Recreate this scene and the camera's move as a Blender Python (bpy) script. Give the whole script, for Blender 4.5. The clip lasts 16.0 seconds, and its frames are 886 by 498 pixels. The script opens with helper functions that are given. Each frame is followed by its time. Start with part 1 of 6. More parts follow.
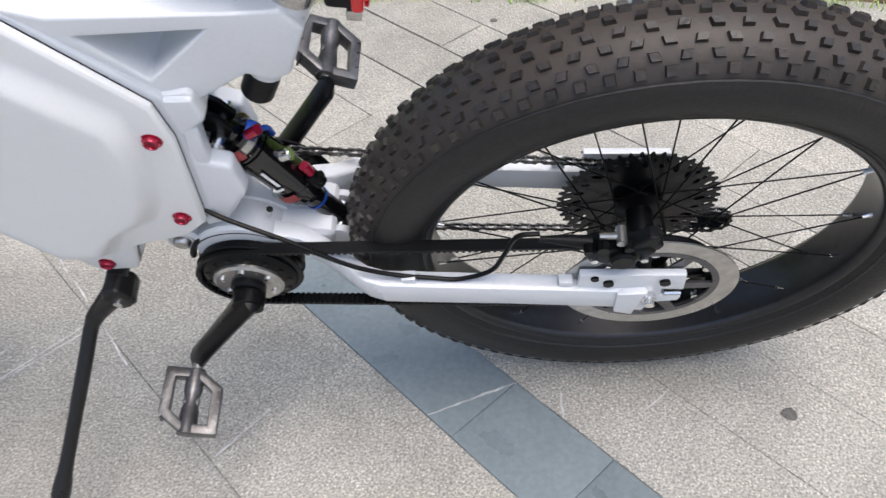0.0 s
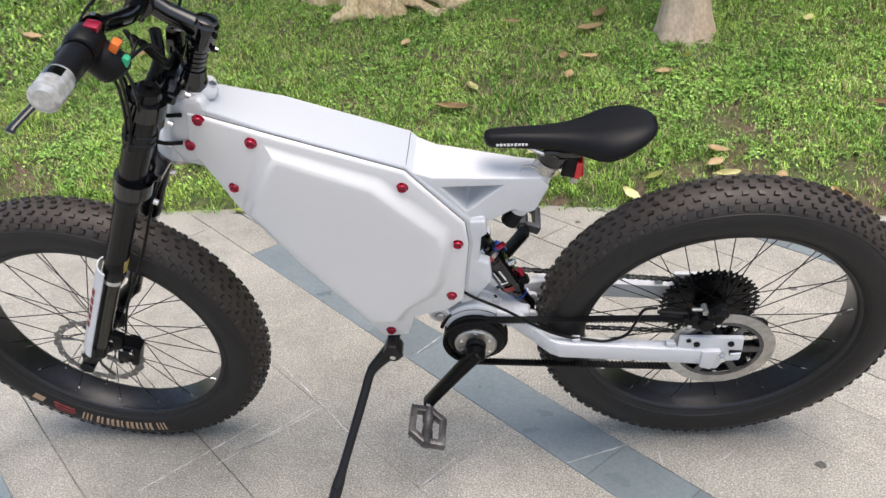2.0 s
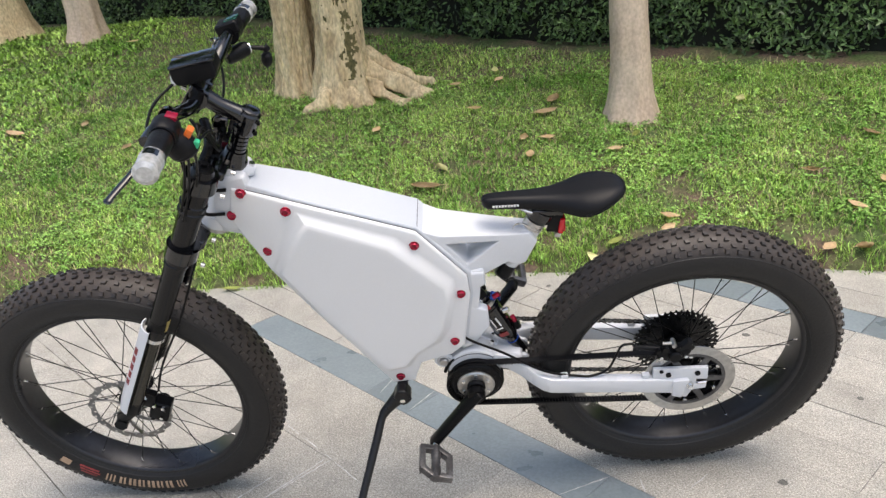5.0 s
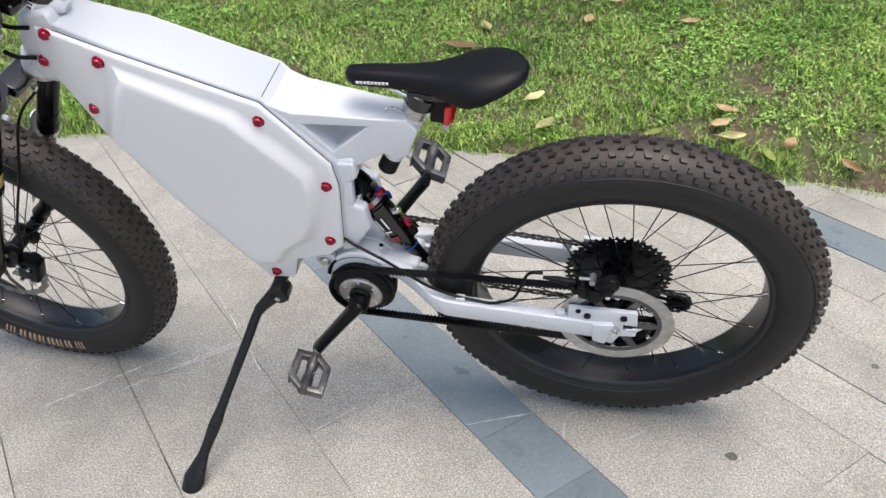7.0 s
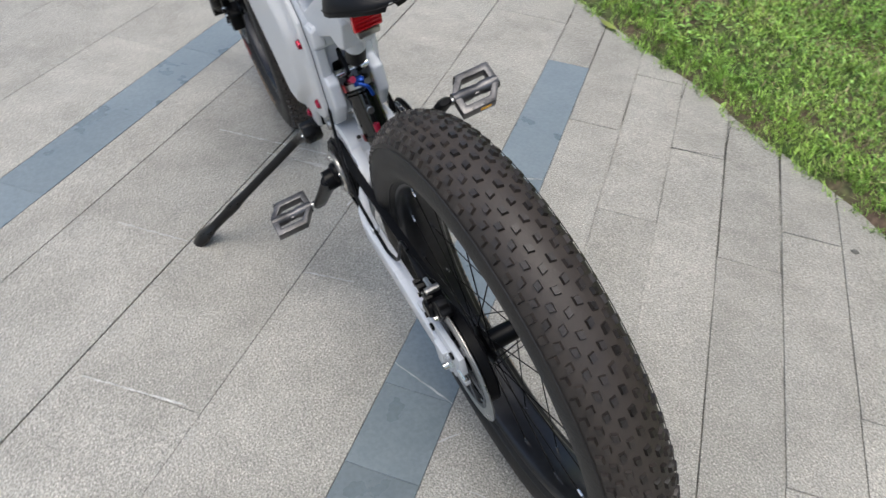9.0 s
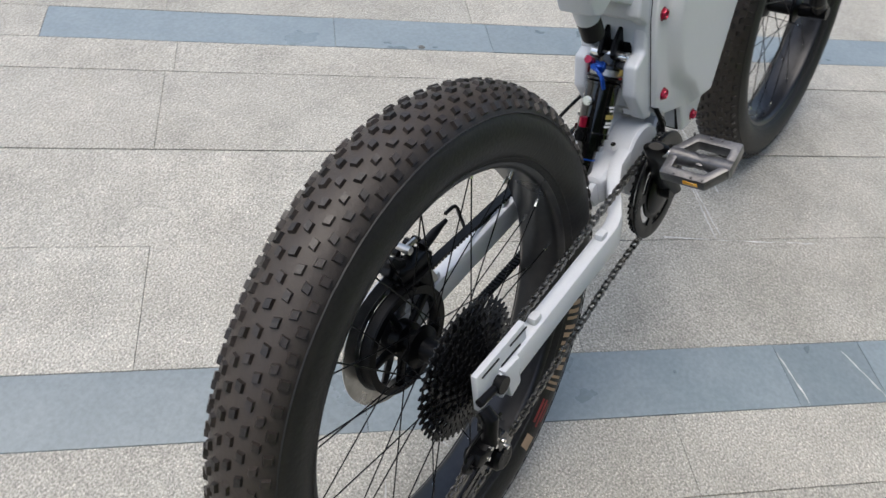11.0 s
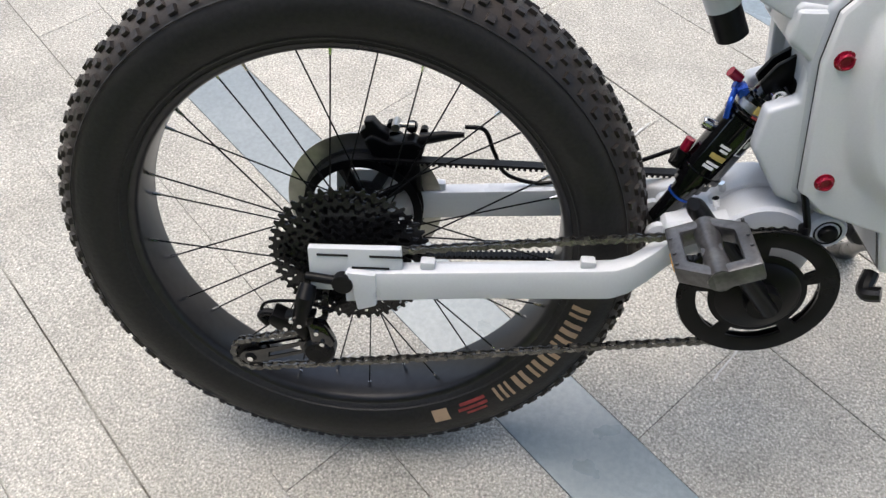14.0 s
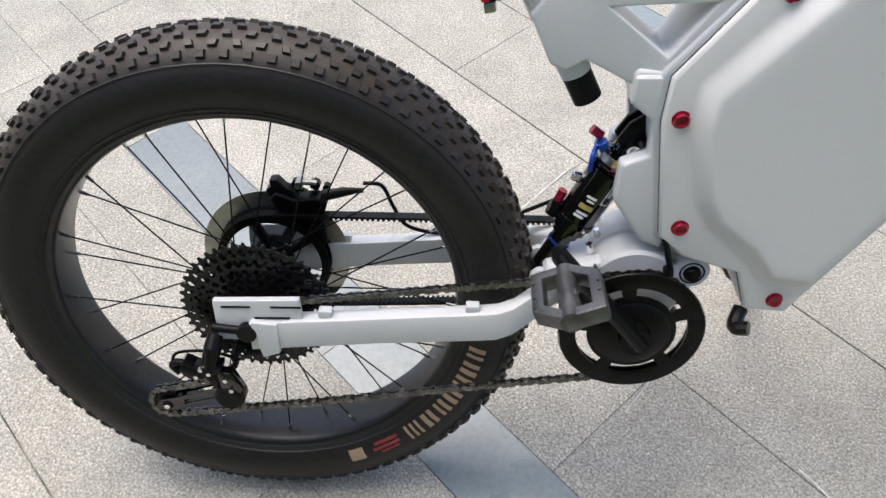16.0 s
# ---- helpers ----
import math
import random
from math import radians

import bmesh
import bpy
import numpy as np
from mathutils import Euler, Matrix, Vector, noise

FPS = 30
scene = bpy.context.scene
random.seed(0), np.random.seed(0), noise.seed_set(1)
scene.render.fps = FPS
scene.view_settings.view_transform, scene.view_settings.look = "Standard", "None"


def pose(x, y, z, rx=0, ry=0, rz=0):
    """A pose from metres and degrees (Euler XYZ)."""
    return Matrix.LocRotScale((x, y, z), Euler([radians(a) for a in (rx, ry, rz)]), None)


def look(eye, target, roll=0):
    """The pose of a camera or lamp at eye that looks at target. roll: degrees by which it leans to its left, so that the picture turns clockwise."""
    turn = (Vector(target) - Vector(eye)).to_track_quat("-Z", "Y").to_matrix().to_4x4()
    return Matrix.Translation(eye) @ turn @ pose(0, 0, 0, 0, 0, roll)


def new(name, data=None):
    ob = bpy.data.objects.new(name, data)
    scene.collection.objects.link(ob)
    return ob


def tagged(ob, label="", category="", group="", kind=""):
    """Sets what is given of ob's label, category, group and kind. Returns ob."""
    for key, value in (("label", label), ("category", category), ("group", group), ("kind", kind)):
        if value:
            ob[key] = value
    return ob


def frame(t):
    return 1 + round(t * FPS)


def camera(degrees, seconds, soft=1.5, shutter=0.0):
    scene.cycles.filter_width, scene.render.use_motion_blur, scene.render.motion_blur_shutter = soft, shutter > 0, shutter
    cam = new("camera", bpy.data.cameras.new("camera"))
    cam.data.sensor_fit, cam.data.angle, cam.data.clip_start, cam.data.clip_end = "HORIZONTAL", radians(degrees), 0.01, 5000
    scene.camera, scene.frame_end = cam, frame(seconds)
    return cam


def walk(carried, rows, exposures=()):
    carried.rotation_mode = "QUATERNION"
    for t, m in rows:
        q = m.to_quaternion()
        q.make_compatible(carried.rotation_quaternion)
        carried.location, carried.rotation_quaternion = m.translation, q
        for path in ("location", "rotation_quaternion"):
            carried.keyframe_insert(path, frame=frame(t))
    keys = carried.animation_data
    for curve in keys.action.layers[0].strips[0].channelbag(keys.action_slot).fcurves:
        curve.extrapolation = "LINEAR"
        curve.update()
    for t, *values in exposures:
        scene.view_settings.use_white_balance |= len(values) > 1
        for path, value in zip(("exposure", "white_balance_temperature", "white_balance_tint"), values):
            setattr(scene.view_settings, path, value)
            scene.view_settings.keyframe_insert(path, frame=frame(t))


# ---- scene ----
cam = camera(58.6, 16.0, 1.45, 0.15)
PATH = [
    (0, (-0.154, -0.754, 1.090), (-0.346, 0.674, -0.297), -5.65),
    (0.5, (-0.181, -0.973, 1.170), (-0.501, 0.563, -0.071), -7.37),
    (1, (-0.271, -1.117, 1.219), (-0.558, 0.512, 0.094), -7.22),
    (1.5, (-0.372, -1.295, 1.266), (-0.596, 0.398, 0.224), -5.97),
    (2, (-0.351, -1.458, 1.322), (-0.604, 0.302, 0.407), -4.56),
    (2.5, (-0.366, -1.578, 1.351), (-0.662, 0.228, 0.543), -4.57),
    (3, (-0.446, -1.676, 1.367), (-0.678, 0.165, 0.621), -4.73),
    (3.5, (-0.462, -1.727, 1.380), (-0.596, 0.136, 0.664), -3.99),
    (6, (-0.307, -1.641, 1.333), (-0.452, 0.197, 0.556), -5.59),
    (6.5, (-0.103, -1.521, 1.297), (-0.345, 0.249, 0.397), -3.85),
    (7, (0.003, -1.312, 1.265), (-0.434, 0.346, 0.235), -2.93),
    (7.5, (0.175, -1.133, 1.257), (-0.514, 0.396, 0.168), -0.08),
    (8, (0.436, -0.967, 1.276), (-0.501, 0.366, 0.117), 2.40),
    (8.5, (0.574, -0.716, 1.273), (-0.513, 0.455, 0.068), 5.18),
    (9, (0.708, -0.522, 1.273), (-0.622, 0.243, -0.010), 6.66),
    (9.5, (0.784, -0.294, 1.325), (-0.619, 0.067, -0.054), 9.07),
    (9.7, (0.809, -0.197, 1.316), (-0.626, 0.049, -0.055), 9.05),
    (11.8, (0.269, 0.510, 1.281), (-0.384, -0.509, -0.311), 10.30),
    (12, (0.195, 0.553, 1.282), (-0.335, -0.515, -0.323), 9.40),
    (12.5, (0.024, 0.581, 1.259), (-0.265, -0.569, -0.351), 6.46),
    (13, (-0.087, 0.613, 1.243), (-0.142, -0.569, -0.370), 3.88),
    (13.5, (-0.175, 0.652, 1.238), (-0.076, -0.525, -0.375), 1.36),
    (14, (-0.176, 0.623, 1.220), (-0.056, -0.538, -0.405), -0.29),
    (14.5, (-0.169, 0.609, 1.204), (-0.068, -0.547, -0.426), 0.13),
    (15, (-0.173, 0.572, 1.221), (-0.089, -0.612, -0.389), -0.17),
    (15.5, (-0.199, 0.563, 1.225), (-0.125, -0.648, -0.364), -0.53),
    (16, (-0.299, 0.643, 1.287), (-0.203, -0.593, -0.283), -0.80),
]
walk(cam, [(t, look(eye, target, roll)) for t, eye, target, roll in PATH],
     [(0.0, 0.24, 6450, 10), (0.6, 0.20, 6450, 10), (1.5, 0.19, 6650, 10), (3.0, 0.27, 6850, 10), (6.0, 0.26, 6700, 10), (7.0, 0.21, 6550, 10), (9.0, -0.14, 6350, 7), (9.7, -0.28, 6350, 7), (11.8, 0.24, 6450, 7), (12.5, 0.34, 6400, 6), (13.2, 0.36, 6550, 8), (16.0, 0.34, 6650, 9)])

# ---- world and light: bright, thinly clouded daylight ----
SUN_UP, SUN_TURN = 73, 136
world = bpy.data.worlds.new("sky")
scene.world = world
world.use_nodes = True
wn = world.node_tree
sky = wn.nodes.new("ShaderNodeTexSky")
sky.sky_type, sky.sun_disc = "NISHITA", False
sky.sun_elevation, sky.sun_rotation = radians(SUN_UP), radians(SUN_TURN)
sky.air_density, sky.dust_density, sky.ozone_density = 1.0, 4.0, 1.0
wn.links.new(sky.outputs[0], wn.nodes["Background"].inputs[0])
wn.nodes["Background"].inputs[1].default_value = 0.225
sun_data = bpy.data.lights.new("sun", "SUN")
sun_data.energy, sun_data.angle, sun_data.color = 1.5, radians(50), (1.0, 0.975, 0.93)
sun = new("sun", sun_data)
az = radians(SUN_TURN)
sun.matrix_world = look(
    (8 * math.sin(az) * math.cos(radians(SUN_UP)), 8 * math.cos(az) * math.cos(radians(SUN_UP)), 8 * math.sin(radians(SUN_UP))), (0, 0, 0)
)
scene.view_settings.exposure = 0.0


# ---- materials ----
def material(name, base, rough=0.5, metal=0.0, var=0.12, scale=6.0, bump=0.0, bump_scale=80.0, coat=0.0, second=None, spread=0.5,
             where="Object", per_object=0.0, per_island=0.0, spec=0.5, rough_var=0.1, stretch=1.0, speckle=0.0):
    """Principled surface: base mixed with a second colour by two scales of noise, fine relief, uneven gloss."""
    m = bpy.data.materials.new(name)
    m.use_nodes = True
    nt = m.node_tree
    b = nt.nodes["Principled BSDF"]
    tc = nt.nodes.new("ShaderNodeTexCoord")
    co = tc.outputs["Object"]
    if where == "World":
        co = nt.nodes.new("ShaderNodeNewGeometry").outputs["Position"]
    if stretch != 1.0:
        longer = nt.nodes.new("ShaderNodeVectorMath")
        longer.operation = "MULTIPLY"
        longer.inputs[1].default_value = (1, 1, stretch)
        nt.links.new(co, longer.inputs[0])
        co = longer.outputs[0]
    n1, n2 = nt.nodes.new("ShaderNodeTexNoise"), nt.nodes.new("ShaderNodeTexNoise")
    n1.inputs["Scale"].default_value, n1.inputs["Detail"].default_value = scale, 6
    n2.inputs["Scale"].default_value, n2.inputs["Detail"].default_value = bump_scale, 3
    nt.links.new(co, n1.inputs["Vector"]), nt.links.new(co, n2.inputs["Vector"])
    second = second or tuple(min(1, c * (1 - 2 * var)) for c in base)
    ramp = nt.nodes.new("ShaderNodeMapRange")
    ramp.inputs[1].default_value, ramp.inputs[2].default_value = 0.5 - spread / 2, 0.5 + spread / 2
    nt.links.new(n1.outputs["Fac"], ramp.inputs[0])
    mix = nt.nodes.new("ShaderNodeMix")
    mix.data_type = "RGBA"
    mix.inputs[6].default_value, mix.inputs[7].default_value = (*base, 1), (*second, 1)
    nt.links.new(ramp.outputs[0], mix.inputs[0])
    fine = nt.nodes.new("ShaderNodeHueSaturation")
    value = nt.nodes.new("ShaderNodeMapRange")
    value.inputs[1].default_value, value.inputs[2].default_value = 0.32, 0.68
    value.inputs[3].default_value, value.inputs[4].default_value = 1 - var, 1 + var
    nt.links.new(n2.outputs["Fac"], value.inputs[0])
    last = value.outputs[0]
    if speckle:
        # stains of a hand's width and more, and single dark grains
        n3, st3 = nt.nodes.new("ShaderNodeTexNoise"), nt.nodes.new("ShaderNodeMapRange")
        n3.inputs["Scale"].default_value, n3.inputs["Detail"].default_value, n3.inputs["Roughness"].default_value = 4.5, 9, 0.68
        st3.inputs[1].default_value, st3.inputs[2].default_value, st3.inputs[3].default_value, st3.inputs[4].default_value = 0.32, 0.60, 1 - speckle, 1.0 + 0.25 * speckle
        n4, st4 = nt.nodes.new("ShaderNodeTexVoronoi"), nt.nodes.new("ShaderNodeMapRange")
        n4.inputs["Scale"].default_value = bump_scale * 0.9
        st4.inputs[1].default_value, st4.inputs[2].default_value, st4.inputs[3].default_value, st4.inputs[4].default_value = 0.10, 0.42, 1.32, 0.82
        nt.links.new(co, n3.inputs["Vector"]), nt.links.new(co, n4.inputs["Vector"])
        nt.links.new(n3.outputs["Fac"], st3.inputs[0]), nt.links.new(n4.outputs["Distance"], st4.inputs[0])
        for extra in (st3, st4):
            mul = nt.nodes.new("ShaderNodeMath")
            mul.operation = "MULTIPLY"
            nt.links.new(extra.outputs[0], mul.inputs[0]), nt.links.new(last, mul.inputs[1])
            last = mul.outputs[0]
    for strength, node, socket in ((per_object, "ShaderNodeObjectInfo", "Random"), (per_island, "ShaderNodeNewGeometry", "Random Per Island")):
        if strength:
            r, mr, mul = nt.nodes.new(node), nt.nodes.new("ShaderNodeMapRange"), nt.nodes.new("ShaderNodeMath")
            mr.inputs[3].default_value, mr.inputs[4].default_value = 1 - strength, 1 + strength
            mul.operation = "MULTIPLY"
            nt.links.new(r.outputs[socket], mr.inputs[0])
            nt.links.new(mr.outputs[0], mul.inputs[0]), nt.links.new(last, mul.inputs[1])
            last = mul.outputs[0]
    nt.links.new(last, fine.inputs["Value"]), nt.links.new(mix.outputs[2], fine.inputs["Color"])
    nt.links.new(fine.outputs[0], b.inputs["Base Color"])
    rr = nt.nodes.new("ShaderNodeMapRange")
    rr.inputs[3].default_value, rr.inputs[4].default_value = max(0.02, rough - rough_var), min(1, rough + rough_var)
    nt.links.new(n1.outputs["Fac"], rr.inputs[0]), nt.links.new(rr.outputs[0], b.inputs["Roughness"])
    b.inputs["Metallic"].default_value, b.inputs["Coat Weight"].default_value = metal, coat
    b.inputs["Specular IOR Level"].default_value = spec
    if bump:
        bp = nt.nodes.new("ShaderNodeBump")
        bp.inputs["Strength"].default_value, bp.inputs["Distance"].default_value = bump, 0.004
        nt.links.new(n2.outputs["Fac"], bp.inputs["Height"]), nt.links.new(bp.outputs[0], b.inputs["Normal"])
    return m


WHITE = material("white_paint", (0.62, 0.635, 0.66), 0.30, var=0.02, scale=4, coat=0.2, bump=0.01, bump_scale=300, second=(0.59, 0.605, 0.63))
PANEL = material("white_satin_panel", (0.70, 0.703, 0.708), 0.42, var=0.02, scale=3, coat=0.08, bump=0.02, bump_scale=500, second=(0.67, 0.673, 0.68))
TOPCOVER = material("pale_top_cover", (0.50, 0.525, 0.56), 0.34, var=0.02, scale=4, coat=0.1, bump=0.01, bump_scale=300, second=(0.48, 0.505, 0.54))
RUBBER = material("tyre_rubber", (0.0225, 0.0218, 0.0218), 0.46, var=0.2, scale=9, bump=0.15, bump_scale=200, second=(0.0145, 0.014, 0.014), spec=0.3)
TREAD = material("tread_rubber", (0.029, 0.023, 0.0195), 0.42, var=0.25, scale=12, bump=0.2, bump_scale=250, second=(0.022, 0.018, 0.016), per_island=0.45, spec=0.45)
def dusty(m, centre, low, high, dust):
    """Dust on a tyre: none below the radius low round the axle, full above high."""
    nt = m.node_tree
    b = nt.nodes["Principled BSDF"]
    old = b.inputs["Base Color"].links[0].from_socket
    tc, off, flat, far = nt.nodes.new("ShaderNodeTexCoord"), nt.nodes.new("ShaderNodeVectorMath"), nt.nodes.new("ShaderNodeVectorMath"), nt.nodes.new("ShaderNodeVectorMath")
    off.operation, flat.operation, far.operation = "SUBTRACT", "MULTIPLY", "LENGTH"
    off.inputs[1].default_value, flat.inputs[1].default_value = centre, (1, 0, 1)
    n, add, mr, mix = nt.nodes.new("ShaderNodeTexNoise"), nt.nodes.new("ShaderNodeMath"), nt.nodes.new("ShaderNodeMapRange"), nt.nodes.new("ShaderNodeMix")
    n.inputs["Scale"].default_value, n.inputs["Detail"].default_value = 14, 5
    add.operation = "MULTIPLY_ADD"
    add.inputs[1].default_value = 0.016
    mr.inputs[1].default_value, mr.inputs[2].default_value = low + 0.008, high + 0.008
    mix.data_type = "RGBA"
    mix.inputs[7].default_value = (*dust, 1)
    nt.links.new(tc.outputs["Object"], off.inputs[0]), nt.links.new(off.outputs[0], flat.inputs[0]), nt.links.new(flat.outputs[0], far.inputs[0])
    nt.links.new(tc.outputs["Object"], n.inputs["Vector"]), nt.links.new(n.outputs["Fac"], add.inputs[0]), nt.links.new(far.outputs["Value"], add.inputs[2])
    nt.links.new(add.outputs[0], mr.inputs[0]), nt.links.new(mr.outputs[0], mix.inputs[0]), nt.links.new(old, mix.inputs[6])
    nt.links.new(mix.outputs[2], b.inputs["Base Color"])
    return m


RIM = material("satin_black_rim", (0.045, 0.045, 0.048), 0.30, metal=0.75, var=0.08, scale=5, spec=0.4)
BLACK = material("black_anodised", (0.004, 0.004, 0.0045), 0.30, var=0.1, scale=14, spec=0.14)
SPROCKET = material("black_sprocket_steel", (0.016, 0.016, 0.017), 0.24, metal=0.5, var=0.2, scale=30)
GLOSS = material("gloss_black", (0.0025, 0.0025, 0.003), 0.07, var=0.1, scale=8, spec=0.5, coat=0.4, rough_var=0.03)
PLASTIC = material("black_plastic", (0.006, 0.006, 0.007), 0.42, var=0.12, scale=20, bump=0.1, bump_scale=300, spec=0.18)
PEDAL = material("gunmetal_pedal_alloy", (0.15, 0.147, 0.15), 0.34, metal=0.65, var=0.2, scale=25, bump=0.08, bump_scale=200, second=(0.05, 0.048, 0.05))
STEEL = material("brushed_steel", (0.52, 0.51, 0.49), 0.3, metal=0.95, var=0.12, scale=30)
CHROME = material("bright_chrome", (0.75, 0.75, 0.74), 0.15, metal=1.0, var=0.06, scale=20)
CHAIN = material("oiled_chain_steel", (0.19, 0.185, 0.175), 0.28, metal=0.9, var=0.3, scale=60)
STANCHION = material("dark_bronze_fork_tube", (0.04, 0.036, 0.026), 0.16, metal=0.7, var=0.06, scale=6, coat=0.3)
FORK = material("black_fork_tube", (0.004, 0.004, 0.0045), 0.16, var=0.1, scale=8, spec=0.32, rough_var=0.05)
RED = material("red_anodised", (0.40, 0.010, 0.045), 0.25, metal=0.5, var=0.1, scale=60, coat=0.3)
REDLENS = material("red_lens", (0.66, 0.014, 0.02), 0.12, var=0.1, scale=80, coat=0.4)
BLUE = material("blue_anodised", (0.02, 0.09, 0.45), 0.25, metal=0.6, var=0.1, scale=60)
ORANGE = material("orange_button", (0.75, 0.16, 0.02), 0.4, var=0.06)
GREEN = material("green_button", (0.02, 0.42, 0.2), 0.4, var=0.06)
AMBER = material("amber_reflector", (0.8, 0.38, 0.02), 0.2, var=0.1, coat=0.4)
TAN = material("tan_print", (0.42, 0.29, 0.19), 0.6, var=0.1, scale=40)
REDPRINT = material("red_print", (0.30, 0.045, 0.045), 0.6, var=0.2, scale=60)
WHITEPRINT = material("white_print", (0.75, 0.75, 0.75), 0.5, var=0.05)
YELLOW = material("dull_gold_print", (0.40, 0.31, 0.09), 0.5, var=0.05)
DISC = material("dark_drilled_steel", (0.26, 0.255, 0.245), 0.34, metal=0.9, var=0.15, scale=40)
SADDLE = material("black_leatherette", (0.005, 0.005, 0.006), 0.44, var=0.08, scale=10, bump=0.06, bump_scale=600, spec=0.22)
LENS = material("clear_cap", (0.6, 0.6, 0.58), 0.12, metal=0.3, var=0.2, scale=90)
STAND = material("kickstand_black", (0.010, 0.0095, 0.010), 0.30, var=0.15, scale=20, spec=0.3)
SLAB = material("grey_granite", (0.50, 0.475, 0.418), 0.75, var=0.40, scale=2.2, bump=1.0, bump_scale=230, second=(0.412, 0.398, 0.356),
                where="World", per_object=0.07, speckle=0.24)
BLUESLAB = material("blue_grey_slate", (0.165, 0.20, 0.216), 0.30, var=0.10, scale=7, bump=0.08, bump_scale=120, second=(0.215, 0.25, 0.265),
                    where="World", per_object=0.14, spec=0.75)
CHALK = material("pale_scratch", (0.78, 0.78, 0.76), 0.8, var=0.3, scale=40)
DIRT = material("black_joint_dirt", (0.06, 0.055, 0.045), 0.9, var=0.3, scale=30)
GUM = material("dark_gum_spot", (0.16, 0.155, 0.14), 0.7, var=0.3, scale=60)
MORTAR = material("joint_dirt", (0.46, 0.45, 0.41), 0.9, var=0.3, scale=2.6, bump=0.4, bump_scale=120, second=(0.08, 0.074, 0.062), where="World", spread=0.16)
SOIL = material("soil_and_moss", (0.115, 0.078, 0.052), 0.9, var=0.45, scale=5, bump=0.8, bump_scale=60, second=(0.06, 0.095, 0.024), where="World", spread=0.25)
GRASS = material("grass_blades", (0.148, 0.318, 0.044), 0.45, var=0.25, scale=2.2, second=(0.42, 0.585, 0.135), where="World", per_island=0.78, spec=0.4, spread=0.36)
STRAW = material("dry_grass", (0.52, 0.44, 0.24), 0.7, var=0.2, scale=3, where="World", per_island=0.3)
WEED = material("clover_leaves", (0.165, 0.35, 0.060), 0.42, var=0.2, scale=2.4, second=(0.36, 0.58, 0.14), where="World", per_island=0.5, spec=0.4, spread=0.36)
BARK = material("pale_flaking_bark", (0.60, 0.50, 0.31), 0.85, var=0.30, scale=10, bump=1.0, bump_scale=70, second=(0.42, 0.31, 0.18), spread=0.35, stretch=0.4)
BARKPALE = material("smooth_tan_bark", (0.60, 0.48, 0.37), 0.8, var=0.16, scale=6, bump=0.5, bump_scale=60, second=(0.42, 0.32, 0.24), spread=0.4, stretch=0.7)
MOSS = material("dark_moss", (0.16, 0.13, 0.05), 0.95, var=0.4, scale=30, bump=0.6, bump_scale=120, second=(0.04, 0.04, 0.015))
HEDGE = material("hedge_leaves", (0.050, 0.105, 0.030), 0.34, var=0.15, scale=3, second=(0.11, 0.18, 0.055), where="World", per_island=0.7, spec=0.45)
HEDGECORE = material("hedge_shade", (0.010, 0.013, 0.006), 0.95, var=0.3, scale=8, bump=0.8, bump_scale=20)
CROWN = material("tree_leaves", (0.05, 0.11, 0.02), 0.5, var=0.15, scale=2, second=(0.09, 0.16, 0.03), where="World", per_island=0.4)
LEAFBROWN = material("dry_leaf", (0.74, 0.56, 0.34), 0.7, var=0.2, scale=40, second=(0.58, 0.40, 0.22), per_object=0.10)
LEAFPALE = material("pale_leaf", (0.90, 0.86, 0.50), 0.55, var=0.1, scale=40, second=(0.80, 0.76, 0.36), per_object=0.06)
LEAFGREEN = material("yellow_green_leaf", (0.42, 0.48, 0.12), 0.55, var=0.15, scale=30, per_object=0.2)
FARGROUND = material("far_ground", (0.16, 0.17, 0.12), 0.9, var=0.2, scale=0.3, where="World")


# ---- mesh helpers ----
def finish(name, bm, mat, smooth=35.0):
    bmesh.ops.recalc_face_normals(bm, faces=bm.faces)
    me = bpy.data.meshes.new(name)
    bm.to_mesh(me)
    bm.free()
    for m in mat if isinstance(mat, (list, tuple)) else (mat,):
        me.materials.append(m)
    if smooth:
        me.polygons.foreach_set("use_smooth", [True] * len(me.polygons))
        me.set_sharp_from_angle(angle=radians(smooth))
    return me


def join(*some):
    """One bmesh of several."""
    out = bmesh.new()
    for b in some:
        me = bpy.data.meshes.new("piece")
        b.to_mesh(me)
        b.free()
        out.from_mesh(me)
        bpy.data.meshes.remove(me)
    return out


def moved(bm, m):
    bmesh.ops.transform(bm, matrix=m, verts=bm.verts)
    return bm


def painted(bm, index):
    for f in bm.faces:
        f.material_index = index
    return bm


def loft(rings, closed=True, caps=True):
    """Skin over rings of equally many points."""
    bm = bmesh.new()
    rows = [[bm.verts.new(p) for p in ring] for ring in rings]
    n = len(rows[0])
    for a, b in zip(rows, rows[1:]):
        for i in range(n if closed else n - 1):
            j = (i + 1) % n
            bm.faces.new((a[i], a[j], b[j], b[i]))
    if caps:
        bm.faces.new(rows[0][::-1]), bm.faces.new(rows[-1])
    return bm


def smooth_path(points, steps=6):
    """Catmull-Rom through the points."""
    p = [Vector(q) for q in points]
    p = [2 * p[0] - p[1]] + p + [2 * p[-1] - p[-2]]
    out = []
    for i in range(1, len(p) - 2):
        for k in range(steps):
            t = k / steps
            out.append(0.5 * (2 * p[i] + (p[i + 1] - p[i - 1]) * t + (2 * p[i - 1] - 5 * p[i] + 4 * p[i + 1] - p[i + 2]) * t**2
                              + (3 * p[i] - p[i - 1] - 3 * p[i + 1] + p[i + 2]) * t**3))
    return out + [p[-2]]


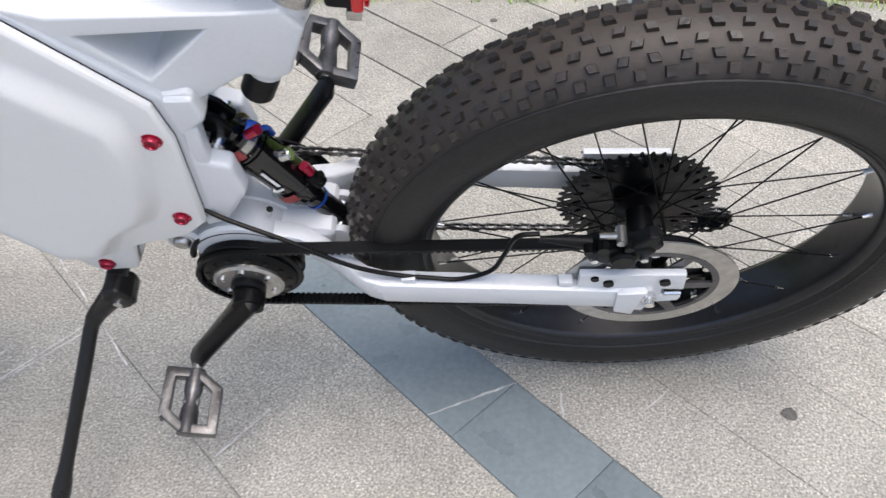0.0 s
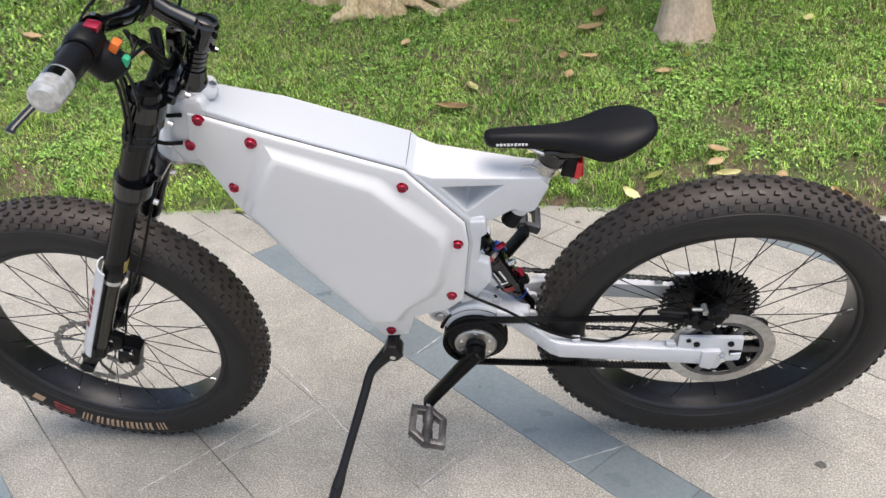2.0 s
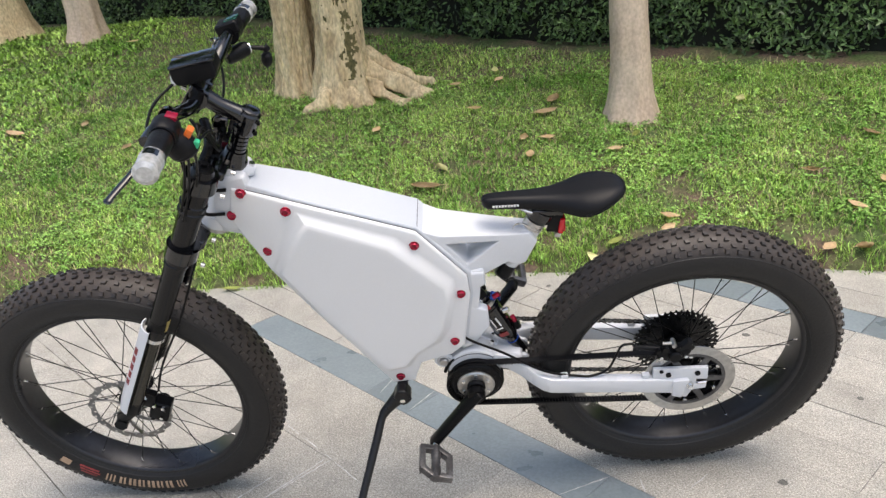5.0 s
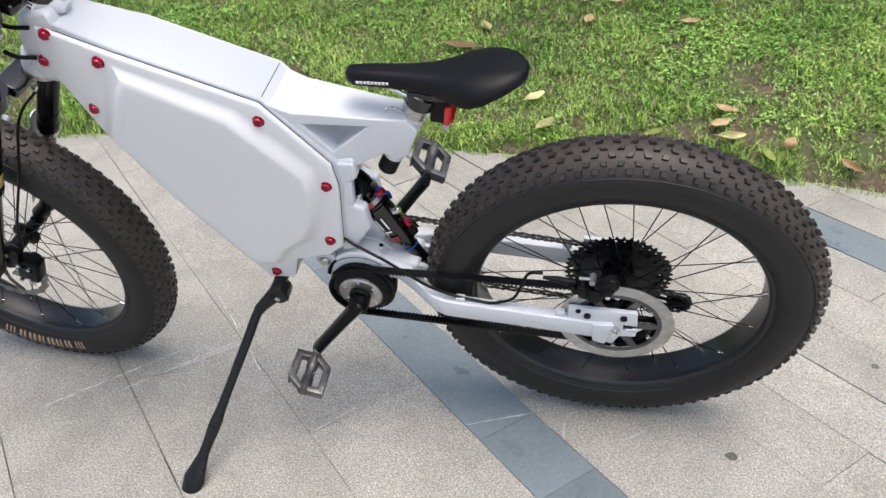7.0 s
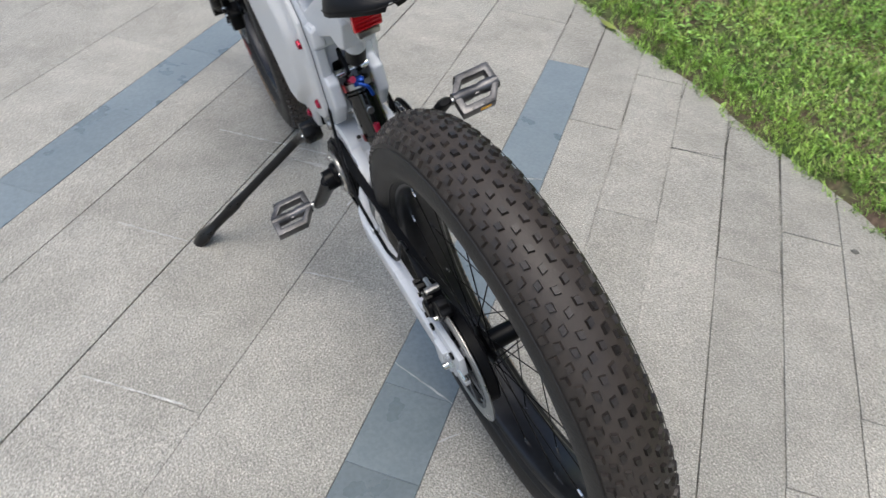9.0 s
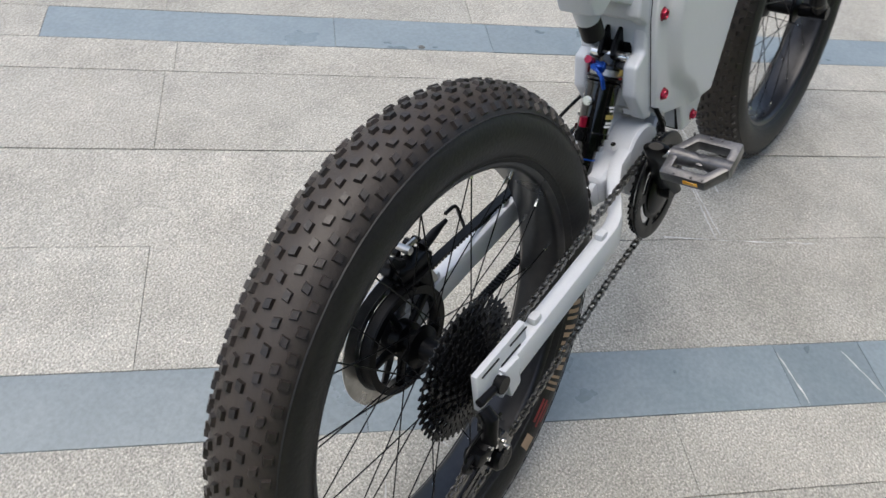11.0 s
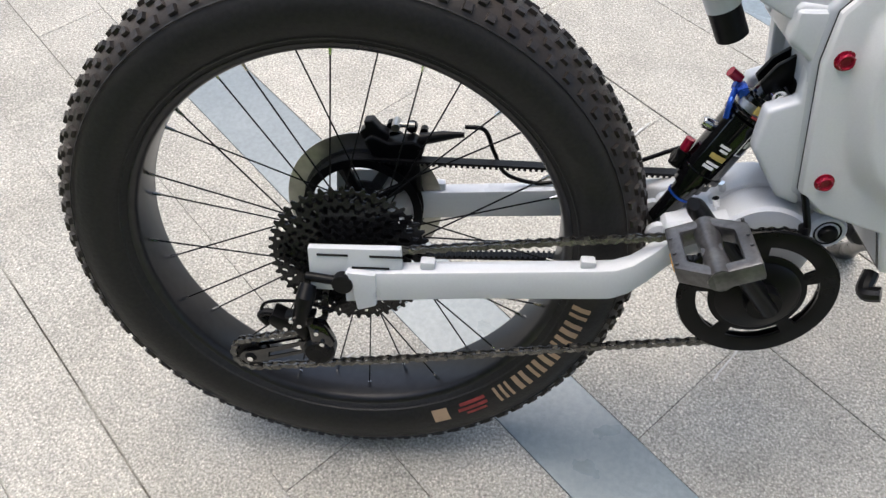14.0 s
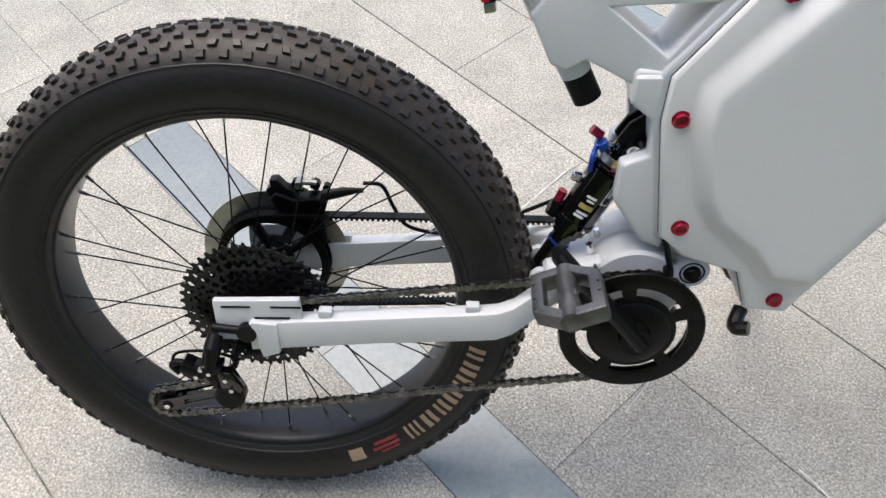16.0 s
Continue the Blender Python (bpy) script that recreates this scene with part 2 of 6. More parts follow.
def tube(points, radius, seg=10, caps=True, flat=1.0):
    """A round bar along points; radius is one number or one a point."""
    pts = [Vector(p) for p in points]
    rad = radius if isinstance(radius, (list, tuple)) else [radius] * len(pts)
    rings, side = [], None
    for i, p in enumerate(pts):
        d = (pts[min(i + 1, len(pts) - 1)] - pts[max(i - 1, 0)]).normalized()
        if side is None:
            side = d.cross(Vector((0, 0, 1)) if abs(d.z) < 0.9 else Vector((1, 0, 0))).normalized()
        side = (side - d * side.dot(d)).normalized()
        up = d.cross(side)
        rings.append([p + rad[i] * (math.cos(a) * side + flat * math.sin(a) * up) for a in (2 * math.pi * k / seg for k in range(seg))])
    return loft(rings, caps=caps)


def lathe(profile, centre=(0, 0, 0), seg=48, closed=False):
    """Turn (radius, y) points round the y axis through centre."""
    c = Vector(centre)
    bm = bmesh.new()
    rows = []
    for k in range(seg):
        a = 2 * math.pi * k / seg
        rows.append([bm.verts.new(c + Vector((max(r, 1e-5) * math.cos(a), y, max(r, 1e-5) * math.sin(a)))) for r, y in profile])
    n = len(profile)
    for k in range(seg):
        a, b = rows[k], rows[(k + 1) % seg]
        for i in range(n if closed else n - 1):
            bm.faces.new((a[i], a[(i + 1) % n], b[(i + 1) % n], b[i]))
    bmesh.ops.remove_doubles(bm, verts=bm.verts, dist=2e-5)
    return bm


def box(centre, size, turn=(0, 0, 0), bevel=0.0, seg=2):
    bm = bmesh.new()
    bmesh.ops.create_cube(bm, size=1, matrix=Matrix.Diagonal((*size, 1)))
    if bevel:
        bmesh.ops.bevel(bm, geom=bm.edges[:] + bm.verts[:], offset=bevel, segments=seg, affect="EDGES", profile=0.6)
    return moved(bm, pose(*centre, *turn))


def prism(outer, y0, y1, holes=(), bevel=0.0, seg=2):
    """A plate in the x-z plane between y0 and y1, with holes."""
    bm = bmesh.new()
    edges = []
    for loop in (outer, *holes):
        vs = [bm.verts.new((x, y0, z)) for x, z in loop]
        edges += [bm.edges.new((vs[i], vs[(i + 1) % len(vs)])) for i in range(len(vs))]
    bmesh.ops.triangle_fill(bm, use_beauty=True, use_dissolve=False, edges=edges)
    if not holes:
        bmesh.ops.dissolve_faces(bm, faces=bm.faces[:])
    got = bmesh.ops.extrude_face_region(bm, geom=bm.faces[:])
    bmesh.ops.translate(bm, vec=(0, y1 - y0, 0), verts=[v for v in got["geom"] if isinstance(v, bmesh.types.BMVert)])
    bmesh.ops.recalc_face_normals(bm, faces=bm.faces)
    if bevel:
        rim = [e for e in bm.edges if len(e.link_faces) == 2 and e.calc_face_angle(0) > 0.6]
        bmesh.ops.bevel(bm, geom=rim, offset=bevel, segments=seg, affect="EDGES", profile=0.6, clamp_overlap=True)
    return bm


def arc(cx, cz, r, a0, a1, n):
    return [(cx + r * math.cos(radians(a0 + (a1 - a0) * k / (n - 1))), cz + r * math.sin(radians(a0 + (a1 - a0) * k / (n - 1)))) for k in range(n)]


def rod(a, b, r, seg=12, r2=None):
    return tube([a, b], [r, r if r2 is None else r2], seg)


def part(name, bm, mat, parent, label="", smooth=35.0, at=None):
    """Links a bmesh or a mesh as one object under a thing or a part."""
    ob = new(name, finish(name, bm, mat, smooth) if isinstance(bm, bmesh.types.BMesh) else bm)
    ob.parent = parent
    if at is not None:
        ob.matrix_basis = at
    if label:
        tagged(ob, label)
    return ob


def thing(name, label, category, at=None, group="", kind=""):
    ob = new(name)
    ob.empty_display_size = 0.1
    if at is not None:
        ob.matrix_basis = at
    return tagged(ob, label, category, group, kind)


def raw(name, verts, faces, mat, smooth=False):
    me = bpy.data.meshes.new(name)
    me.from_pydata(verts, [], faces)
    for m in mat if isinstance(mat, (list, tuple)) else (mat,):
        me.materials.append(m)
    if smooth:
        me.polygons.foreach_set("use_smooth", [True] * len(me.polygons))
    me.update()
    return me


# ---- the ground ----
EDGE = ((-9.0, 0.6), (-4.5, 1.05), (-2.7, 1.36), (-1.9, 1.46), (-1.3, 1.48), (-0.65, 1.45), (0.0, 1.42), (0.5, 1.38), (1.0, 1.27), (2.0, 0.98), (6.0, -0.4), (9.0, -1.6))


def edge(x):
    """Where the paving ends and the grass begins, as y for an x."""
    i = np.interp(x, [p[0] for p in EDGE], [p[1] for p in EDGE])
    return float(i) + 0.03 * noise.noise((x * 3.1, 0.3, 0)) + 0.018 * noise.noise((x * 13.0, 4.0, 0))


def bank(x, y):
    """The height of the grass bank."""
    d = y - edge(x)
    if d < 0:
        return 0.0
    d2 = min(d, 4.2)
    return (0.012 + 0.085 * (1 - math.exp(-d / 0.11)) + 0.185 * d2 + 0.03 * noise.noise((x * 1.3, y * 1.3, 2.0)) * min(1, d * 2)
            + 0.012 * noise.noise((x * 6, y * 6, 5.0)) * min(1, d * 4))


bm = bmesh.new()
bmesh.ops.create_grid(bm, x_segments=8, y_segments=8, size=300)
bmesh.ops.translate(bm, verts=bm.verts, vec=(0, 0, -0.05))
ground = tagged(new("ground", finish("ground", bm, FARGROUND, 0)), kind="structure")

bm = bmesh.new()
bmesh.ops.create_grid(bm, x_segments=20, y_segments=20, size=9)
bmesh.ops.translate(bm, verts=bm.verts, vec=(0, -4, -0.002))
pavement = tagged(new("pavement", finish("pavement", bm, MORTAR, 0)), kind="structure")

# the bank: one sheet from the paving's edge to behind the hedge, with a skirt at its front
xs = np.linspace(-9, 9, 301)
ds = [-0.02, 0.0, 0.012, 0.03, 0.06, 0.1, 0.15, 0.2, 0.27, 0.35] + list(np.linspace(0.45, 9, 60))
verts, faces = [], []
for i, x in enumerate(xs):
    e = edge(float(x))
    for j, d in enumerate(ds):
        y = e + d
        verts.append((float(x), y, -0.03 if j == 0 else bank(float(x), y + 1e-6)))
n = len(ds)
for i in range(len(xs) - 1):
    for j in range(n - 1):
        faces.append((i * n + j, (i + 1) * n + j, (i + 1) * n + j + 1, i * n + j + 1))
lawn = tagged(new("lawn", raw("lawn", verts, faces, SOIL, True)), kind="structure")

# ---- hedge line and trees, as plan ----
HEDGE_A, HEDGE_B = Vector((5.6, 1.25)), Vector((-6.8, 7.55))
hedge_way = (HEDGE_B - HEDGE_A).normalized()
hedge_out = Vector((hedge_way.y, -hedge_way.x))
if hedge_out.y > 0:
    hedge_out = -hedge_out
TREES = ((0.385, 2.80), (-1.40, 3.50), (-3.80, 5.15), (-4.72, 5.35))


def bare(x, y):
    """How bare the soil is: by the paving's edge, under the hedge and in a few worn patches."""
    d = y - edge(x)
    h = (Vector((x, y)) - HEDGE_A).dot(hedge_out)
    b = 0.7 - d / 0.05 + 1.3 * noise.noise((x * 2.2, 7.0, 0))
    b = max(b, (1.15 - h / 0.17 if x > 0.1 else 0.9 - h / 0.10) + 0.5 * noise.noise((x * 3.0, y * 3.0, 14.0)))
    b = max(b, 1.6 * noise.noise((x * 1.7 + 3, y * 1.7, 9.0)) - 0.75)
    for cx, cy, r in ((0.44, 1.86, 0.20), (0.26, 1.50, 0.13), (0.44, 1.46, 0.17), (0.62, 1.40, 0.20), (0.84, 1.36, 0.24), (1.08, 1.30, 0.24), (0.44, 2.50, 0.18), (0.02, 1.46, 0.06), (-0.19, 1.49, 0.05)):
        b = max(b, 1.0 - math.hypot(x - cx, y - cy) / r)
    return max(0.0, min(1.0, b))


def blades(count, seed, near, far, xa, xb, tall, wide, skip=1.0):
    """Grass as bent blades; near and far in metres behind the paving's edge."""
    rng = np.random.default_rng(seed)
    vs, fs = [], []
    for x, u, a, h, w, lean, keep in zip(rng.uniform(xa, xb, count), rng.random(count), rng.uniform(0, 2 * math.pi, count), rng.random(count),
                                         rng.random(count), rng.random(count), rng.random(count)):
        d = near + (far - near) * u
        y = edge(x) + d
        if (Vector((x, y)) - HEDGE_A).dot(hedge_out) < 0.05 or keep * skip < bare(x, y):
            continue
        if noise.noise((x * 17, y * 17, 12.0)) < -0.12 and keep > 0.30:
            continue
        tuft = 0.65 + 0.7 * max(0, noise.noise((x * 4, y * 4, 1.0)) + 0.35)
        h, w = tall * (0.4 + 0.8 * h) * tuft, wide * (0.6 + 0.8 * w)
        z = bank(x, y) - 0.004
        ca, sa, lean = math.cos(a), math.sin(a), (0.25 + 1.1 * lean) * h
        k = len(vs)
        vs += [(x - sa * w, y + ca * w, z), (x + sa * w, y - ca * w, z),
               (x + 0.4 * lean * ca - 0.8 * sa * w, y + 0.4 * lean * sa + 0.8 * ca * w, z + 0.6 * h), (x + 0.4 * lean * ca + 0.8 * sa * w, y + 0.4 * lean * sa - 0.8 * ca * w, z + 0.6 * h),
               (x + lean * ca, y + lean * sa, z + 0.85 * h)]
        fs += [(k, k + 1, k + 3, k + 2), (k + 2, k + 3, k + 4)]
    return vs, fs


va, fa = blades(250000, 11, -0.02, 2.1, -3.2, 2.3, 0.035, 0.0018)
vr, fr = blades(16000, 17, -0.045, 0.09, -3.2, 2.3, 0.050, 0.0016, 2.0)
fa += [tuple(i + len(va) for i in f) for f in fr]
va += vr
vb, fb = blades(140000, 12, 2.0, 5.2, -6.5, 2.6, 0.040, 0.0030)
for seed, xa, xb in ((15, -9.0, -3.2), (16, 2.3, 9.0)):
    vc, fc = blades(60000, seed, 0.0, 4.5, xa, xb, 0.045, 0.0090)
    fb += [tuple(i + len(vb) for i in f) for f in fc]
    vb += vc
grass = new("grass", raw("grass", va + vb, fa + [tuple(i + len(va) for i in f) for f in fb], GRASS))
tagged(grass, "short bright green lawn grass on the bank", "grass", kind="stuff")
vs, fs = blades(36000, 13, -0.01, 3.2, -3.6, 2.4, 0.050, 0.0018, 2.2)
tagged(new("dry_grass", raw("dry_grass", vs, fs, STRAW)), "dry straw-coloured stalks among the lawn grass", "grass", kind="stuff")

# low broad-leaved weeds in drifts
rng = np.random.default_rng(21)
vs, fs = [], []
for _ in range(90000):
    x, d = rng.uniform(-4.4, 2.4), rng.uniform(0.03, 3.2)
    y = edge(x) + d
    if noise.noise((x * 2.4, y * 2.4, 30.0)) + 0.25 * (x > 0.2) < rng.uniform(-0.45, 0.45) or bare(x, y) > rng.random():
        continue
    if (Vector((x, y)) - HEDGE_A).dot(hedge_out) < 0.1:
        continue
    z, a, s, t = bank(x, y) + rng.uniform(0.004, 0.026), rng.uniform(0, 6.28), rng.uniform(0.003, 0.0075), rng.uniform(-1.3, 1.3)
    ca, sa, k = math.cos(a), math.sin(a), len(vs)
    for u, v, w in ((-1, 0, 0), (-0.2, -0.6, 0.25 + 0.5 * t), (0.7, -0.5, 0.2 + 0.5 * t), (1.1, 0, t * 0.4), (0.7, 0.5, 0.2 - 0.5 * t), (-0.2, 0.6, 0.25 - 0.5 * t)):
        vs.append((x + s * (u * ca - v * sa), y + s * (u * sa + v * ca), z + s * (w + t * u * 0.6)))
    fs += [(k, k + 1, k + 2, k + 3), (k, k + 3, k + 4, k + 5)]
# rosettes of larger leaves, a hand wide, in loose drifts
for _ in range(9000):
    cx, d = rng.uniform(-4.4, 2.4), rng.uniform(0.05, 3.4)
    cy = edge(cx) + d
    drift = noise.noise((cx * 1.5, cy * 1.5, 41.0)) + 0.22 * (cx > 0.1) - 0.12 * (d > 2.0)
    if drift < rng.uniform(-0.05, 0.55) or bare(cx, cy) > 0.3 or (Vector((cx, cy)) - HEDGE_A).dot(hedge_out) < 0.2:
        continue
    wide, tall = rng.uniform(0.022, 0.06), rng.uniform(0.015, 0.042)
    for _ in range(rng.integers(7, 18)):
        a, r = rng.uniform(0, 6.28), math.sqrt(rng.random())
        x, y = cx + wide * r * math.cos(a), cy + wide * r * math.sin(a)
        z, s, t = bank(x, y) + 0.006 + tall * (1 - 0.7 * r * r) * rng.uniform(0.7, 1.0), rng.uniform(0.005, 0.0105), rng.uniform(-0.9, 0.5)
        a += rng.normal(0, 0.5)
        ca, sa, k = math.cos(a), math.sin(a), len(vs)
        for u, v, w in ((-1, 0, 0), (-0.3, -0.62, 0.22), (0.6, -0.55, 0.15), (1.15, 0, -0.1), (0.6, 0.55, 0.15), (-0.3, 0.62, 0.22)):
            vs.append((x + s * (u * ca - v * sa), y + s * (u * sa + v * ca), z + s * (w + t * u * 0.6)))
        fs += [(k, k + 1, k + 2, k + 3), (k, k + 3, k + 4, k + 5)]
tagged(new("clover", raw("clover", vs, fs, WEED)), "low broad-leaved clover and weeds growing in the grass", "weeds", kind="stuff")


# ---- hedge ----
def hedge():
    at = thing("hedge", "tall clipped evergreen hedge with small dark glossy leaves", "hedge", Matrix.Translation((HEDGE_A.x, HEDGE_A.y, 0)))
    length = (HEDGE_B - HEDGE_A).length
    rng = np.random.default_rng(5)
    # the core: a lumpy wall behind the leaves, painted near-black for the shade inside
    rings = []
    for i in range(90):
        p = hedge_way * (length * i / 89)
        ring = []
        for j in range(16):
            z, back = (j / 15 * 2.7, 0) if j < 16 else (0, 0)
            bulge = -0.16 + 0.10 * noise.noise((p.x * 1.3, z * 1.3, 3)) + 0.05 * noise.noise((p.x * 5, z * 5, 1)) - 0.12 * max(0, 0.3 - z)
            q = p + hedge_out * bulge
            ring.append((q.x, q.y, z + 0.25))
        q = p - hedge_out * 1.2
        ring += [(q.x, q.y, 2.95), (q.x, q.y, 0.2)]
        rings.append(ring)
    part("shade_core", loft(rings), HEDGECORE, at, "lumpy wall painted near-black for the shade inside the hedge")
    vs, fs = [], []
    for _ in range(120000):
        s, z = length * rng.random(), 0.05 + 2.95 * rng.random() ** 1.15
        p = hedge_way * s
        base = bank(HEDGE_A.x + p.x, HEDGE_A.y + p.y)
        clump = noise.noise((s * 3.2, z * 3.2, 8)) + 0.5 * noise.noise((s * 8, z * 8, 2))
        out = -0.10 + 0.12 * noise.noise((p.x * 1.3, z * 1.3, 3)) + 0.10 * clump + rng.normal(0, 0.025)
        if z < 0.3 and rng.random() > z / 0.3:
            continue
        if clump < -0.36 and rng.random() < 0.7:
            continue
        q = p + hedge_out * out
        c = Vector((q.x, q.y, z + base * 0.75))
        n = (Vector((hedge_out.x, hedge_out.y, 0.35)) + Vector(rng.normal(0, 0.55, 3))).normalized()
        d = n.cross(Vector(rng.normal(0, 1, 3))).normalized()
        e, L = n.cross(d), rng.uniform(0.013, 0.025)
        k = len(vs)
        for u, v, w in ((-1, 0, 0), (-0.1, -0.42, 0.12), (0.75, -0.28, 0.05), (1.05, 0, -0.12), (0.75, 0.28, 0.05), (-0.1, 0.42, 0.12)):
            vs.append(tuple(c + L * (u * d + v * e + w * n)))
        fs += [(k, k + 1, k + 2, k + 3), (k, k + 3, k + 4, k + 5)]
    tagged(part("leaves", raw("leaves", vs, fs, HEDGE), None, at, "small oval dark green leaves"), kind="stuff")


hedge()


# ---- trees ----
def trunk_mesh(stems, mat, seg=40, rough=0.012, flutes=0.05, flare=0.0, flare_at=0.25, seed=0, steps=10):
    """Stems are (points, radii); the skin is fluted, flared at the foot and uneven."""
    out = []
    for k, (pts, rad) in enumerate(stems):
        path = smooth_path(pts, steps)
        n = len(path)
        rings = []
        for i, p in enumerate(path):
            f = i / (n - 1) * (len(rad) - 1)
            j = min(int(f), len(rad) - 2)
            r0 = rad[j] + (rad[j + 1] - rad[j]) * (f - j)
            ring = []
            for s in range(seg):
                a = 2 * math.pi * s / seg
                w = 1 + flutes * math.sin(5 * a + seed + k) + 0.5 * flutes * math.sin(9 * a + 2.3 * seed)
                foot = flare * math.exp(-max(0, p.z - pts[0][2]) / flare_at) * (0.5 + 0.5 * math.sin(4 * a + seed * 1.7 + k) ** 2)
                q = noise.noise((math.cos(a) * 2 + seed, math.sin(a) * 2 + k, p.z * 3)) * rough + noise.noise((math.cos(a) * 9 + seed, math.sin(a) * 9, p.z * 14)) * rough * 0.5
                r = r0 * w + foot * r0 + q
                ring.append((p.x + r * math.cos(a), p.y + r * math.sin(a), p.z))
            rings.append(ring)
        out.append(loft(rings))
    return join(*out)


def crown_mesh(centre, size, count, seed):
    rng = np.random.default_rng(seed)
    vs, fs = [], []
    hubs = [(rng.normal(0, 0.42, 3) * size, rng.uniform(0.35, 0.75)) for _ in range(26)]
    for _ in range(count):
        h, r = hubs[rng.integers(len(hubs))]
        c = Vector(centre) + Vector(h) + Vector(rng.normal(0, r * 0.55, 3))
        n = Vector(rng.normal(0, 1, 3) + (0, 0, 0.8)).normalized()
        d = n.cross(Vector(rng.normal(0, 1, 3))).normalized()
        e, L, k = n.cross(d), rng.uniform(0.05, 0.09), len(vs)
        for u, v, w in ((-1, 0, 0), (0, -0.4, 0.1), (1, 0, -0.1), (0, 0.4, 0.1)):
            vs.append(tuple(c + L * (u * d + v * e + w * n)))
        fs.append((k, k + 1, k + 2, k + 3))
    return vs, fs


def mossy(c):
    """1 where dark moss grows on the shaded side of the thick stem."""
    a = math.atan2(c.y + 0.02, c.x - 0.07)
    if math.hypot(c.x - 0.07, c.y + 0.02) > 0.22 or c.z < 0.16:
        return 0
    band = 1.0 - abs(a + 1.15) / 0.55
    n = 0.7 * noise.noise((c.x * 60, c.y * 60, c.z * 34)) + 0.7 * noise.noise((c.x * 26, c.y * 26, c.z * 12)) + 0.7 * noise.noise((c.x * 8, c.y * 8, c.z * 4 + 3))
    high = np.interp(c.z, (0.16, 0.45, 0.6, 0.75, 1.6), (-0.5, 0.05, -0.1, 0.35, 0.4))
    return 1 if n + 0.8 * band + high > 0.42 else 0


def tree(label, x, y, stems, limbs, bark, crown, seed, stain=None, **shape):
    z = bank(x, y) - 0.05
    at = thing("tree", label, "tree", Matrix.Translation((x, y, z)), "trees on the bank")
    skin = trunk_mesh(stems, bark, seed=seed, **shape)
    if stain:
        for f in skin.faces:
            f.material_index = stain(f.calc_center_median())
        bark_of_limbs = bark[0]
    else:
        bark_of_limbs = bark
    part("trunk", skin, bark, at)
    for a, b, r in limbs:
        mid = (Vector(a) + Vector(b)) / 2 + Vector((0, 0, 0.12))
        part("limb", tube(smooth_path([a, mid, b], 5), [r - (r * 0.6) * i / 10 for i in range(11)], 10), bark_of_limbs, at)
    vs, fs = crown_mesh(*crown)
    tagged(part("crown", raw("crown", vs, fs, CROWN), None, at, "loose green leafy crown"), kind="stuff")
    return at


tree("slim straight tree with smooth tan bark on the grass bank", *TREES[0],
     [([(0, 0, 0), (0.0, 0, 0.25), (-0.015, 0.0, 0.7), (-0.005, 0.02, 1.5), (0.03, 0.03, 2.6), (0.05, 0.0, 3.4)], [0.142, 0.114, 0.104, 0.10, 0.085, 0.06])],
     [((0.03, 0.03, 2.5), (-0.8, 0.3, 3.5), 0.05), ((0.04, 0, 2.8), (0.7, -0.2, 3.8), 0.05), ((0.05, 0, 3.2), (0.1, 0.5, 4.3), 0.045)],
     BARKPALE, ((0.0, 0.2, 4.2), np.array((1.5, 1.4, 0.7)), 3800, 31), 1, flare=0.34, flare_at=0.09, rough=0.010, flutes=0.025)

t = tree("thick old tree of several fused stems with pale flaking bark", *TREES[1],
         [([(-0.29, 0.08, 0), (-0.28, 0.08, 0.3), (-0.265, 0.06, 0.9), (-0.29, 0.06, 1.8), (-0.42, 0.1, 3.2)], [0.132, 0.113, 0.108, 0.105, 0.09]),
          ([(0.055, -0.03, 0), (0.06, -0.03, 0.3), (0.075, -0.02, 0.9), (0.085, 0.02, 1.8), (0.2, 0.0, 3.3)], [0.185, 0.160, 0.150, 0.145, 0.11]),
          ([(-0.12, 0.27, 0), (-0.12, 0.27, 0.5), (-0.11, 0.28, 1.4), (-0.05, 0.3, 3.0)], [0.11, 0.10, 0.10, 0.09])],
         [((-0.42, 0.1, 3.0), (-1.4, 0.3, 4.0), 0.08), ((0.2, 0, 3.1), (1.1, -0.3, 4.1), 0.08), ((-0.05, 0.3, 2.9), (0.0, 1.0, 4.0), 0.07)],
         [BARK, MOSS], ((0.0, 0.2, 4.5), np.array((2.0, 1.8, 0.8)), 5200, 32), 4, mossy, flare=0.42, flare_at=0.10, rough=0.020, flutes=0.06, seg=120, steps=64)
for pts, r in (([(0.10, -0.02, 0.26), (0.24, -0.02, 0.17), (0.42, -0.06, 0.09), (0.70, -0.16, -0.02)], 0.082),
               ([(0.12, 0.06, 0.30), (0.30, 0.07, 0.20), (0.44, 0.05, 0.13), (0.62, 0.03, 0.04)], 0.070),
               ([(0.12, -0.06, 0.20), (0.26, -0.10, 0.08), (0.40, -0.18, 0.01), (0.52, -0.26, -0.06)], 0.055),
               ([(0.14, 0.10, 0.22), (0.36, 0.16, 0.14), (0.56, 0.18, 0.06)], 0.050),
               ([(-0.02, -0.13, 0.12), (-0.07, -0.22, 0.04), (-0.14, -0.27, -0.01), (-0.20, -0.30, -0.06)], 0.068),
               ([(0.10, -0.12, 0.12), (0.13, -0.19, 0.02), (0.16, -0.25, -0.07)], 0.070)):
    p = smooth_path(pts, 12)
    skin = tube(p, [r * (1 - 0.5 * k / (len(p) - 1)) for k in range(len(p))], 26)
    for v in skin.verts:
        v.co += Vector((noise.noise(v.co * 9), noise.noise(v.co * 9 + Vector((5, 0, 0))), 0.7 * noise.noise(v.co * 9 + Vector((0, 7, 0))))) * 0.05
        v.co += Vector((0, 0, noise.noise(v.co * 28 + Vector((3, 0, 0))) * 0.014))
    part("root", skin, BARK, t)

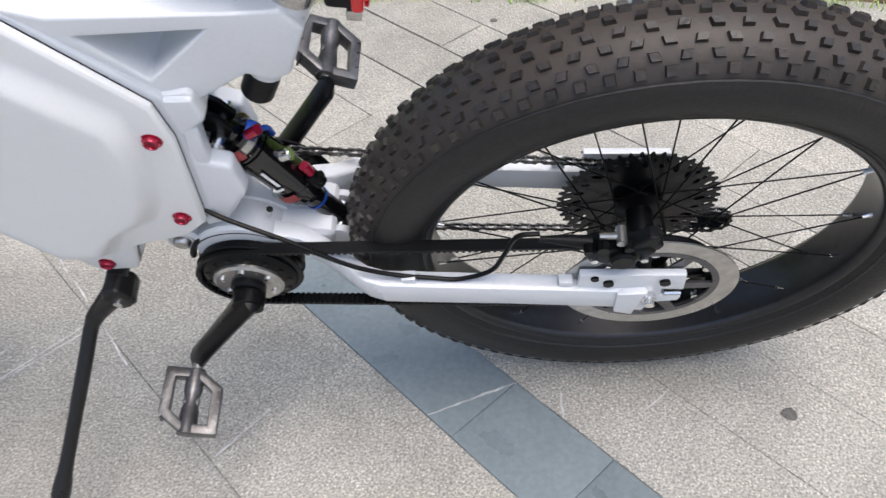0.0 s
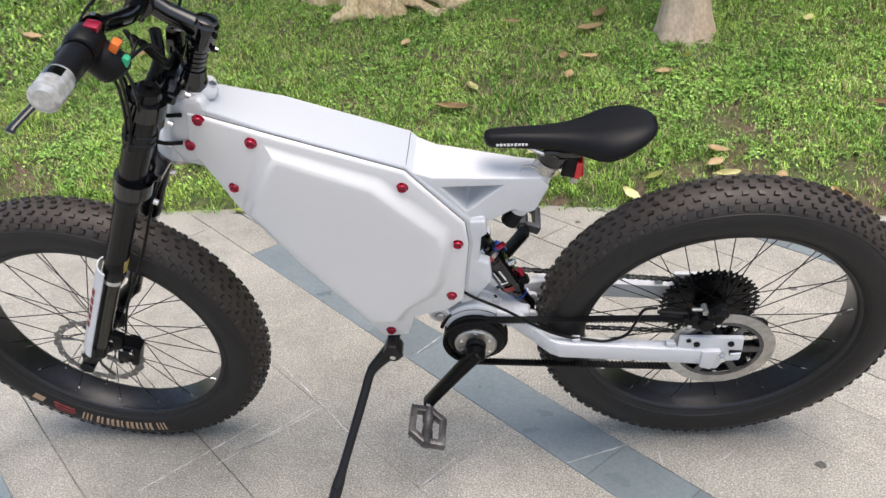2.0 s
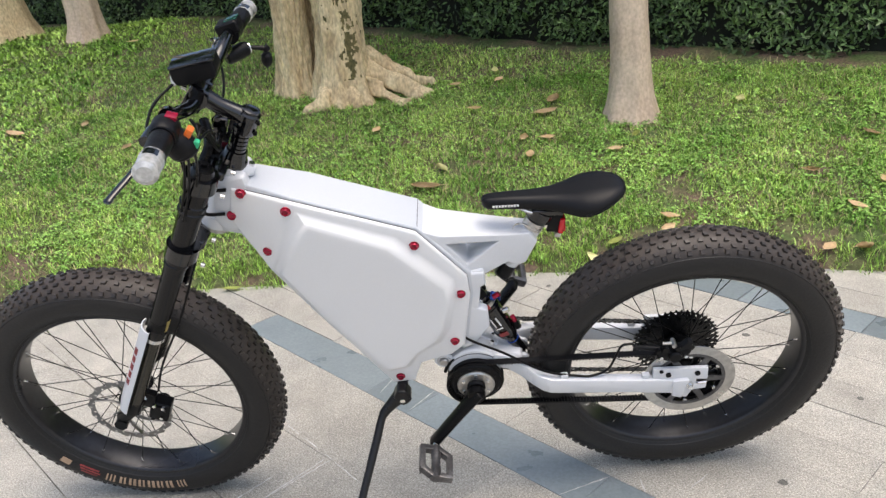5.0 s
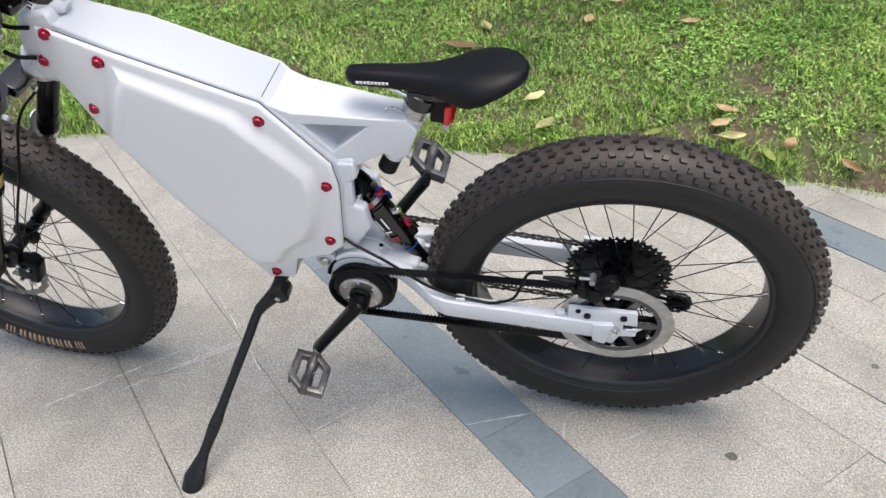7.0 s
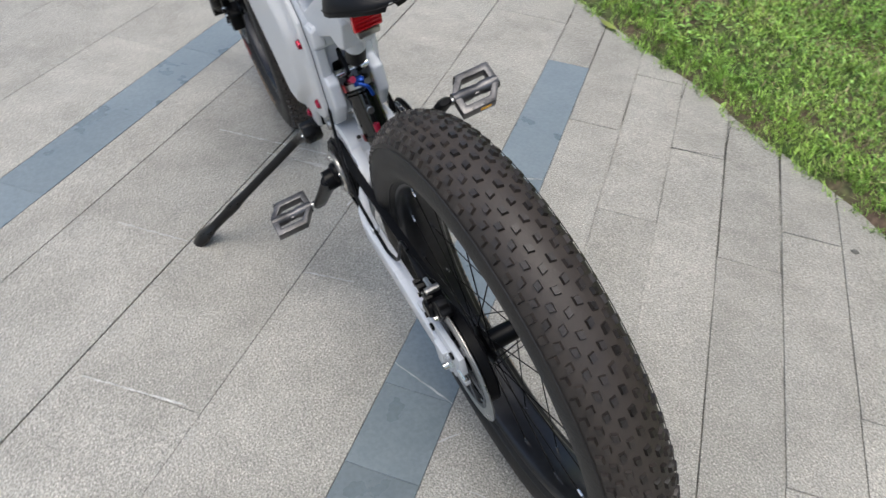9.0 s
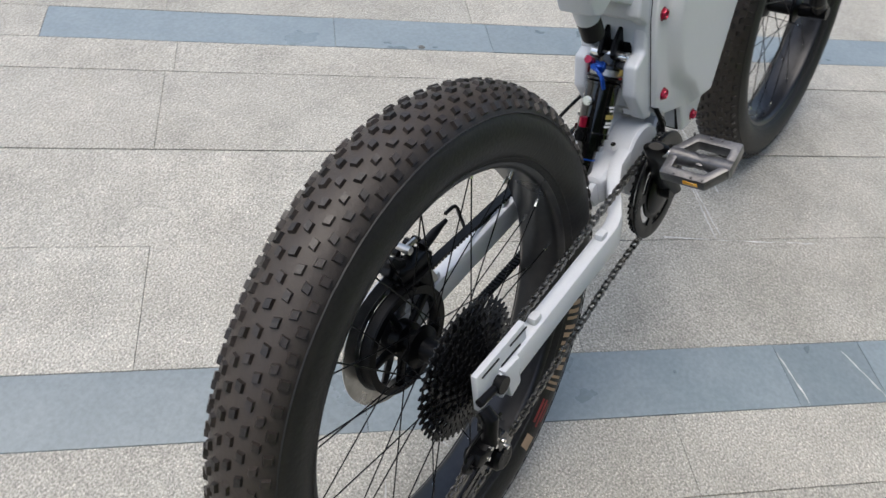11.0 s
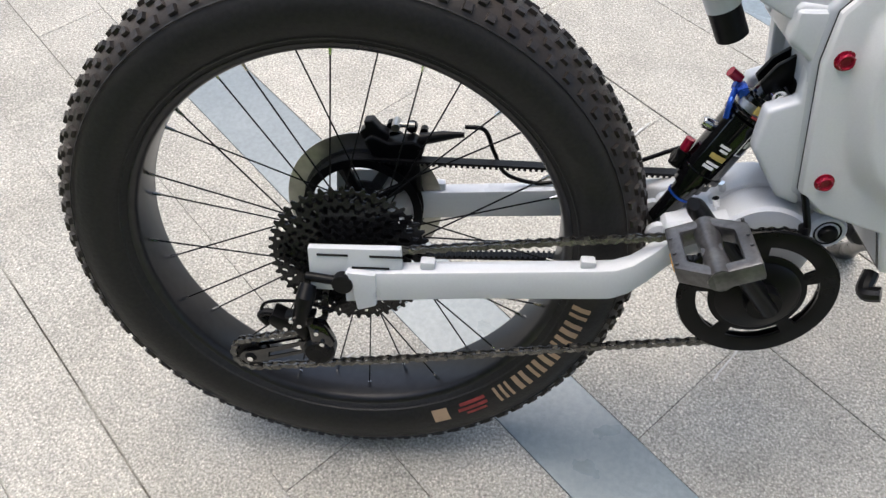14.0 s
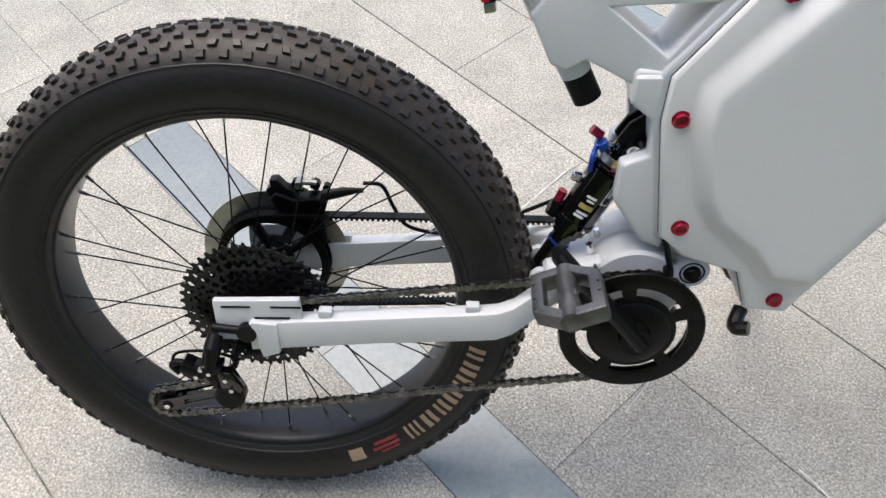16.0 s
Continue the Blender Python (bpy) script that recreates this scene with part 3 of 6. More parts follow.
tree("slim tan tree farther up the grass bank", *TREES[2],
     [([(0, 0, 0), (0.0, 0, 0.3), (-0.06, 0.0, 1.0), (-0.10, 0.0, 2.0), (-0.1, 0.02, 3.2)], [0.16, 0.135, 0.12, 0.11, 0.08])],
     [((-0.1, 0, 2.8), (-0.9, 0.3, 3.6), 0.05), ((-0.1, 0, 3.0), (0.6, -0.2, 3.9), 0.05)],
     BARKPALE, ((0.0, 0.2, 4.3), np.array((1.5, 1.4, 0.7)), 2800, 33), 6, flare=0.4, flare_at=0.12)
tree("broad tan tree trunk at the far end of the lawn", *TREES[3],
     [([(0, 0, 0), (0.0, 0, 0.3), (-0.06, 0.0, 1.0), (-0.10, 0.0, 2.0), (-0.1, 0.02, 3.2)], [0.33, 0.28, 0.25, 0.22, 0.16])],
     [((-0.1, 0, 2.8), (-0.9, 0.3, 3.6), 0.07), ((-0.1, 0, 3.0), (0.6, -0.2, 3.9), 0.07)],
     BARK, ((0.0, 0.2, 4.3), np.array((1.5, 1.4, 0.7)), 2800, 34), 9, flare=0.4, flare_at=0.15)


# ---- the electric bicycle, leaning on its stand; its parts are placed from the rear axle: x back, y to its right, z up ----
LEAN, AXLE = 16.85, 0.4012
bike = thing("electric_bicycle", "white fat-tyre electric bicycle leaning on its kickstand on the paving", "bicycle",
             Matrix.Translation((0, AXLE * math.sin(radians(LEAN)), 0)) @ pose(0, 0, 0, LEAN) @ Matrix.Translation((-0.5, 0, 0)) @ pose(0, 0, 0, 0, 0, 1.2) @ Matrix.Translation((0.5, 0, 0)))
UP = Matrix.Translation((0, 0, AXLE))


def bp(name, bm, mat, label="", smooth=35.0):
    """A part of the bicycle."""
    return part(name, bm, mat, bike, label, smooth, UP)


HUB = Vector((-0.001, 0, -0.014))
CRANK = Vector((-0.497, 0, 0.014))
HEAD = Vector((-0.940, 0, 0.640))
STEER_UP = Vector((0.46, 0, 0.888)).normalized()
STEER_FWD = Vector((-STEER_UP.z, 0, STEER_UP.x))
FRONT = Vector((-1.357, 0, -0.005))
TURN = Matrix.Translation(HEAD) @ Matrix.Rotation(radians(-2.5), 4, STEER_UP) @ Matrix.Translation(-HEAD)


def steered(bm):
    return moved(bm, TURN)


# -- frame: box body, gasket, side panels --
def slim(y, x):
    """The body narrows towards the steering head."""
    k = max(0.0, min(1.0, (-0.85 - x) / 0.11))
    return y - math.copysign(0.018 * k, y)


def narrowed(bm):
    for v in bm.verts:
        v.co.y = slim(v.co.y, v.co.x) if abs(v.co.y) > 0.02 else v.co.y
    return bm


OUT = [(-0.945, 0.604), (-0.813, 0.562), (-0.592, 0.472), (-0.495, 0.345), (-0.492, 0.293), (-0.514, 0.142), (-0.546, 0.114), (-0.620, 0.092),
       (-0.640, 0.036), (-0.692, 0.032), (-0.829, 0.262), (-0.905, 0.388), (-0.966, 0.535)]
MID = [(-0.853, 0.512), (-0.824, 0.550), (-0.634, 0.466), (-0.524, 0.343), (-0.522, 0.290), (-0.543, 0.196), (-0.566, 0.158), (-0.622, 0.122),
       (-0.646, 0.082), (-0.700, 0.074), (-0.8255, 0.266), (-0.906, 0.400), (-0.879, 0.458)]
TOP = [(-0.830, 0.486), (-0.804, 0.519), (-0.652, 0.449), (-0.546, 0.330), (-0.543, 0.288), (-0.562, 0.210), (-0.580, 0.178), (-0.627, 0.142),
       (-0.657, 0.102), (-0.704, 0.096), (-0.815, 0.275), (-0.882, 0.402), (-0.855, 0.448)]
BODY = [(-0.955, 0.622), (-0.813, 0.569), (-0.588, 0.478), (-0.485, 0.346), (-0.483, 0.290), (-0.506, 0.136), (-0.546, 0.108), (-0.620, 0.088),
        (-0.640, 0.034), (-0.692, 0.030), (-0.832, 0.262), (-0.908, 0.388), (-0.980, 0.535)]


def inset(poly, d):
    """A polygon drawn in by d."""
    out = []
    n = len(poly)
    for i in range(n):
        a, b, c = (Vector(poly[k % n]) for k in (i - 1, i, i + 1))
        e, f = (b - a).normalized(), (c - b).normalized()
        m = (Vector((e.y, -e.x)) + Vector((f.y, -f.x))).normalized()
        out.append(tuple(b + m * d))
    return out


body = bp("frame_body", narrowed(prism(BODY, -0.054, 0.054, bevel=0.005, seg=3)), TOPCOVER, "white aluminium box frame")
part("gasket", narrowed(prism(inset(OUT, -0.0008), -0.0552, 0.0552)), BLACK, body, "thin black seal round the battery box")
part("top_seam", prism([(-0.5885, 0.4786), (-0.5876, 0.4782), (-0.5876, 0.4745), (-0.5885, 0.4755)], -0.049, 0.049), PLASTIC, body, "fine dark seam in the top cover")

hexagon = join(lathe([(0, 0.0015), (0.0108, 0.0015), (0.0112, 0.0008), (0.0112, 0), (0, 0)], seg=24),
              prism(arc(0, 0, 0.0092, 0, 300, 6), 0.0015, 0.0058, holes=[arc(0, 0, 0.0050, 30, 330, 6)], bevel=0.0006),
              lathe([(0.0060, 0.0057), (0.0066, 0.0072), (0.0076, 0.0072), (0.0082, 0.0057)], seg=24))
bolt_mesh = finish("bolt", hexagon, RED, 30)
# the bolts' red darkened, to put shade into their sockets
socket_mesh = finish("socket", prism(arc(0, 0, 0.0049, 30, 330, 6), 0.0015, 0.0048), material("shaded_red_socket", (0.22, 0.008, 0.026), 0.35, metal=0.4, var=0.1), 0)
BOLTS = ((-0.927, 0.594), (-0.959, 0.540), (-0.844, 0.551), (-0.904, 0.449), (-0.598, 0.441), (-0.512, 0.299), (-0.536, 0.157), (-0.674, 0.053))
for side in (-1, 1):
    def ring(poly, y):
        return [(x, side * slim(y, x), z) for x, z in poly]
    # a soft moulded step from the flange up to the raised centre
    step = [ring([(c + (a - c) * (1.24 * f - 0.12), d + (b - d) * (1.24 * f - 0.12)) for (a, b), (c, d) in zip(TOP, MID)], 0.0650 + 0.0185 * f * f * (3 - 2 * f)) for f in np.linspace(0, 1, 9)]
    skin = loft([ring(inset(OUT, 0.002), 0.0545), ring(OUT, 0.0550), ring(OUT, 0.0615), ring(inset(OUT, 0.0025), 0.0640), ring(inset(OUT, 0.004), 0.0645), *step, ring(inset(TOP, 0.016), 0.0836)])
    panel = bp("side_panel", skin, PANEL, "satin white moulded battery cover with a raised centre", 34)
    for x, z in BOLTS:
        at = Matrix.Translation((x, side * (slim(0.064, x) - 0.0005), z)) @ pose(0, 0, 0, 0, 0, 0 if side > 0 else 180) @ pose(0, 0, 0, 0, 37 * x * 100, 0)
        part("bolt", bolt_mesh, None, panel, "red anodised hexagon bolt", at=at)
        part("bolt_socket", socket_mesh, None, panel, "hexagon socket of the bolt, its red darkened for shade", at=at)

# -- head tube and front lugs --
bp("head_tube", join(rod(HEAD - STEER_UP * 0.004, HEAD - STEER_UP * 0.155, 0.029, 32), rod(HEAD - STEER_UP * 0.002, HEAD - STEER_UP * 0.020, 0.0315, 32),
                     rod(HEAD - STEER_UP * 0.13, HEAD - STEER_UP * 0.158, 0.034, 32),
                     prism([(-0.985, 0.60), (-0.93, 0.628), (-0.90, 0.58), (-0.93, 0.47), (-1.0, 0.49)], -0.03, 0.03, bevel=0.008),
                     *[prism([(-0.972, 0.622), (-0.915, 0.628), (-0.905, 0.57), (-0.925, 0.50), (-0.985, 0.494), (-1.002, 0.53), (-0.990, 0.585)], *sorted((s * 0.012, s * 0.0425)), bevel=0.012, seg=3) for s in (-1, 1)]), WHITE)
bp("clamp_ear", join(tube([HEAD - STEER_UP * 0.008 - STEER_FWD * 0.012, HEAD - STEER_UP * 0.008 - STEER_FWD * 0.036, HEAD - STEER_UP * 0.008 - STEER_FWD * 0.046], [0.0225, 0.020, 0.012], 20, flat=0.7)), WHITE, "white clamp ear behind the steering head")
bp("clamp_bolt", rod(HEAD + STEER_UP * 0.004 - STEER_FWD * 0.036, HEAD + STEER_UP * 0.010 - STEER_FWD * 0.036, 0.0062, 16), CHROME, "bright clamp bolt")
bp("headset_cup", tube([HEAD - STEER_UP * 0.002, HEAD + STEER_UP * 0.004, HEAD + STEER_UP * 0.012, HEAD + STEER_UP * 0.030], [0.030, 0.030, 0.0255, 0.021], 32), GLOSS)
bp("bearing_ring", tube([HEAD - STEER_UP * 0.003, HEAD - STEER_UP * 0.001], 0.0308, 32), CHROME, "thin bright bearing ring")
bp("headset_cup", rod(HEAD - STEER_UP * 0.158, HEAD - STEER_UP * 0.168, 0.033, 32), STEEL)
for z in (0.602, 0.545):
    bp("cable_guide", tube(smooth_path([(-0.955 - (0.602 - z) * 0.3, -0.046, z), (-0.985 - (0.602 - z) * 0.3, -0.053, z + 0.006), (-1.0 - (0.602 - z) * 0.3, -0.058, z + 0.02)]), 0.0038, 8), BLACK)

# -- seat strut with its triangular window, and the seat tube --
strut = prism([(-0.588, 0.470), (-0.545, 0.449), (-0.40, 0.426), (-0.356, 0.422), (-0.340, 0.398), (-0.366, 0.343), (-0.385, 0.338), (-0.405, 0.352), (-0.470, 0.322), (-0.505, 0.330)],
              -0.05, 0.05, holes=[[(-0.532, 0.424), (-0.424, 0.412), (-0.491, 0.362)]])
for v in strut.verts:
    v.co.y = math.copysign(np.interp(v.co.x, (-0.59, -0.5, -0.36), (0.054, 0.046, 0.027)), v.co.y)
rim_edges = [e for e in strut.edges if len(e.link_faces) == 2 and e.calc_face_angle(0) > 0.6]
bmesh.ops.bevel(strut, geom=rim_edges, offset=0.004, segments=3, affect="EDGES", profile=0.6, clamp_overlap=True)
bp("seat_strut", strut, WHITE, "white hollow seat strut with a triangular window")
SEAT_D = Vector((0.085, 0, 0.160)).normalized()
SEAT_T = Vector((-0.347, 0, 0.423))
bp("seat_tube", join(rod(SEAT_T, SEAT_T - SEAT_D * 0.111, 0.0185, 28), rod(SEAT_T - SEAT_D * 0.002, SEAT_T - SEAT_D * 0.03, 0.0215, 28)), WHITE)
bp("tube_cap", rod(SEAT_T - SEAT_D * 0.100, SEAT_T - SEAT_D * 0.147, 0.0175, 28), PLASTIC, "black plastic end cap")
collar = bp("seat_collar", join(rod(SEAT_T - SEAT_D * 0.004, SEAT_T + SEAT_D * 0.016, 0.0225, 28), box(SEAT_T + Vector((0.026, 0, 0.004)), (0.018, 0.016, 0.018), (0, 28, 0), 0.003)), STEEL)
part("bolt", rod(SEAT_T + Vector((0.028, -0.014, 0.003)), SEAT_T + Vector((0.028, 0.014, 0.003)), 0.005, 12), CHROME, collar)
post = bp("seat_post", join(rod(SEAT_T + SEAT_D * 0.010, SEAT_T + SEAT_D * 0.022, 0.0165, 28), tube([SEAT_T + SEAT_D * 0.020, SEAT_T + SEAT_D * 0.024, SEAT_T + SEAT_D * 0.046, SEAT_T + SEAT_D * 0.050], [0.024, 0.0295, 0.0295, 0.024], 28),
                              box(SEAT_T + SEAT_D * 0.050 + Vector((0.006, 0, 0)), (0.066, 0.052, 0.014), (0, 4, 0), 0.005, 3)), GLOSS, "gloss black seat post head")
part("quick_release", tube(smooth_path([SEAT_T + Vector((-0.012, -0.026, 0.016)), SEAT_T + Vector((-0.026, -0.028, 0.026)), SEAT_T + Vector((-0.040, -0.026, 0.022)), SEAT_T + Vector((-0.044, -0.022, 0.010))]), 0.0018, 8), CHROME, post, "bright wire lever")

# -- saddle --
rings = []
for x, w, top, drop in ((-0.452, 0.006, 0.508, 0.008), (-0.448, 0.014, 0.512, 0.015), (-0.438, 0.019, 0.514, 0.020), (-0.40, 0.022, 0.515, 0.022), (-0.35, 0.026, 0.514, 0.024),
                        (-0.31, 0.034, 0.515, 0.027), (-0.28, 0.048, 0.518, 0.032), (-0.255, 0.063, 0.523, 0.037), (-0.238, 0.068, 0.526, 0.038), (-0.218, 0.067, 0.528, 0.034),
                        (-0.198, 0.060, 0.529, 0.028), (-0.180, 0.049, 0.528, 0.022), (-0.167, 0.036, 0.525, 0.016), (-0.159, 0.022, 0.521, 0.011), (-0.156, 0.010, 0.517, 0.007)):
    ring = []
    for k in range(17):
        a = math.pi * k / 16
        c, s = math.cos(a), math.sin(a)
        ring.append((x, -w * math.copysign(abs(c) ** 0.7, c), top - drop * (1 - s ** 0.85) - 0.002 * math.exp(-(c / 0.25) ** 2)))
    for k in range(9):
        f = -1 + 2 * (8 - k) / 8
        ring.append((x, w * 0.86 * f, top - drop - 0.004 + 0.010 * (1 - f * f)))
    rings.append(ring)
saddle = bp("saddle", loft(rings), SADDLE, "black leatherette saddle with a narrow nose", 50)
bars = [box((-0.428 + 0.0062 * k, -0.0213 - 0.00025 * k, 0.4990), (0.0042 if k % 3 else 0.0050, 0.0012, 0.0042 + 0.001 * (k % 2)), (0, 0, 0)) for k in range(9)]
part("print", join(*bars), WHITEPRINT, saddle, "small white printed mark", 0)
part("seam", tube(smooth_path([(-0.245, -0.0672, 0.493), (-0.218, -0.0672, 0.500), (-0.198, -0.0602, 0.506), (-0.180, -0.0492, 0.510), (-0.167, -0.036, 0.512), (-0.1575, -0.016, 0.513), (-0.156, 0, 0.513), (-0.1575, 0.016, 0.513), (-0.167, 0.036, 0.512), (-0.180, 0.0492, 0.510), (-0.198, 0.0602, 0.506)], 5), 0.0009, 6), PLASTIC, saddle)
for s in (-1, 1):
    part("rail", tube(smooth_path([(-0.395, s * 0.012, 0.496), (-0.370, s * 0.019, 0.486), (-0.345, s * 0.022, 0.476), (-0.29, s * 0.022, 0.474), (-0.262, s * 0.026, 0.477), (-0.225, s * 0.040, 0.490)]), 0.0036, 10), CHROME, saddle, "chrome saddle rail")
saddle.matrix_basis = saddle.matrix_basis @ Matrix.Translation((0, 0, -0.007))

# -- tail light --
light = bp("tail_light", join(box((-0.302, 0, 0.432), (0.030, 0.034, 0.046), (0, 10, 0), 0.006, 3), box((-0.318, 0, 0.452), (0.02, 0.018, 0.020), (0, 0, 0), 0.004)), PLASTIC, "black tail lamp under the saddle")
lens = part("lens", box((-0.288, 0, 0.428), (0.011, 0.046, 0.038), (0, 10, 0), 0.004, 3), REDLENS, light, "ribbed red lens")
for k in range(5):
    part("rib", box((-0.2820, 0, 0.416 + 0.0060 * k), (0.004, 0.040, 0.0022), (0, 10, 0)), REDLENS, lens)
part("bracket", box((-0.296, 0, 0.402), (0.014, 0.036, 0.012), (0, 10, 0), 0.003), STEEL, light)

# -- rear cheeks and shock absorber --
for s in (-1, 1):
    bp("frame_cheek", prism([(-0.515, 0.345), (-0.458, 0.343), (-0.456, 0.310), (-0.484, 0.290), (-0.486, 0.246), (-0.456, 0.234), (-0.454, 0.184), (-0.494, 0.127), (-0.522, 0.117)], *sorted((s * 0.030, s * 0.0535)), bevel=0.006, seg=3), WHITE)
bp("frame_bridge", join(prism([(-0.510, 0.345), (-0.462, 0.348), (-0.457, 0.342), (-0.460, 0.306), (-0.468, 0.300), (-0.510, 0.300)], -0.048, 0.048, bevel=0.006, seg=3),
                        prism([(-0.500, 0.300), (-0.468, 0.300), (-0.476, 0.240), (-0.500, 0.236)], -0.0525, -0.034, bevel=0.004, seg=3)), WHITE)
bracket = bp("shock_bracket", box((-0.498, 0, 0.266), (0.020, 0.056, 0.058), (0, 0, 0), 0.003), BLACK, "black shock bracket in the frame's recess")
for s in (-1, 1):
    part("arm", prism([(-0.464, 0.232), (-0.455, 0.246), (-0.468, 0.268), (-0.494, 0.288), (-0.498, 0.255)], *sorted((s * 0.007, s * 0.014)), bevel=0.002), BLACK, bracket)
SH_A, SH_B = Vector((-0.474, 0, 0.238)), Vector((-0.380, 0, 0.046))
sd = (SH_B - SH_A).normalized()


def along(f, r):
    return SH_A + sd * (f * (SH_B - SH_A).length), r


def turned(profile):
    pts, rad = zip(*[along(f, r) for f, r in profile])
    return tube(pts, [r * 1.15 for r in rad], 24)


shock = bp("shock_absorber", join(turned([(0.06, 0.012), (0.08, 0.020), (0.16, 0.021), (0.17, 0.0245), (0.185, 0.0245), (0.19, 0.021), (0.20, 0.0245), (0.215, 0.0245), (0.22, 0.0225), (0.56, 0.0225),
                                          (0.565, 0.024), (0.60, 0.024), (0.605, 0.0205), (0.655, 0.0205), (0.66, 0.0165), (0.70, 0.0165)]),
                                  turned([(0.0, 0.013), (0.07, 0.014)])), GLOSS, "black air shock absorber with printed stickers")
part("top_band", turned([(0.105, 0.0205), (0.108, 0.0218), (0.150, 0.0222), (0.153, 0.021)]), STEEL, shock, "silver band on the shock")
part("shaft", turned([(0.68, 0.0125), (0.97, 0.0125)]), GLOSS, shock)
part("travel_ring", turned([(0.765, 0.0136), (0.778, 0.0136)]), BLUE, shock, "thin blue travel ring")
for f, w in ((0.0, 0.03), (1.0, 0.026)):
    c = SH_A + sd * (f * (SH_B - SH_A).length)
    part("eyelet_bolt", join(rod(c - Vector((0, w, 0)), c + Vector((0, w, 0)), 0.0085, 16), rod(c - Vector((0, w + 0.003, 0)), c + Vector((0, w + 0.003, 0)), 0.005, 8)), CHROME, shock, "bright eyelet bolt")
side = Vector((0.927, 0, 0.375))
c = along(0.33, 0)[0] + Vector((0.0, -0.004, 0.0)) + side * 0.024
part("valve", join(rod(c, c + side * 0.012, 0.0075, 14), rod(c + side * 0.012, c + side * 0.014, 0.0055, 14)), CHROME, shock, "round bright air valve")
c = along(0.09, 0)[0] + side * 0.018 + Vector((0, -0.008, 0))
part("lockout_lever", join(box(c + side * 0.006 + Vector((0, 0.006, 0)), (0.013, 0.020, 0.016), (0, 25, 0), 0.004), rod(c, c + side * 0.016, 0.005, 12), tube(smooth_path([c + side * 0.012, c + side * 0.016 + Vector((0.004, 0.016, -0.012)), c + side * 0.014 + Vector((0.008, 0.022, -0.03))]), 0.0035, 10)), BLUE, shock, "blue lockout lever")
part("rebound_knob", rod(c + side * 0.006 + Vector((0.002, -0.006, 0.008)), c + side * 0.020 + Vector((0.002, -0.006, 0.012)), 0.0062, 12), RED, shock, "red rebound knob")
c = along(0.58, 0)[0] + side * 0.022 + Vector((0, -0.004, 0))
part("reservoir_stub", join(rod(c - side * 0.004, c + side * 0.016, 0.008, 14), rod(c + side * 0.008 - sd * 0.012, c + side * 0.008 + sd * 0.01, 0.0085, 14)), BLACK, shock)
part("charge_knob", rod(c + side * 0.010 - sd * 0.012, c + side * 0.012 - sd * 0.028, 0.0062, 12), RED, shock, "red charge knob")
stick = []
for f, a0, a1, w, mi in ((0.30, 100, 103, 0.034, 0), (0.30, 118, 121, 0.034, 0), (0.225, 100, 121, 0.002, 0), (0.375, 100, 121, 0.002, 0), (0.30, 106, 115, 0.010, 0), (0.36, 60, 86, 0.0035, 0), (0.385, 66, 86, 0.003, 0),
                         (0.43, 56, 92, 0.007, 1), (0.475, 60, 90, 0.0035, 0), (0.50, 58, 84, 0.004, 0), (0.11, 66, 96, 0.010, 1), (0.15, 70, 92, 0.003, 2), (0.12, 236, 296, 0.014, 2), (0.56, 244, 290, 0.012, 2), (0.36, 255, 262, 0.03, 0), (0.36, 280, 287, 0.03, 0), (0.46, 255, 285, 0.004, 0)):
    base = along(f, 0)[0]
    rows = []
    for e in (-w / 2, w / 2):
        rows.append([base + sd * e + 0.0288 * (math.cos(radians(a)) * side + math.sin(radians(a)) * Vector((0, 1, 0))) for a in np.linspace(a0, a1, 6)])
    stick.append(painted(loft(rows, closed=False, caps=False), mi))
for k, st_ in enumerate(stick):
    m_ = [WHITEPRINT, YELLOW, REDPRINT][st_.faces[:][0].material_index]
    part("sticker", painted(st_, 0), m_, shock, smooth=0)

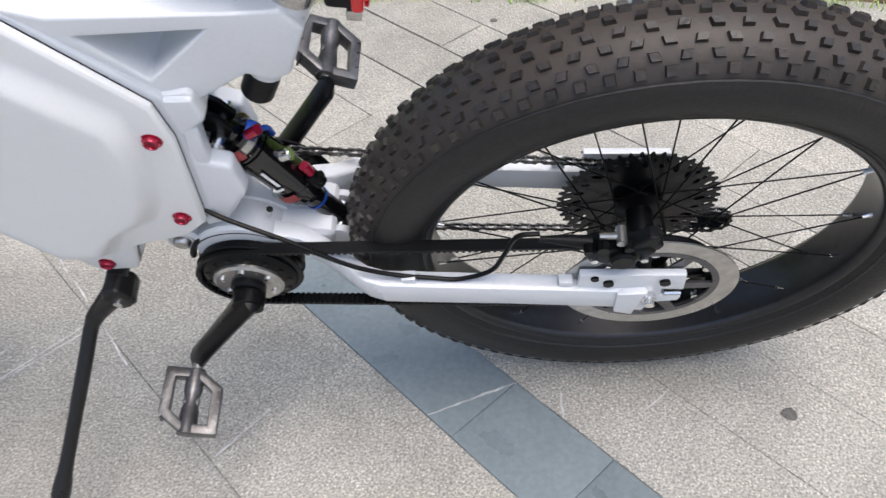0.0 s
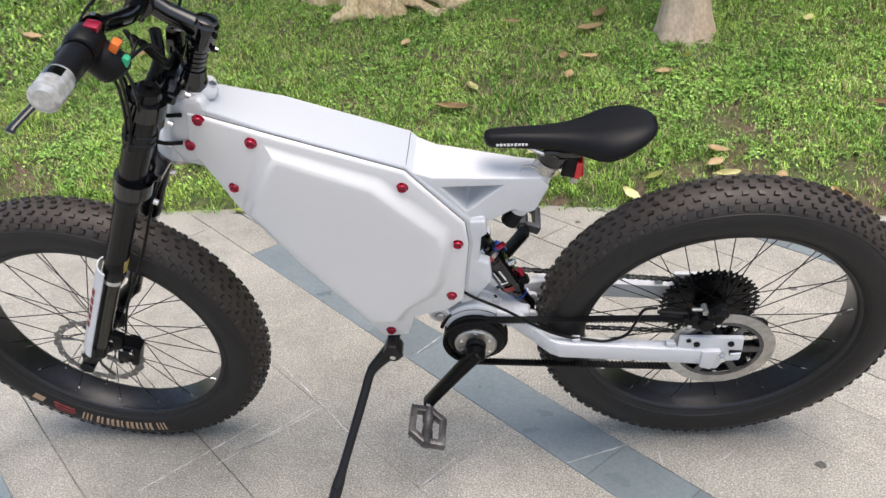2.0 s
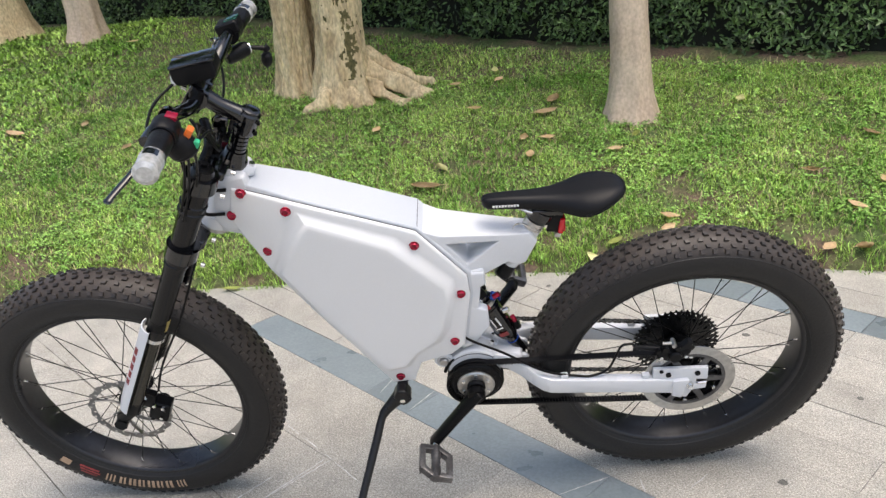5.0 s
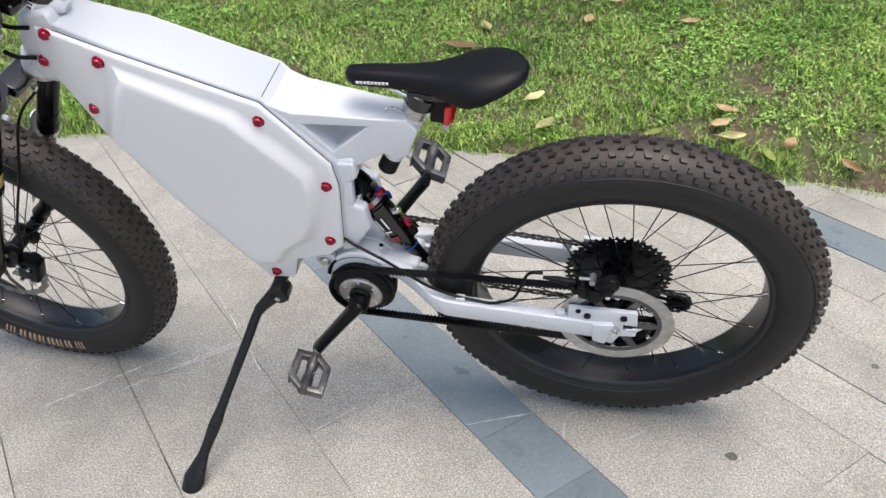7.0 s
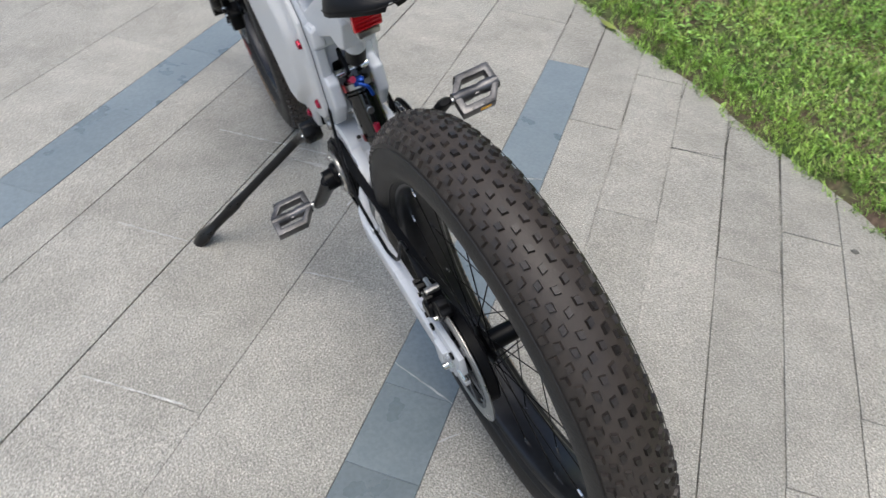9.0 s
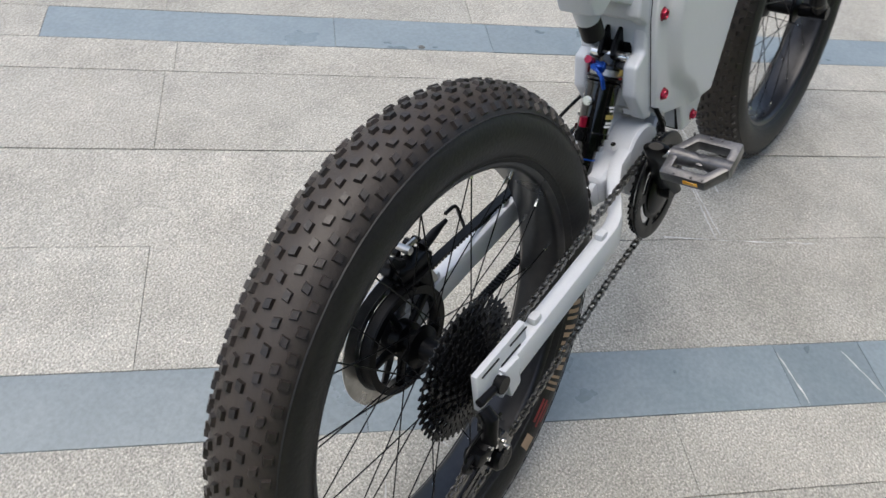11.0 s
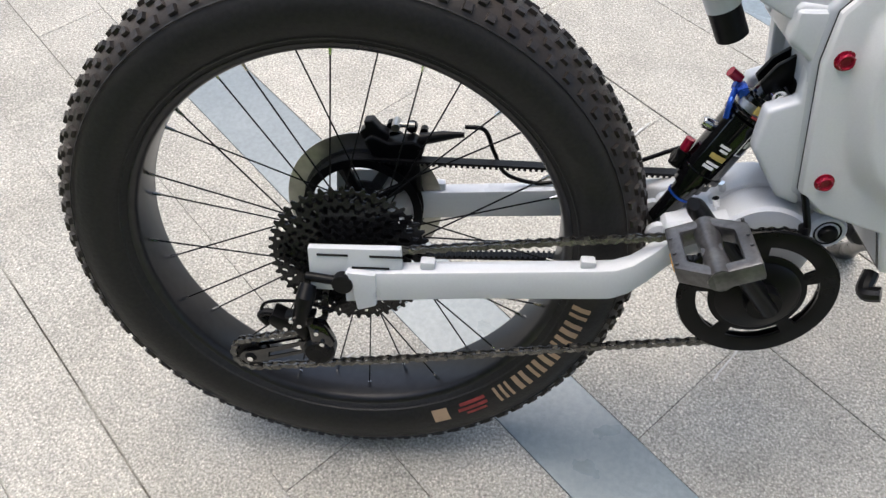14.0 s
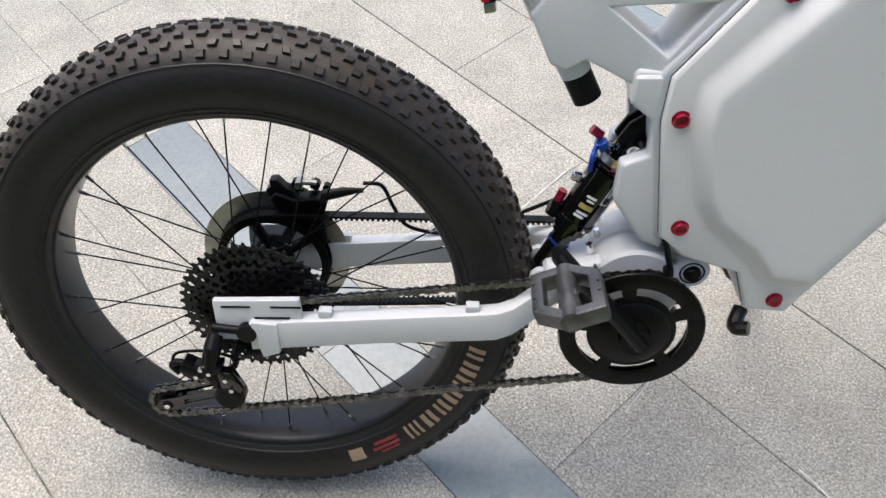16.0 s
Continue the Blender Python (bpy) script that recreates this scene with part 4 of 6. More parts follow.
# -- swing arm --
BEAM = ((0.0, -0.037, 0.009), (-0.02, -0.0345, 0.011), (-0.16, -0.0185, 0.0245), (-0.30, -0.0065, 0.0385), (-0.322, -0.004, 0.0415), (-0.342, 0.003, 0.0480), (-0.365, 0.014, 0.0580),
        (-0.390, 0.027, 0.0700), (-0.420, 0.042, 0.0840), (-0.450, 0.054, 0.0940))
arms = []
for s in (-1, 1):
    rings = []
    for x, low, high in BEAM:
        k = max(0.0, min(1.0, (-0.325 - x) / 0.10))
        y0, y1, b = 0.076 - 0.045 * k * k * (3 - 2 * k), 0.100 - 0.045 * k * k * (3 - 2 * k), 0.004
        rings.append([(x, s * y, z) for y, z in ((y0 + b, low), (y1 - b, low), (y1 - b * 0.3, low + b * 0.3), (y1, low + b), (y1, high - b), (y1 - b * 0.3, high - b * 0.3), (y1 - b, high), (y0 + b, high), (y0 + b * 0.3, high - b * 0.3), (y0, high - b), (y0, low + b), (y0 + b * 0.3, low + b * 0.3))])
    a = loft(rings)
    plate = prism([(0.049, 0.040), (-0.064, 0.046), (-0.066, 0.010), (-0.02, 0.004), (-0.02, -0.02), (0.012, -0.024), (0.049, -0.024)] if s > 0 else
                  [(0.046, 0.042), (-0.080, 0.047), (-0.082, 0.010), (-0.02, 0.004), (-0.02, -0.05), (0.004, -0.055), (0.016, -0.03), (0.046, -0.027), (0.048, -0.014), (0.022, -0.012), (0.022, 0.006), (0.048, 0.004)],
                  *sorted((s * 0.084, s * 0.094)), bevel=0.002)
    tri = prism([(-0.010, -0.046), (-0.034, -0.037), (-0.034, 0.012), (0.002, 0.014), (-0.004, -0.010)], *sorted((s * 0.078, s * 0.104)), bevel=0.003)
    moved(plate, Matrix.Translation((-0.004, 0, 0))), moved(tri, Matrix.Translation((-0.004, 0, 0)))
    arms.append(bp("swing_arm", join(a, plate, tri), WHITE, "white square-section swing arm"))
    for x in (-0.10, -0.29):
        part("cable_clip", box((x, s * 0.088, np.interp(x, (-0.31, 0), (0.037, 0.009)) + 0.006), (0.018, 0.014, 0.012), (0, 0, 0), 0.003), WHITE, arms[-1])
    for x, z in ((-0.045, 0.028), (0.022, 0.028)) if s < 0 else ():
        part("adjuster_bolt", rod((x - 0.004, s * 0.093, z), (x - 0.004, s * 0.098, z), 0.0065, 12), BLACK, arms[-1])
for x0, x1, z in ((-0.066, -0.026, 0.0345), (0.0, 0.038, 0.0325), (-0.05, -0.004, 0.016)):
    part("slot", box(((x0 + x1) / 2 - 0.004, 0.0946, z), (x1 - x0, 0.0012, 0.0025), (0, 2, 0)), PLASTIC, arms[1], "thin adjustment slot")
yoke = join(lathe([(0, -0.054), (0.058, -0.054), (0.062, -0.050), (0.062, 0.050), (0.058, 0.054), (0, 0.054)], (-0.497, 0, 0.050), 40),
            box((-0.434, 0, 0.052), (0.10, 0.080, 0.056), (0, 12, 0), 0.014, 3), box((-0.545, 0, 0.072), (0.05, 0.066, 0.040), (0, -18, 0), 0.010, 3),
            *[prism(arc(-0.380, 0.046, 0.016, -60, 190, 10) + [(-0.420, 0.05), (-0.415, 0.015), (-0.380, 0.018)], s * 0.026 - 0.005, s * 0.026 + 0.005, bevel=0.002) for s in (-1, 1)],
            lathe([(0.0625, -0.012), (0.066, -0.010), (0.066, 0.006), (0.0625, 0.008)], (-0.497, 0, 0.050), 40))
yoke = bp("swing_arm_yoke", yoke, WHITE, "white cast yoke round the bottom bracket")
for k, (x, z) in enumerate(((-0.455, 0.104), (-0.452, 0.099), (-0.44, 0.096))):
    part("bolt", rod((x, -0.030 + 0.03 * k, z), (x + 0.004, -0.030 + 0.03 * k, z + 0.010), 0.0045, 10), CHROME, yoke)
for s in (-1, 1):
    part("pivot_lug", lathe([(0, 0.030 * s), (0.020, 0.030 * s), (0.023, 0.034 * s), (0.023, 0.048 * s), (0.020, 0.051 * s), (0, 0.051 * s)], (-0.568, 0, 0.080), 28), WHITE, body)
    part("pivot_bolt", join(lathe([(0, s * 0.058), (0.0085, s * 0.058), (0.011, s * 0.055), (0.0115, s * 0.050), (0, s * 0.050)], (-0.568, 0, 0.080), 20),
                            lathe([(0.0125, s * 0.050), (0.0155, s * 0.052), (0.0175, s * 0.050)], (-0.568, 0, 0.080), 20)), STEEL if s < 0 else BLACK, body, "steel pivot bolt" if s < 0 else "black pivot cap")


# -- wheels --
def wheel(centre, m, lower, first):
    """Tyre with tread, rim, spokes and nipples; m turns the wheel into its place."""
    def put(bm):
        return moved(bm, m @ Matrix.Translation(centre))
    prof = [(0.280, -0.034)]
    for k in range(33):
        a = radians(-137 + 274 * k / 32)
        prof.append((0.3225 + 0.0540 * math.cos(a), 0.0565 * math.sin(a)))
    prof += [(0.280, 0.034)]
    skin = material(first + "_tyre_rubber", (0.0135, 0.013, 0.013), 0.48, var=0.2, scale=9, bump=0.15, bump_scale=200, second=(0.0145, 0.014, 0.014), spec=0.3)
    dusty(skin, centre, 0.338, 0.368, (0.049, 0.040, 0.034))
    ribs = []
    for s in (-1, 1):
        ribs += [lathe([(0.290, s * 0.0455), (0.2915, s * 0.0478), (0.293, s * 0.0482)], seg=72), lathe([(0.3480, s * 0.0512), (0.3490, s * 0.0522), (0.3500, s * 0.0506)], seg=72)]
    casing = lathe(prof, seg=96)
    tyre = bp(first + "_tyre", put(casing), skin, "fat black knobbly tyre with dusty brown tread", 60)
    for rib in ribs:
        part("sidewall_rib", put(rib), RUBBER, tyre)
    rows = ((50, 0.0122, 0.0110, 0.0), (36.5, 0.0112, 0.0094, 0.5), (22.5, 0.0124, 0.0086, 0.0), (7.8, 0.0120, 0.0090, 0.5))
    vs, fs = [], []
    N = 84
    for phi, la, lw, shift in rows:
        for s in (-1, 1):
            for k in range(N):
                th = 2 * math.pi * (k + shift + (0.25 if s > 0 else 0)) / N
                a = radians(phi) * s
                c = Vector((0.3225 + 0.0540 * math.cos(a), 0, 0.0565 * math.sin(a)))
                n, w = Vector((math.cos(a), 0, math.sin(a))), Vector((-math.sin(a), 0, math.cos(a)))
                skew = 0.22 * s * (1 if k % 2 else -1) if phi < 50 else 0
                i = len(vs)
                for h, f in ((-0.001, 1.0), (0.0044, 0.78)):
                    for u, v in ((-1, -1), (1, -1), (1, 1), (-1, 1)):
                        p = c + n * h + w * (v * lw / 2 * f)
                        t = u * la / 2 * f + skew * v * lw / 2
                        r, y, ang = p.x, p.z, th + t / 0.38
                        vs.append((r * math.cos(ang), y, r * math.sin(ang)))
                fs += [(i + 4, i + 5, i + 6, i + 7)] + [(i + j, i + (j + 1) % 4, i + 4 + (j + 1) % 4, i + 4 + j) for j in range(4)]
    me = raw("tread", vs, fs, TREAD)
    me.transform(m @ Matrix.Translation(centre))
    tagged(part("tread", me, None, tyre, "square rubber tread blocks, dusty brown"), kind="stuff")
    # sidewall print as plain shapes
    shapes = []
    s = lower["side"]
    for a0, a1, r0, r1, mi in lower["marks"]:
        n = max(2, int(abs(a1 - a0) / 1.5) + 1)
        grid = []
        for r in (r0, (r0 + r1) / 2, r1):
            y = 0.0565 * math.sqrt(max(0.0, 1 - ((r - 0.3225) / 0.0535) ** 2)) + 0.0007
            grid.append([(r * math.cos(radians(a)), s * y, r * math.sin(radians(a))) for a in np.linspace(a0, a1, n)])
        shapes.append(painted(loft(grid, closed=False, caps=False), mi))
    part("sidewall_print", put(join(*shapes)), [TAN, REDPRINT], tyre, "tan and red printed marks on the sidewall", 0)
    rim = bp(first + "_rim", put(lathe([(0.2838, -0.034), (0.2850, -0.0370), (0.2838, -0.0400), (0.2800, -0.0395), (0.2752, -0.0355), (0.2730, -0.030), (0.2722, 0.0), (0.2730, 0.030), (0.2752, 0.0355),
                                        (0.2800, 0.0395), (0.2838, 0.0400), (0.2850, 0.0370), (0.2838, 0.034), (0.2785, 0.028), (0.2785, -0.028)], seg=128, closed=True)), RIM, "wide satin black rim")
    kinds = {}
    for s in (-1, 1):
        for lead in (-1, 1):
            a, b = Vector((0.028 * math.cos(lead * 1.25), s * 0.034, 0.028 * math.sin(lead * 1.25))), Vector((0.2722, s * 0.016, 0))
            kinds[s, lead] = (finish("spoke", tube([a, b], 0.0011, 6), BLACK), finish("nipple", tube([b, b + (a - b).normalized() * 0.007, b + (a - b).normalized() * 0.012], [0.0028, 0.0023, 0.0019], 8), CHROME))
    for k in range(32):
        s, lead = (-1 if k % 2 else 1), (-1 if k % 4 < 2 else 1)
        at = m @ Matrix.Translation(centre) @ Matrix.Rotation(-2 * math.pi * k / 32 + 0.05, 4, "Y")
        part("spoke", kinds[s, lead][0], None, rim, at=at)
        part("nipple", kinds[s, lead][1], None, rim, at=at)
    return tyre, rim


def letters(a0, step, count, r0, r1):
    return [(a0 + step * k + e, a0 + step * k + e + w, r0, r1, 0) for k in range(count) for e, w in ((0, step * 0.26), (step * 0.46, step * (0.20 + 0.10 * (k % 2))))]


REAR_MARKS = {"side": 1, "marks": letters(191, 5.4, 6, 0.298, 0.322) + [(224.0 + 2 * k, 224.9 + 2 * k, 0.298, 0.322, 0) for k in range(3)]
              + [(232, 240, 0.300, 0.305, 1), (232, 241, 0.308, 0.313, 1), (233, 239, 0.316, 0.320, 1), (244, 248.5, 0.300, 0.320, 0)]}
FRONT_MARKS = {"side": -1, "marks": letters(246.5, 4.6, 6, 0.302, 0.326) + [(240.0 + 1.8 * k, 240.8 + 1.8 * k, 0.302, 0.326, 0) for k in range(3)] + [(275.5 + 1.8 * k, 276.3 + 1.8 * k, 0.302, 0.326, 0) for k in range(3)]
               + [(226, 236, 0.302, 0.307, 1), (227, 237, 0.310, 0.315, 1), (228, 236, 0.318, 0.323, 1), (217, 222, 0.304, 0.322, 0)]}
HUB = HUB + Vector((0.006, 0, 0.005))
HUB_W = HUB + Vector((0, -0.001, 0.002))
wheel(HUB_W, Matrix.Translation(HUB) @ pose(0, 0, 0, 0.4, 0, 1.2) @ Matrix.Translation(-HUB), REAR_MARKS, "rear")
wheel(FRONT, TURN, FRONT_MARKS, "front")

# -- rear hub, rotor, belt pulley, cassette --
HUB = HUB + Vector((-0.002, 0, 0.002))
hub = bp("rear_hub", join(lathe([(0, -0.088), (0.010, -0.088), (0.010, -0.078), (0.028, -0.074), (0.028, -0.056), (0.020, -0.052), (0.020, -0.040), (0.032, -0.037), (0.032, -0.031), (0.018, -0.026), (0.017, 0.026),
                                 (0.032, 0.031), (0.032, 0.037), (0.022, 0.042), (0.022, 0.090), (0, 0.090)], HUB, 32)), BLACK, "black rear hub")
part("axle_nut", join(rod(HUB + Vector((0, -0.084, 0)), HUB + Vector((0, -0.102, 0)), 0.0095, 6), rod(HUB + Vector((0, -0.090, 0)), HUB + Vector((0, -0.110, 0)), 0.006, 14), rod(HUB + Vector((0.02, -0.09, -0.004)), HUB + Vector((0.040, -0.09, -0.004)), 0.0042, 10)), CHROME, hub, "bright axle nut and adjuster")
part("axle_cap", join(rod(HUB + Vector((0, 0.084, 0.002)), HUB + Vector((0, 0.106, 0.002)), 0.0130, 20), rod(HUB + Vector((0.004, 0.098, 0.002)), HUB + Vector((0.046, 0.097, 0.006)), 0.006, 12)), PLASTIC, hub)


def rotor(centre, r0, r1, wave, y):
    """The ring of a brake disc, drilled and with a wavy rim if wave is set."""
    cx, cz = centre.x, centre.z
    n = 144
    outer = [(cx + (r1 + wave * math.sin(2 * math.pi * 18 * k / n)) * math.cos(2 * math.pi * k / n), cz + (r1 + wave * math.sin(2 * math.pi * 18 * k / n)) * math.sin(2 * math.pi * k / n)) for k in range(n)]
    holes = [arc(cx, cz, r0, 0, 352, 45)]
    if wave:
        for k in range(36):
            a, r = 2 * math.pi * k / 36, (r0 + r1) / 2 + (0.0035 if k % 2 else -0.0035)
            holes.append(arc(cx + r * math.cos(a), cz + r * math.sin(a), 0.0034, 0, 300, 6))
    return prism(outer, y - 0.001, y + 0.001, holes=holes)


def carrier(centre, r0, count, y):
    """The star that holds a disc's ring."""
    cx, cz = centre.x, centre.z
    holes = [arc(cx, cz, r0 - 0.006, 360 / count * k + 5, 360 / count * (k + 1) - 5, 8) + arc(cx, cz, 0.034, 360 / count * (k + 1) - 14, 360 / count * k + 14, 5) for k in range(count)]
    return prism(arc(cx, cz, r0 + 0.002, 0, 355, 72), y - 0.0016, y + 0.0016, holes=holes)


disc = part("brake_rotor", rotor(HUB, 0.084, 0.109, 0, -0.0815), STEEL, hub, "brushed steel brake disc")
part("rotor_carrier", carrier(HUB, 0.084, 6, -0.0815), PEDAL, hub, "dark grey disc carrier with six windows")
for k in range(6):
    a = math.radians(60 * k + 30)
    part("rotor_rivet", rod(HUB + Vector((0.076 * math.cos(a), -0.081, 0.076 * math.sin(a))), HUB + Vector((0.076 * math.cos(a), -0.075, 0.076 * math.sin(a))), 0.0055, 12), CHROME, hub)
PUL_B, PUL_F, BELT_Y = HUB + Vector((0, 0, 0)), Vector((-0.497, 0, 0.012)), -0.0655
part("belt_pulley", join(lathe([(0.071, BELT_Y - 0.010), (0.083, BELT_Y - 0.010), (0.083, BELT_Y - 0.0085), (0.078, BELT_Y - 0.008), (0.078, BELT_Y + 0.008), (0.083, BELT_Y + 0.0085), (0.083, BELT_Y + 0.010), (0.071, BELT_Y + 0.010)], PUL_B, 64, True),
                         *[moved(box((0.047, BELT_Y, 0), (0.056, 0.010, 0.011), (0, 0, 0), 0.003), Matrix.Translation(PUL_B) @ Matrix.Rotation(2 * math.pi * k / 5, 4, "Y")) for k in range(5)]), BLACK, hub, "black toothed belt pulley")


def gear(centre, r, y, teeth, thick=0.002, hollow=0.0):
    """A toothed plate with rows of lightening holes."""
    outer = []
    for k in range(teeth):
        for f, d in ((0.0, -0.0030), (0.20, -0.0030), (0.40, 0.0030), (0.60, 0.0030), (0.80, -0.0030)):
            a = 2 * math.pi * (k + f) / teeth
            outer.append((centre.x + (r + d) * math.cos(a), centre.z + (r + d) * math.sin(a)))
    inner = r - hollow if hollow else 0.012 if r < 0.05 else 0.020
    holes = [arc(centre.x, centre.z, inner, 0, 340, 24)]
    if r > 0.05 and not hollow:
        for row, (rr, size) in enumerate(((r - 0.011, 0.0042), (r - 0.023, 0.0052))):
            if rr - size > inner + 0.010:
                n = int(2 * math.pi * rr / (0.0165 + 0.004 * row))
                for k in range(n):
                    a = 2 * math.pi * (k + 0.5 * row) / n + r * 9
                    e = 0.8 + 0.4 * ((k * 7 + row * 3) % 5) / 4
                    holes.append([(centre.x + rr * math.cos(a) + size * e * (math.cos(t) * math.cos(a + 0.5) * 1.4 - math.sin(t) * math.sin(a + 0.5) * 0.7),
                                   centre.z + rr * math.sin(a) + size * e * (math.cos(t) * math.sin(a + 0.5) * 1.4 + math.sin(t) * math.cos(a + 0.5) * 0.7)) for t in (0, 1.05, 2.1, 3.14, 4.19, 5.24)])
    return prism(outer, y - thick / 2, y + thick / 2, holes=holes)


cassette = bp("cassette", lathe([(0, 0.042), (0.018, 0.042), (0.018, 0.086), (0.012, 0.089), (0, 0.089)], HUB, 24), BLACK, "large black multi-speed cassette")
for k, (r, t) in enumerate(((0.103, 48), (0.090, 42), (0.077, 36), (0.064, 32), (0.055, 27), (0.047, 23), (0.040, 20), (0.033, 16), (0.027, 13))):
    part("sprocket", gear(HUB, r, 0.045 + 0.0044 * k, t), SPROCKET, cassette, smooth=20)

# -- belt --
def loop_round(circles, step):
    """Points along a band round circles (x, z, r), all turned the same way, evenly spaced."""
    pts = []
    n = len(circles)
    for i in range(n):
        (x0, z0, r0), (x1, z1, r1), (xp, zp, rp) = circles[i], circles[(i + 1) % n], circles[i - 1]
        def tangent(xa, za, ra, xb, zb, rb):
            d, a = math.hypot(xb - xa, zb - za), math.atan2(zb - za, xb - xa)
            return a + math.acos((ra - rb) / d)
        a1 = tangent(x0, z0, r0, x1, z1, r1)
        a0 = tangent(xp, zp, rp, x0, z0, r0)
        while a1 > a0:
            a1 -= 2 * math.pi
        m = max(2, int((a0 - a1) * r0 / step))
        pts += [(x0 + r0 * math.cos(a0 + (a1 - a0) * k / m), z0 + r0 * math.sin(a0 + (a1 - a0) * k / m)) for k in range(m + 1)]
    return even(pts, step, True)


def even(pts, step, closed):
    p = [np.array(q, float) for q in pts] + ([np.array(pts[0], float)] if closed else [])
    seg = [np.linalg.norm(b - a) for a, b in zip(p, p[1:])]
    total = sum(seg)
    count = int(round(total / step))
    cum = np.concatenate([[0], np.cumsum(seg)])
    s = np.linspace(0, total, count, endpoint=False) if closed else np.linspace(0, total, count)
    return [tuple(float(np.interp(v, cum, [q[k] for q in p])) for k in range(len(p[0]))) for v in s]


band = loop_round([(PUL_F.x, PUL_F.z, 0.069), (PUL_B.x, PUL_B.z, 0.081)], 0.0075)
rings = []
teeth = []
for i, (x, z) in enumerate(band):
    d = Vector((band[(i + 1) % len(band)][0] - band[i - 1][0], 0, band[(i + 1) % len(band)][1] - band[i - 1][1])).normalized()
    n = Vector((-d.z, 0, d.x))
    c = Vector((x, BELT_Y, z))
    rings.append([c + n * 0.002 + Vector((0, 0.0075, 0)), c + n * 0.002 - Vector((0, 0.0075, 0)), c - n * 0.0015 - Vector((0, 0.0075, 0)), c - n * 0.0015 + Vector((0, 0.0075, 0))])
    teeth.append(moved(box((0, 0, 0), (0.0036, 0.0148, 0.0034)), Matrix.Translation(c - n * 0.0030) @ Matrix(((d.x, 0, n.x, 0), (d.y, 1, n.y, 0), (d.z, 0, n.z, 0), (0, 0, 0, 1)))))
rings.append(rings[0])
bp("drive_belt", join(loft(rings, caps=False), *teeth), PLASTIC, "black toothed drive belt")

# -- left motor pulley stack and right chainring on the crank axle --
PC = PUL_F + Vector((0, 0.008, 0.010))
stack = bp("drive_pulley", lathe([(0, -0.086), (0.050, -0.086), (0.056, -0.083), (0.060, -0.078), (0.060, -0.0755), (0.0665, -0.0750), (0.0675, -0.0735), (0.063, -0.0725), (0.063, -0.0585),
                                  (0.0675, -0.0575), (0.0675, -0.0555), (0.060, -0.0545), (0.060, -0.0505), (0.066, -0.0495), (0.066, -0.044), (0, -0.044)], PC, 64), BLACK, "black ribbed belt pulley on the crank axle")
part("hub_plate", lathe([(0.012, -0.0925), (0.041, -0.0925), (0.0445, -0.0895), (0.0445, -0.085), (0.012, -0.085)], PC, 48), STEEL, stack, "machined steel hub plate")
part("hub_boss", lathe([(0, -0.102), (0.019, -0.102), (0.022, -0.098), (0.022, -0.090), (0, -0.090)], PC, 32), BLACK, stack, "black boss")
for k in range(6):
    a = 2 * math.pi * k / 6 + 0.5
    p = PC + Vector((0.0335 * math.cos(a), -0.0915, 0.0335 * math.sin(a)))
    part("bolt", rod(p, p + Vector((0, -0.0035, 0)), 0.0040, 8), CHROME, stack)
for k in range(14):
    a = 2 * math.pi * k / 14
    p = PC + Vector((0.0515 * math.cos(a), -0.0855, 0.0515 * math.sin(a)))
    part("notch", rod(p, p + Vector((0, -0.0012, 0)), 0.0035, 8), PLASTIC, stack)
part("motor_cable", tube([(PUL_F.x + 0.073 * math.cos(a), -0.050, 0.024 + 0.076 * math.sin(a)) for a in np.linspace(0.5, 2.9, 16)], 0.0045, 8), BLACK, stack)

RING = CRANK + Vector((0.002, 0.010, -0.003))
slots = []
for k in range(5):
    a = 72 * k + 10
    slots.append(arc(RING.x, RING.z, 0.071, a + 6, a + 62, 10) + arc(RING.x, RING.z, 0.057, a + 62, a + 6, 10))
ringp = bp("chainring", join(moved(prism(arc(RING.x, RING.z, 0.0925, 0, 355, 90), 0.076, 0.080, holes=slots, bevel=0.0012), Matrix.Translation((0, RING.y, 0))),
                             lathe([(0.093, 0.076), (0.094, 0.0775), (0.094, 0.0785), (0.093, 0.080)], RING, 72), lathe([(0, 0.079), (0.046, 0.079), (0.050, 0.082), (0.046, 0.085), (0.02, 0.088), (0, 0.088)], RING, 48)), BLACK, "black slotted chainring and guard")
part("inner_ring", moved(gear(RING, 0.086, 0.066, 42, 0.003, 0.012), Matrix.Translation((0, RING.y, 0))), BLACK, ringp, smooth=20)


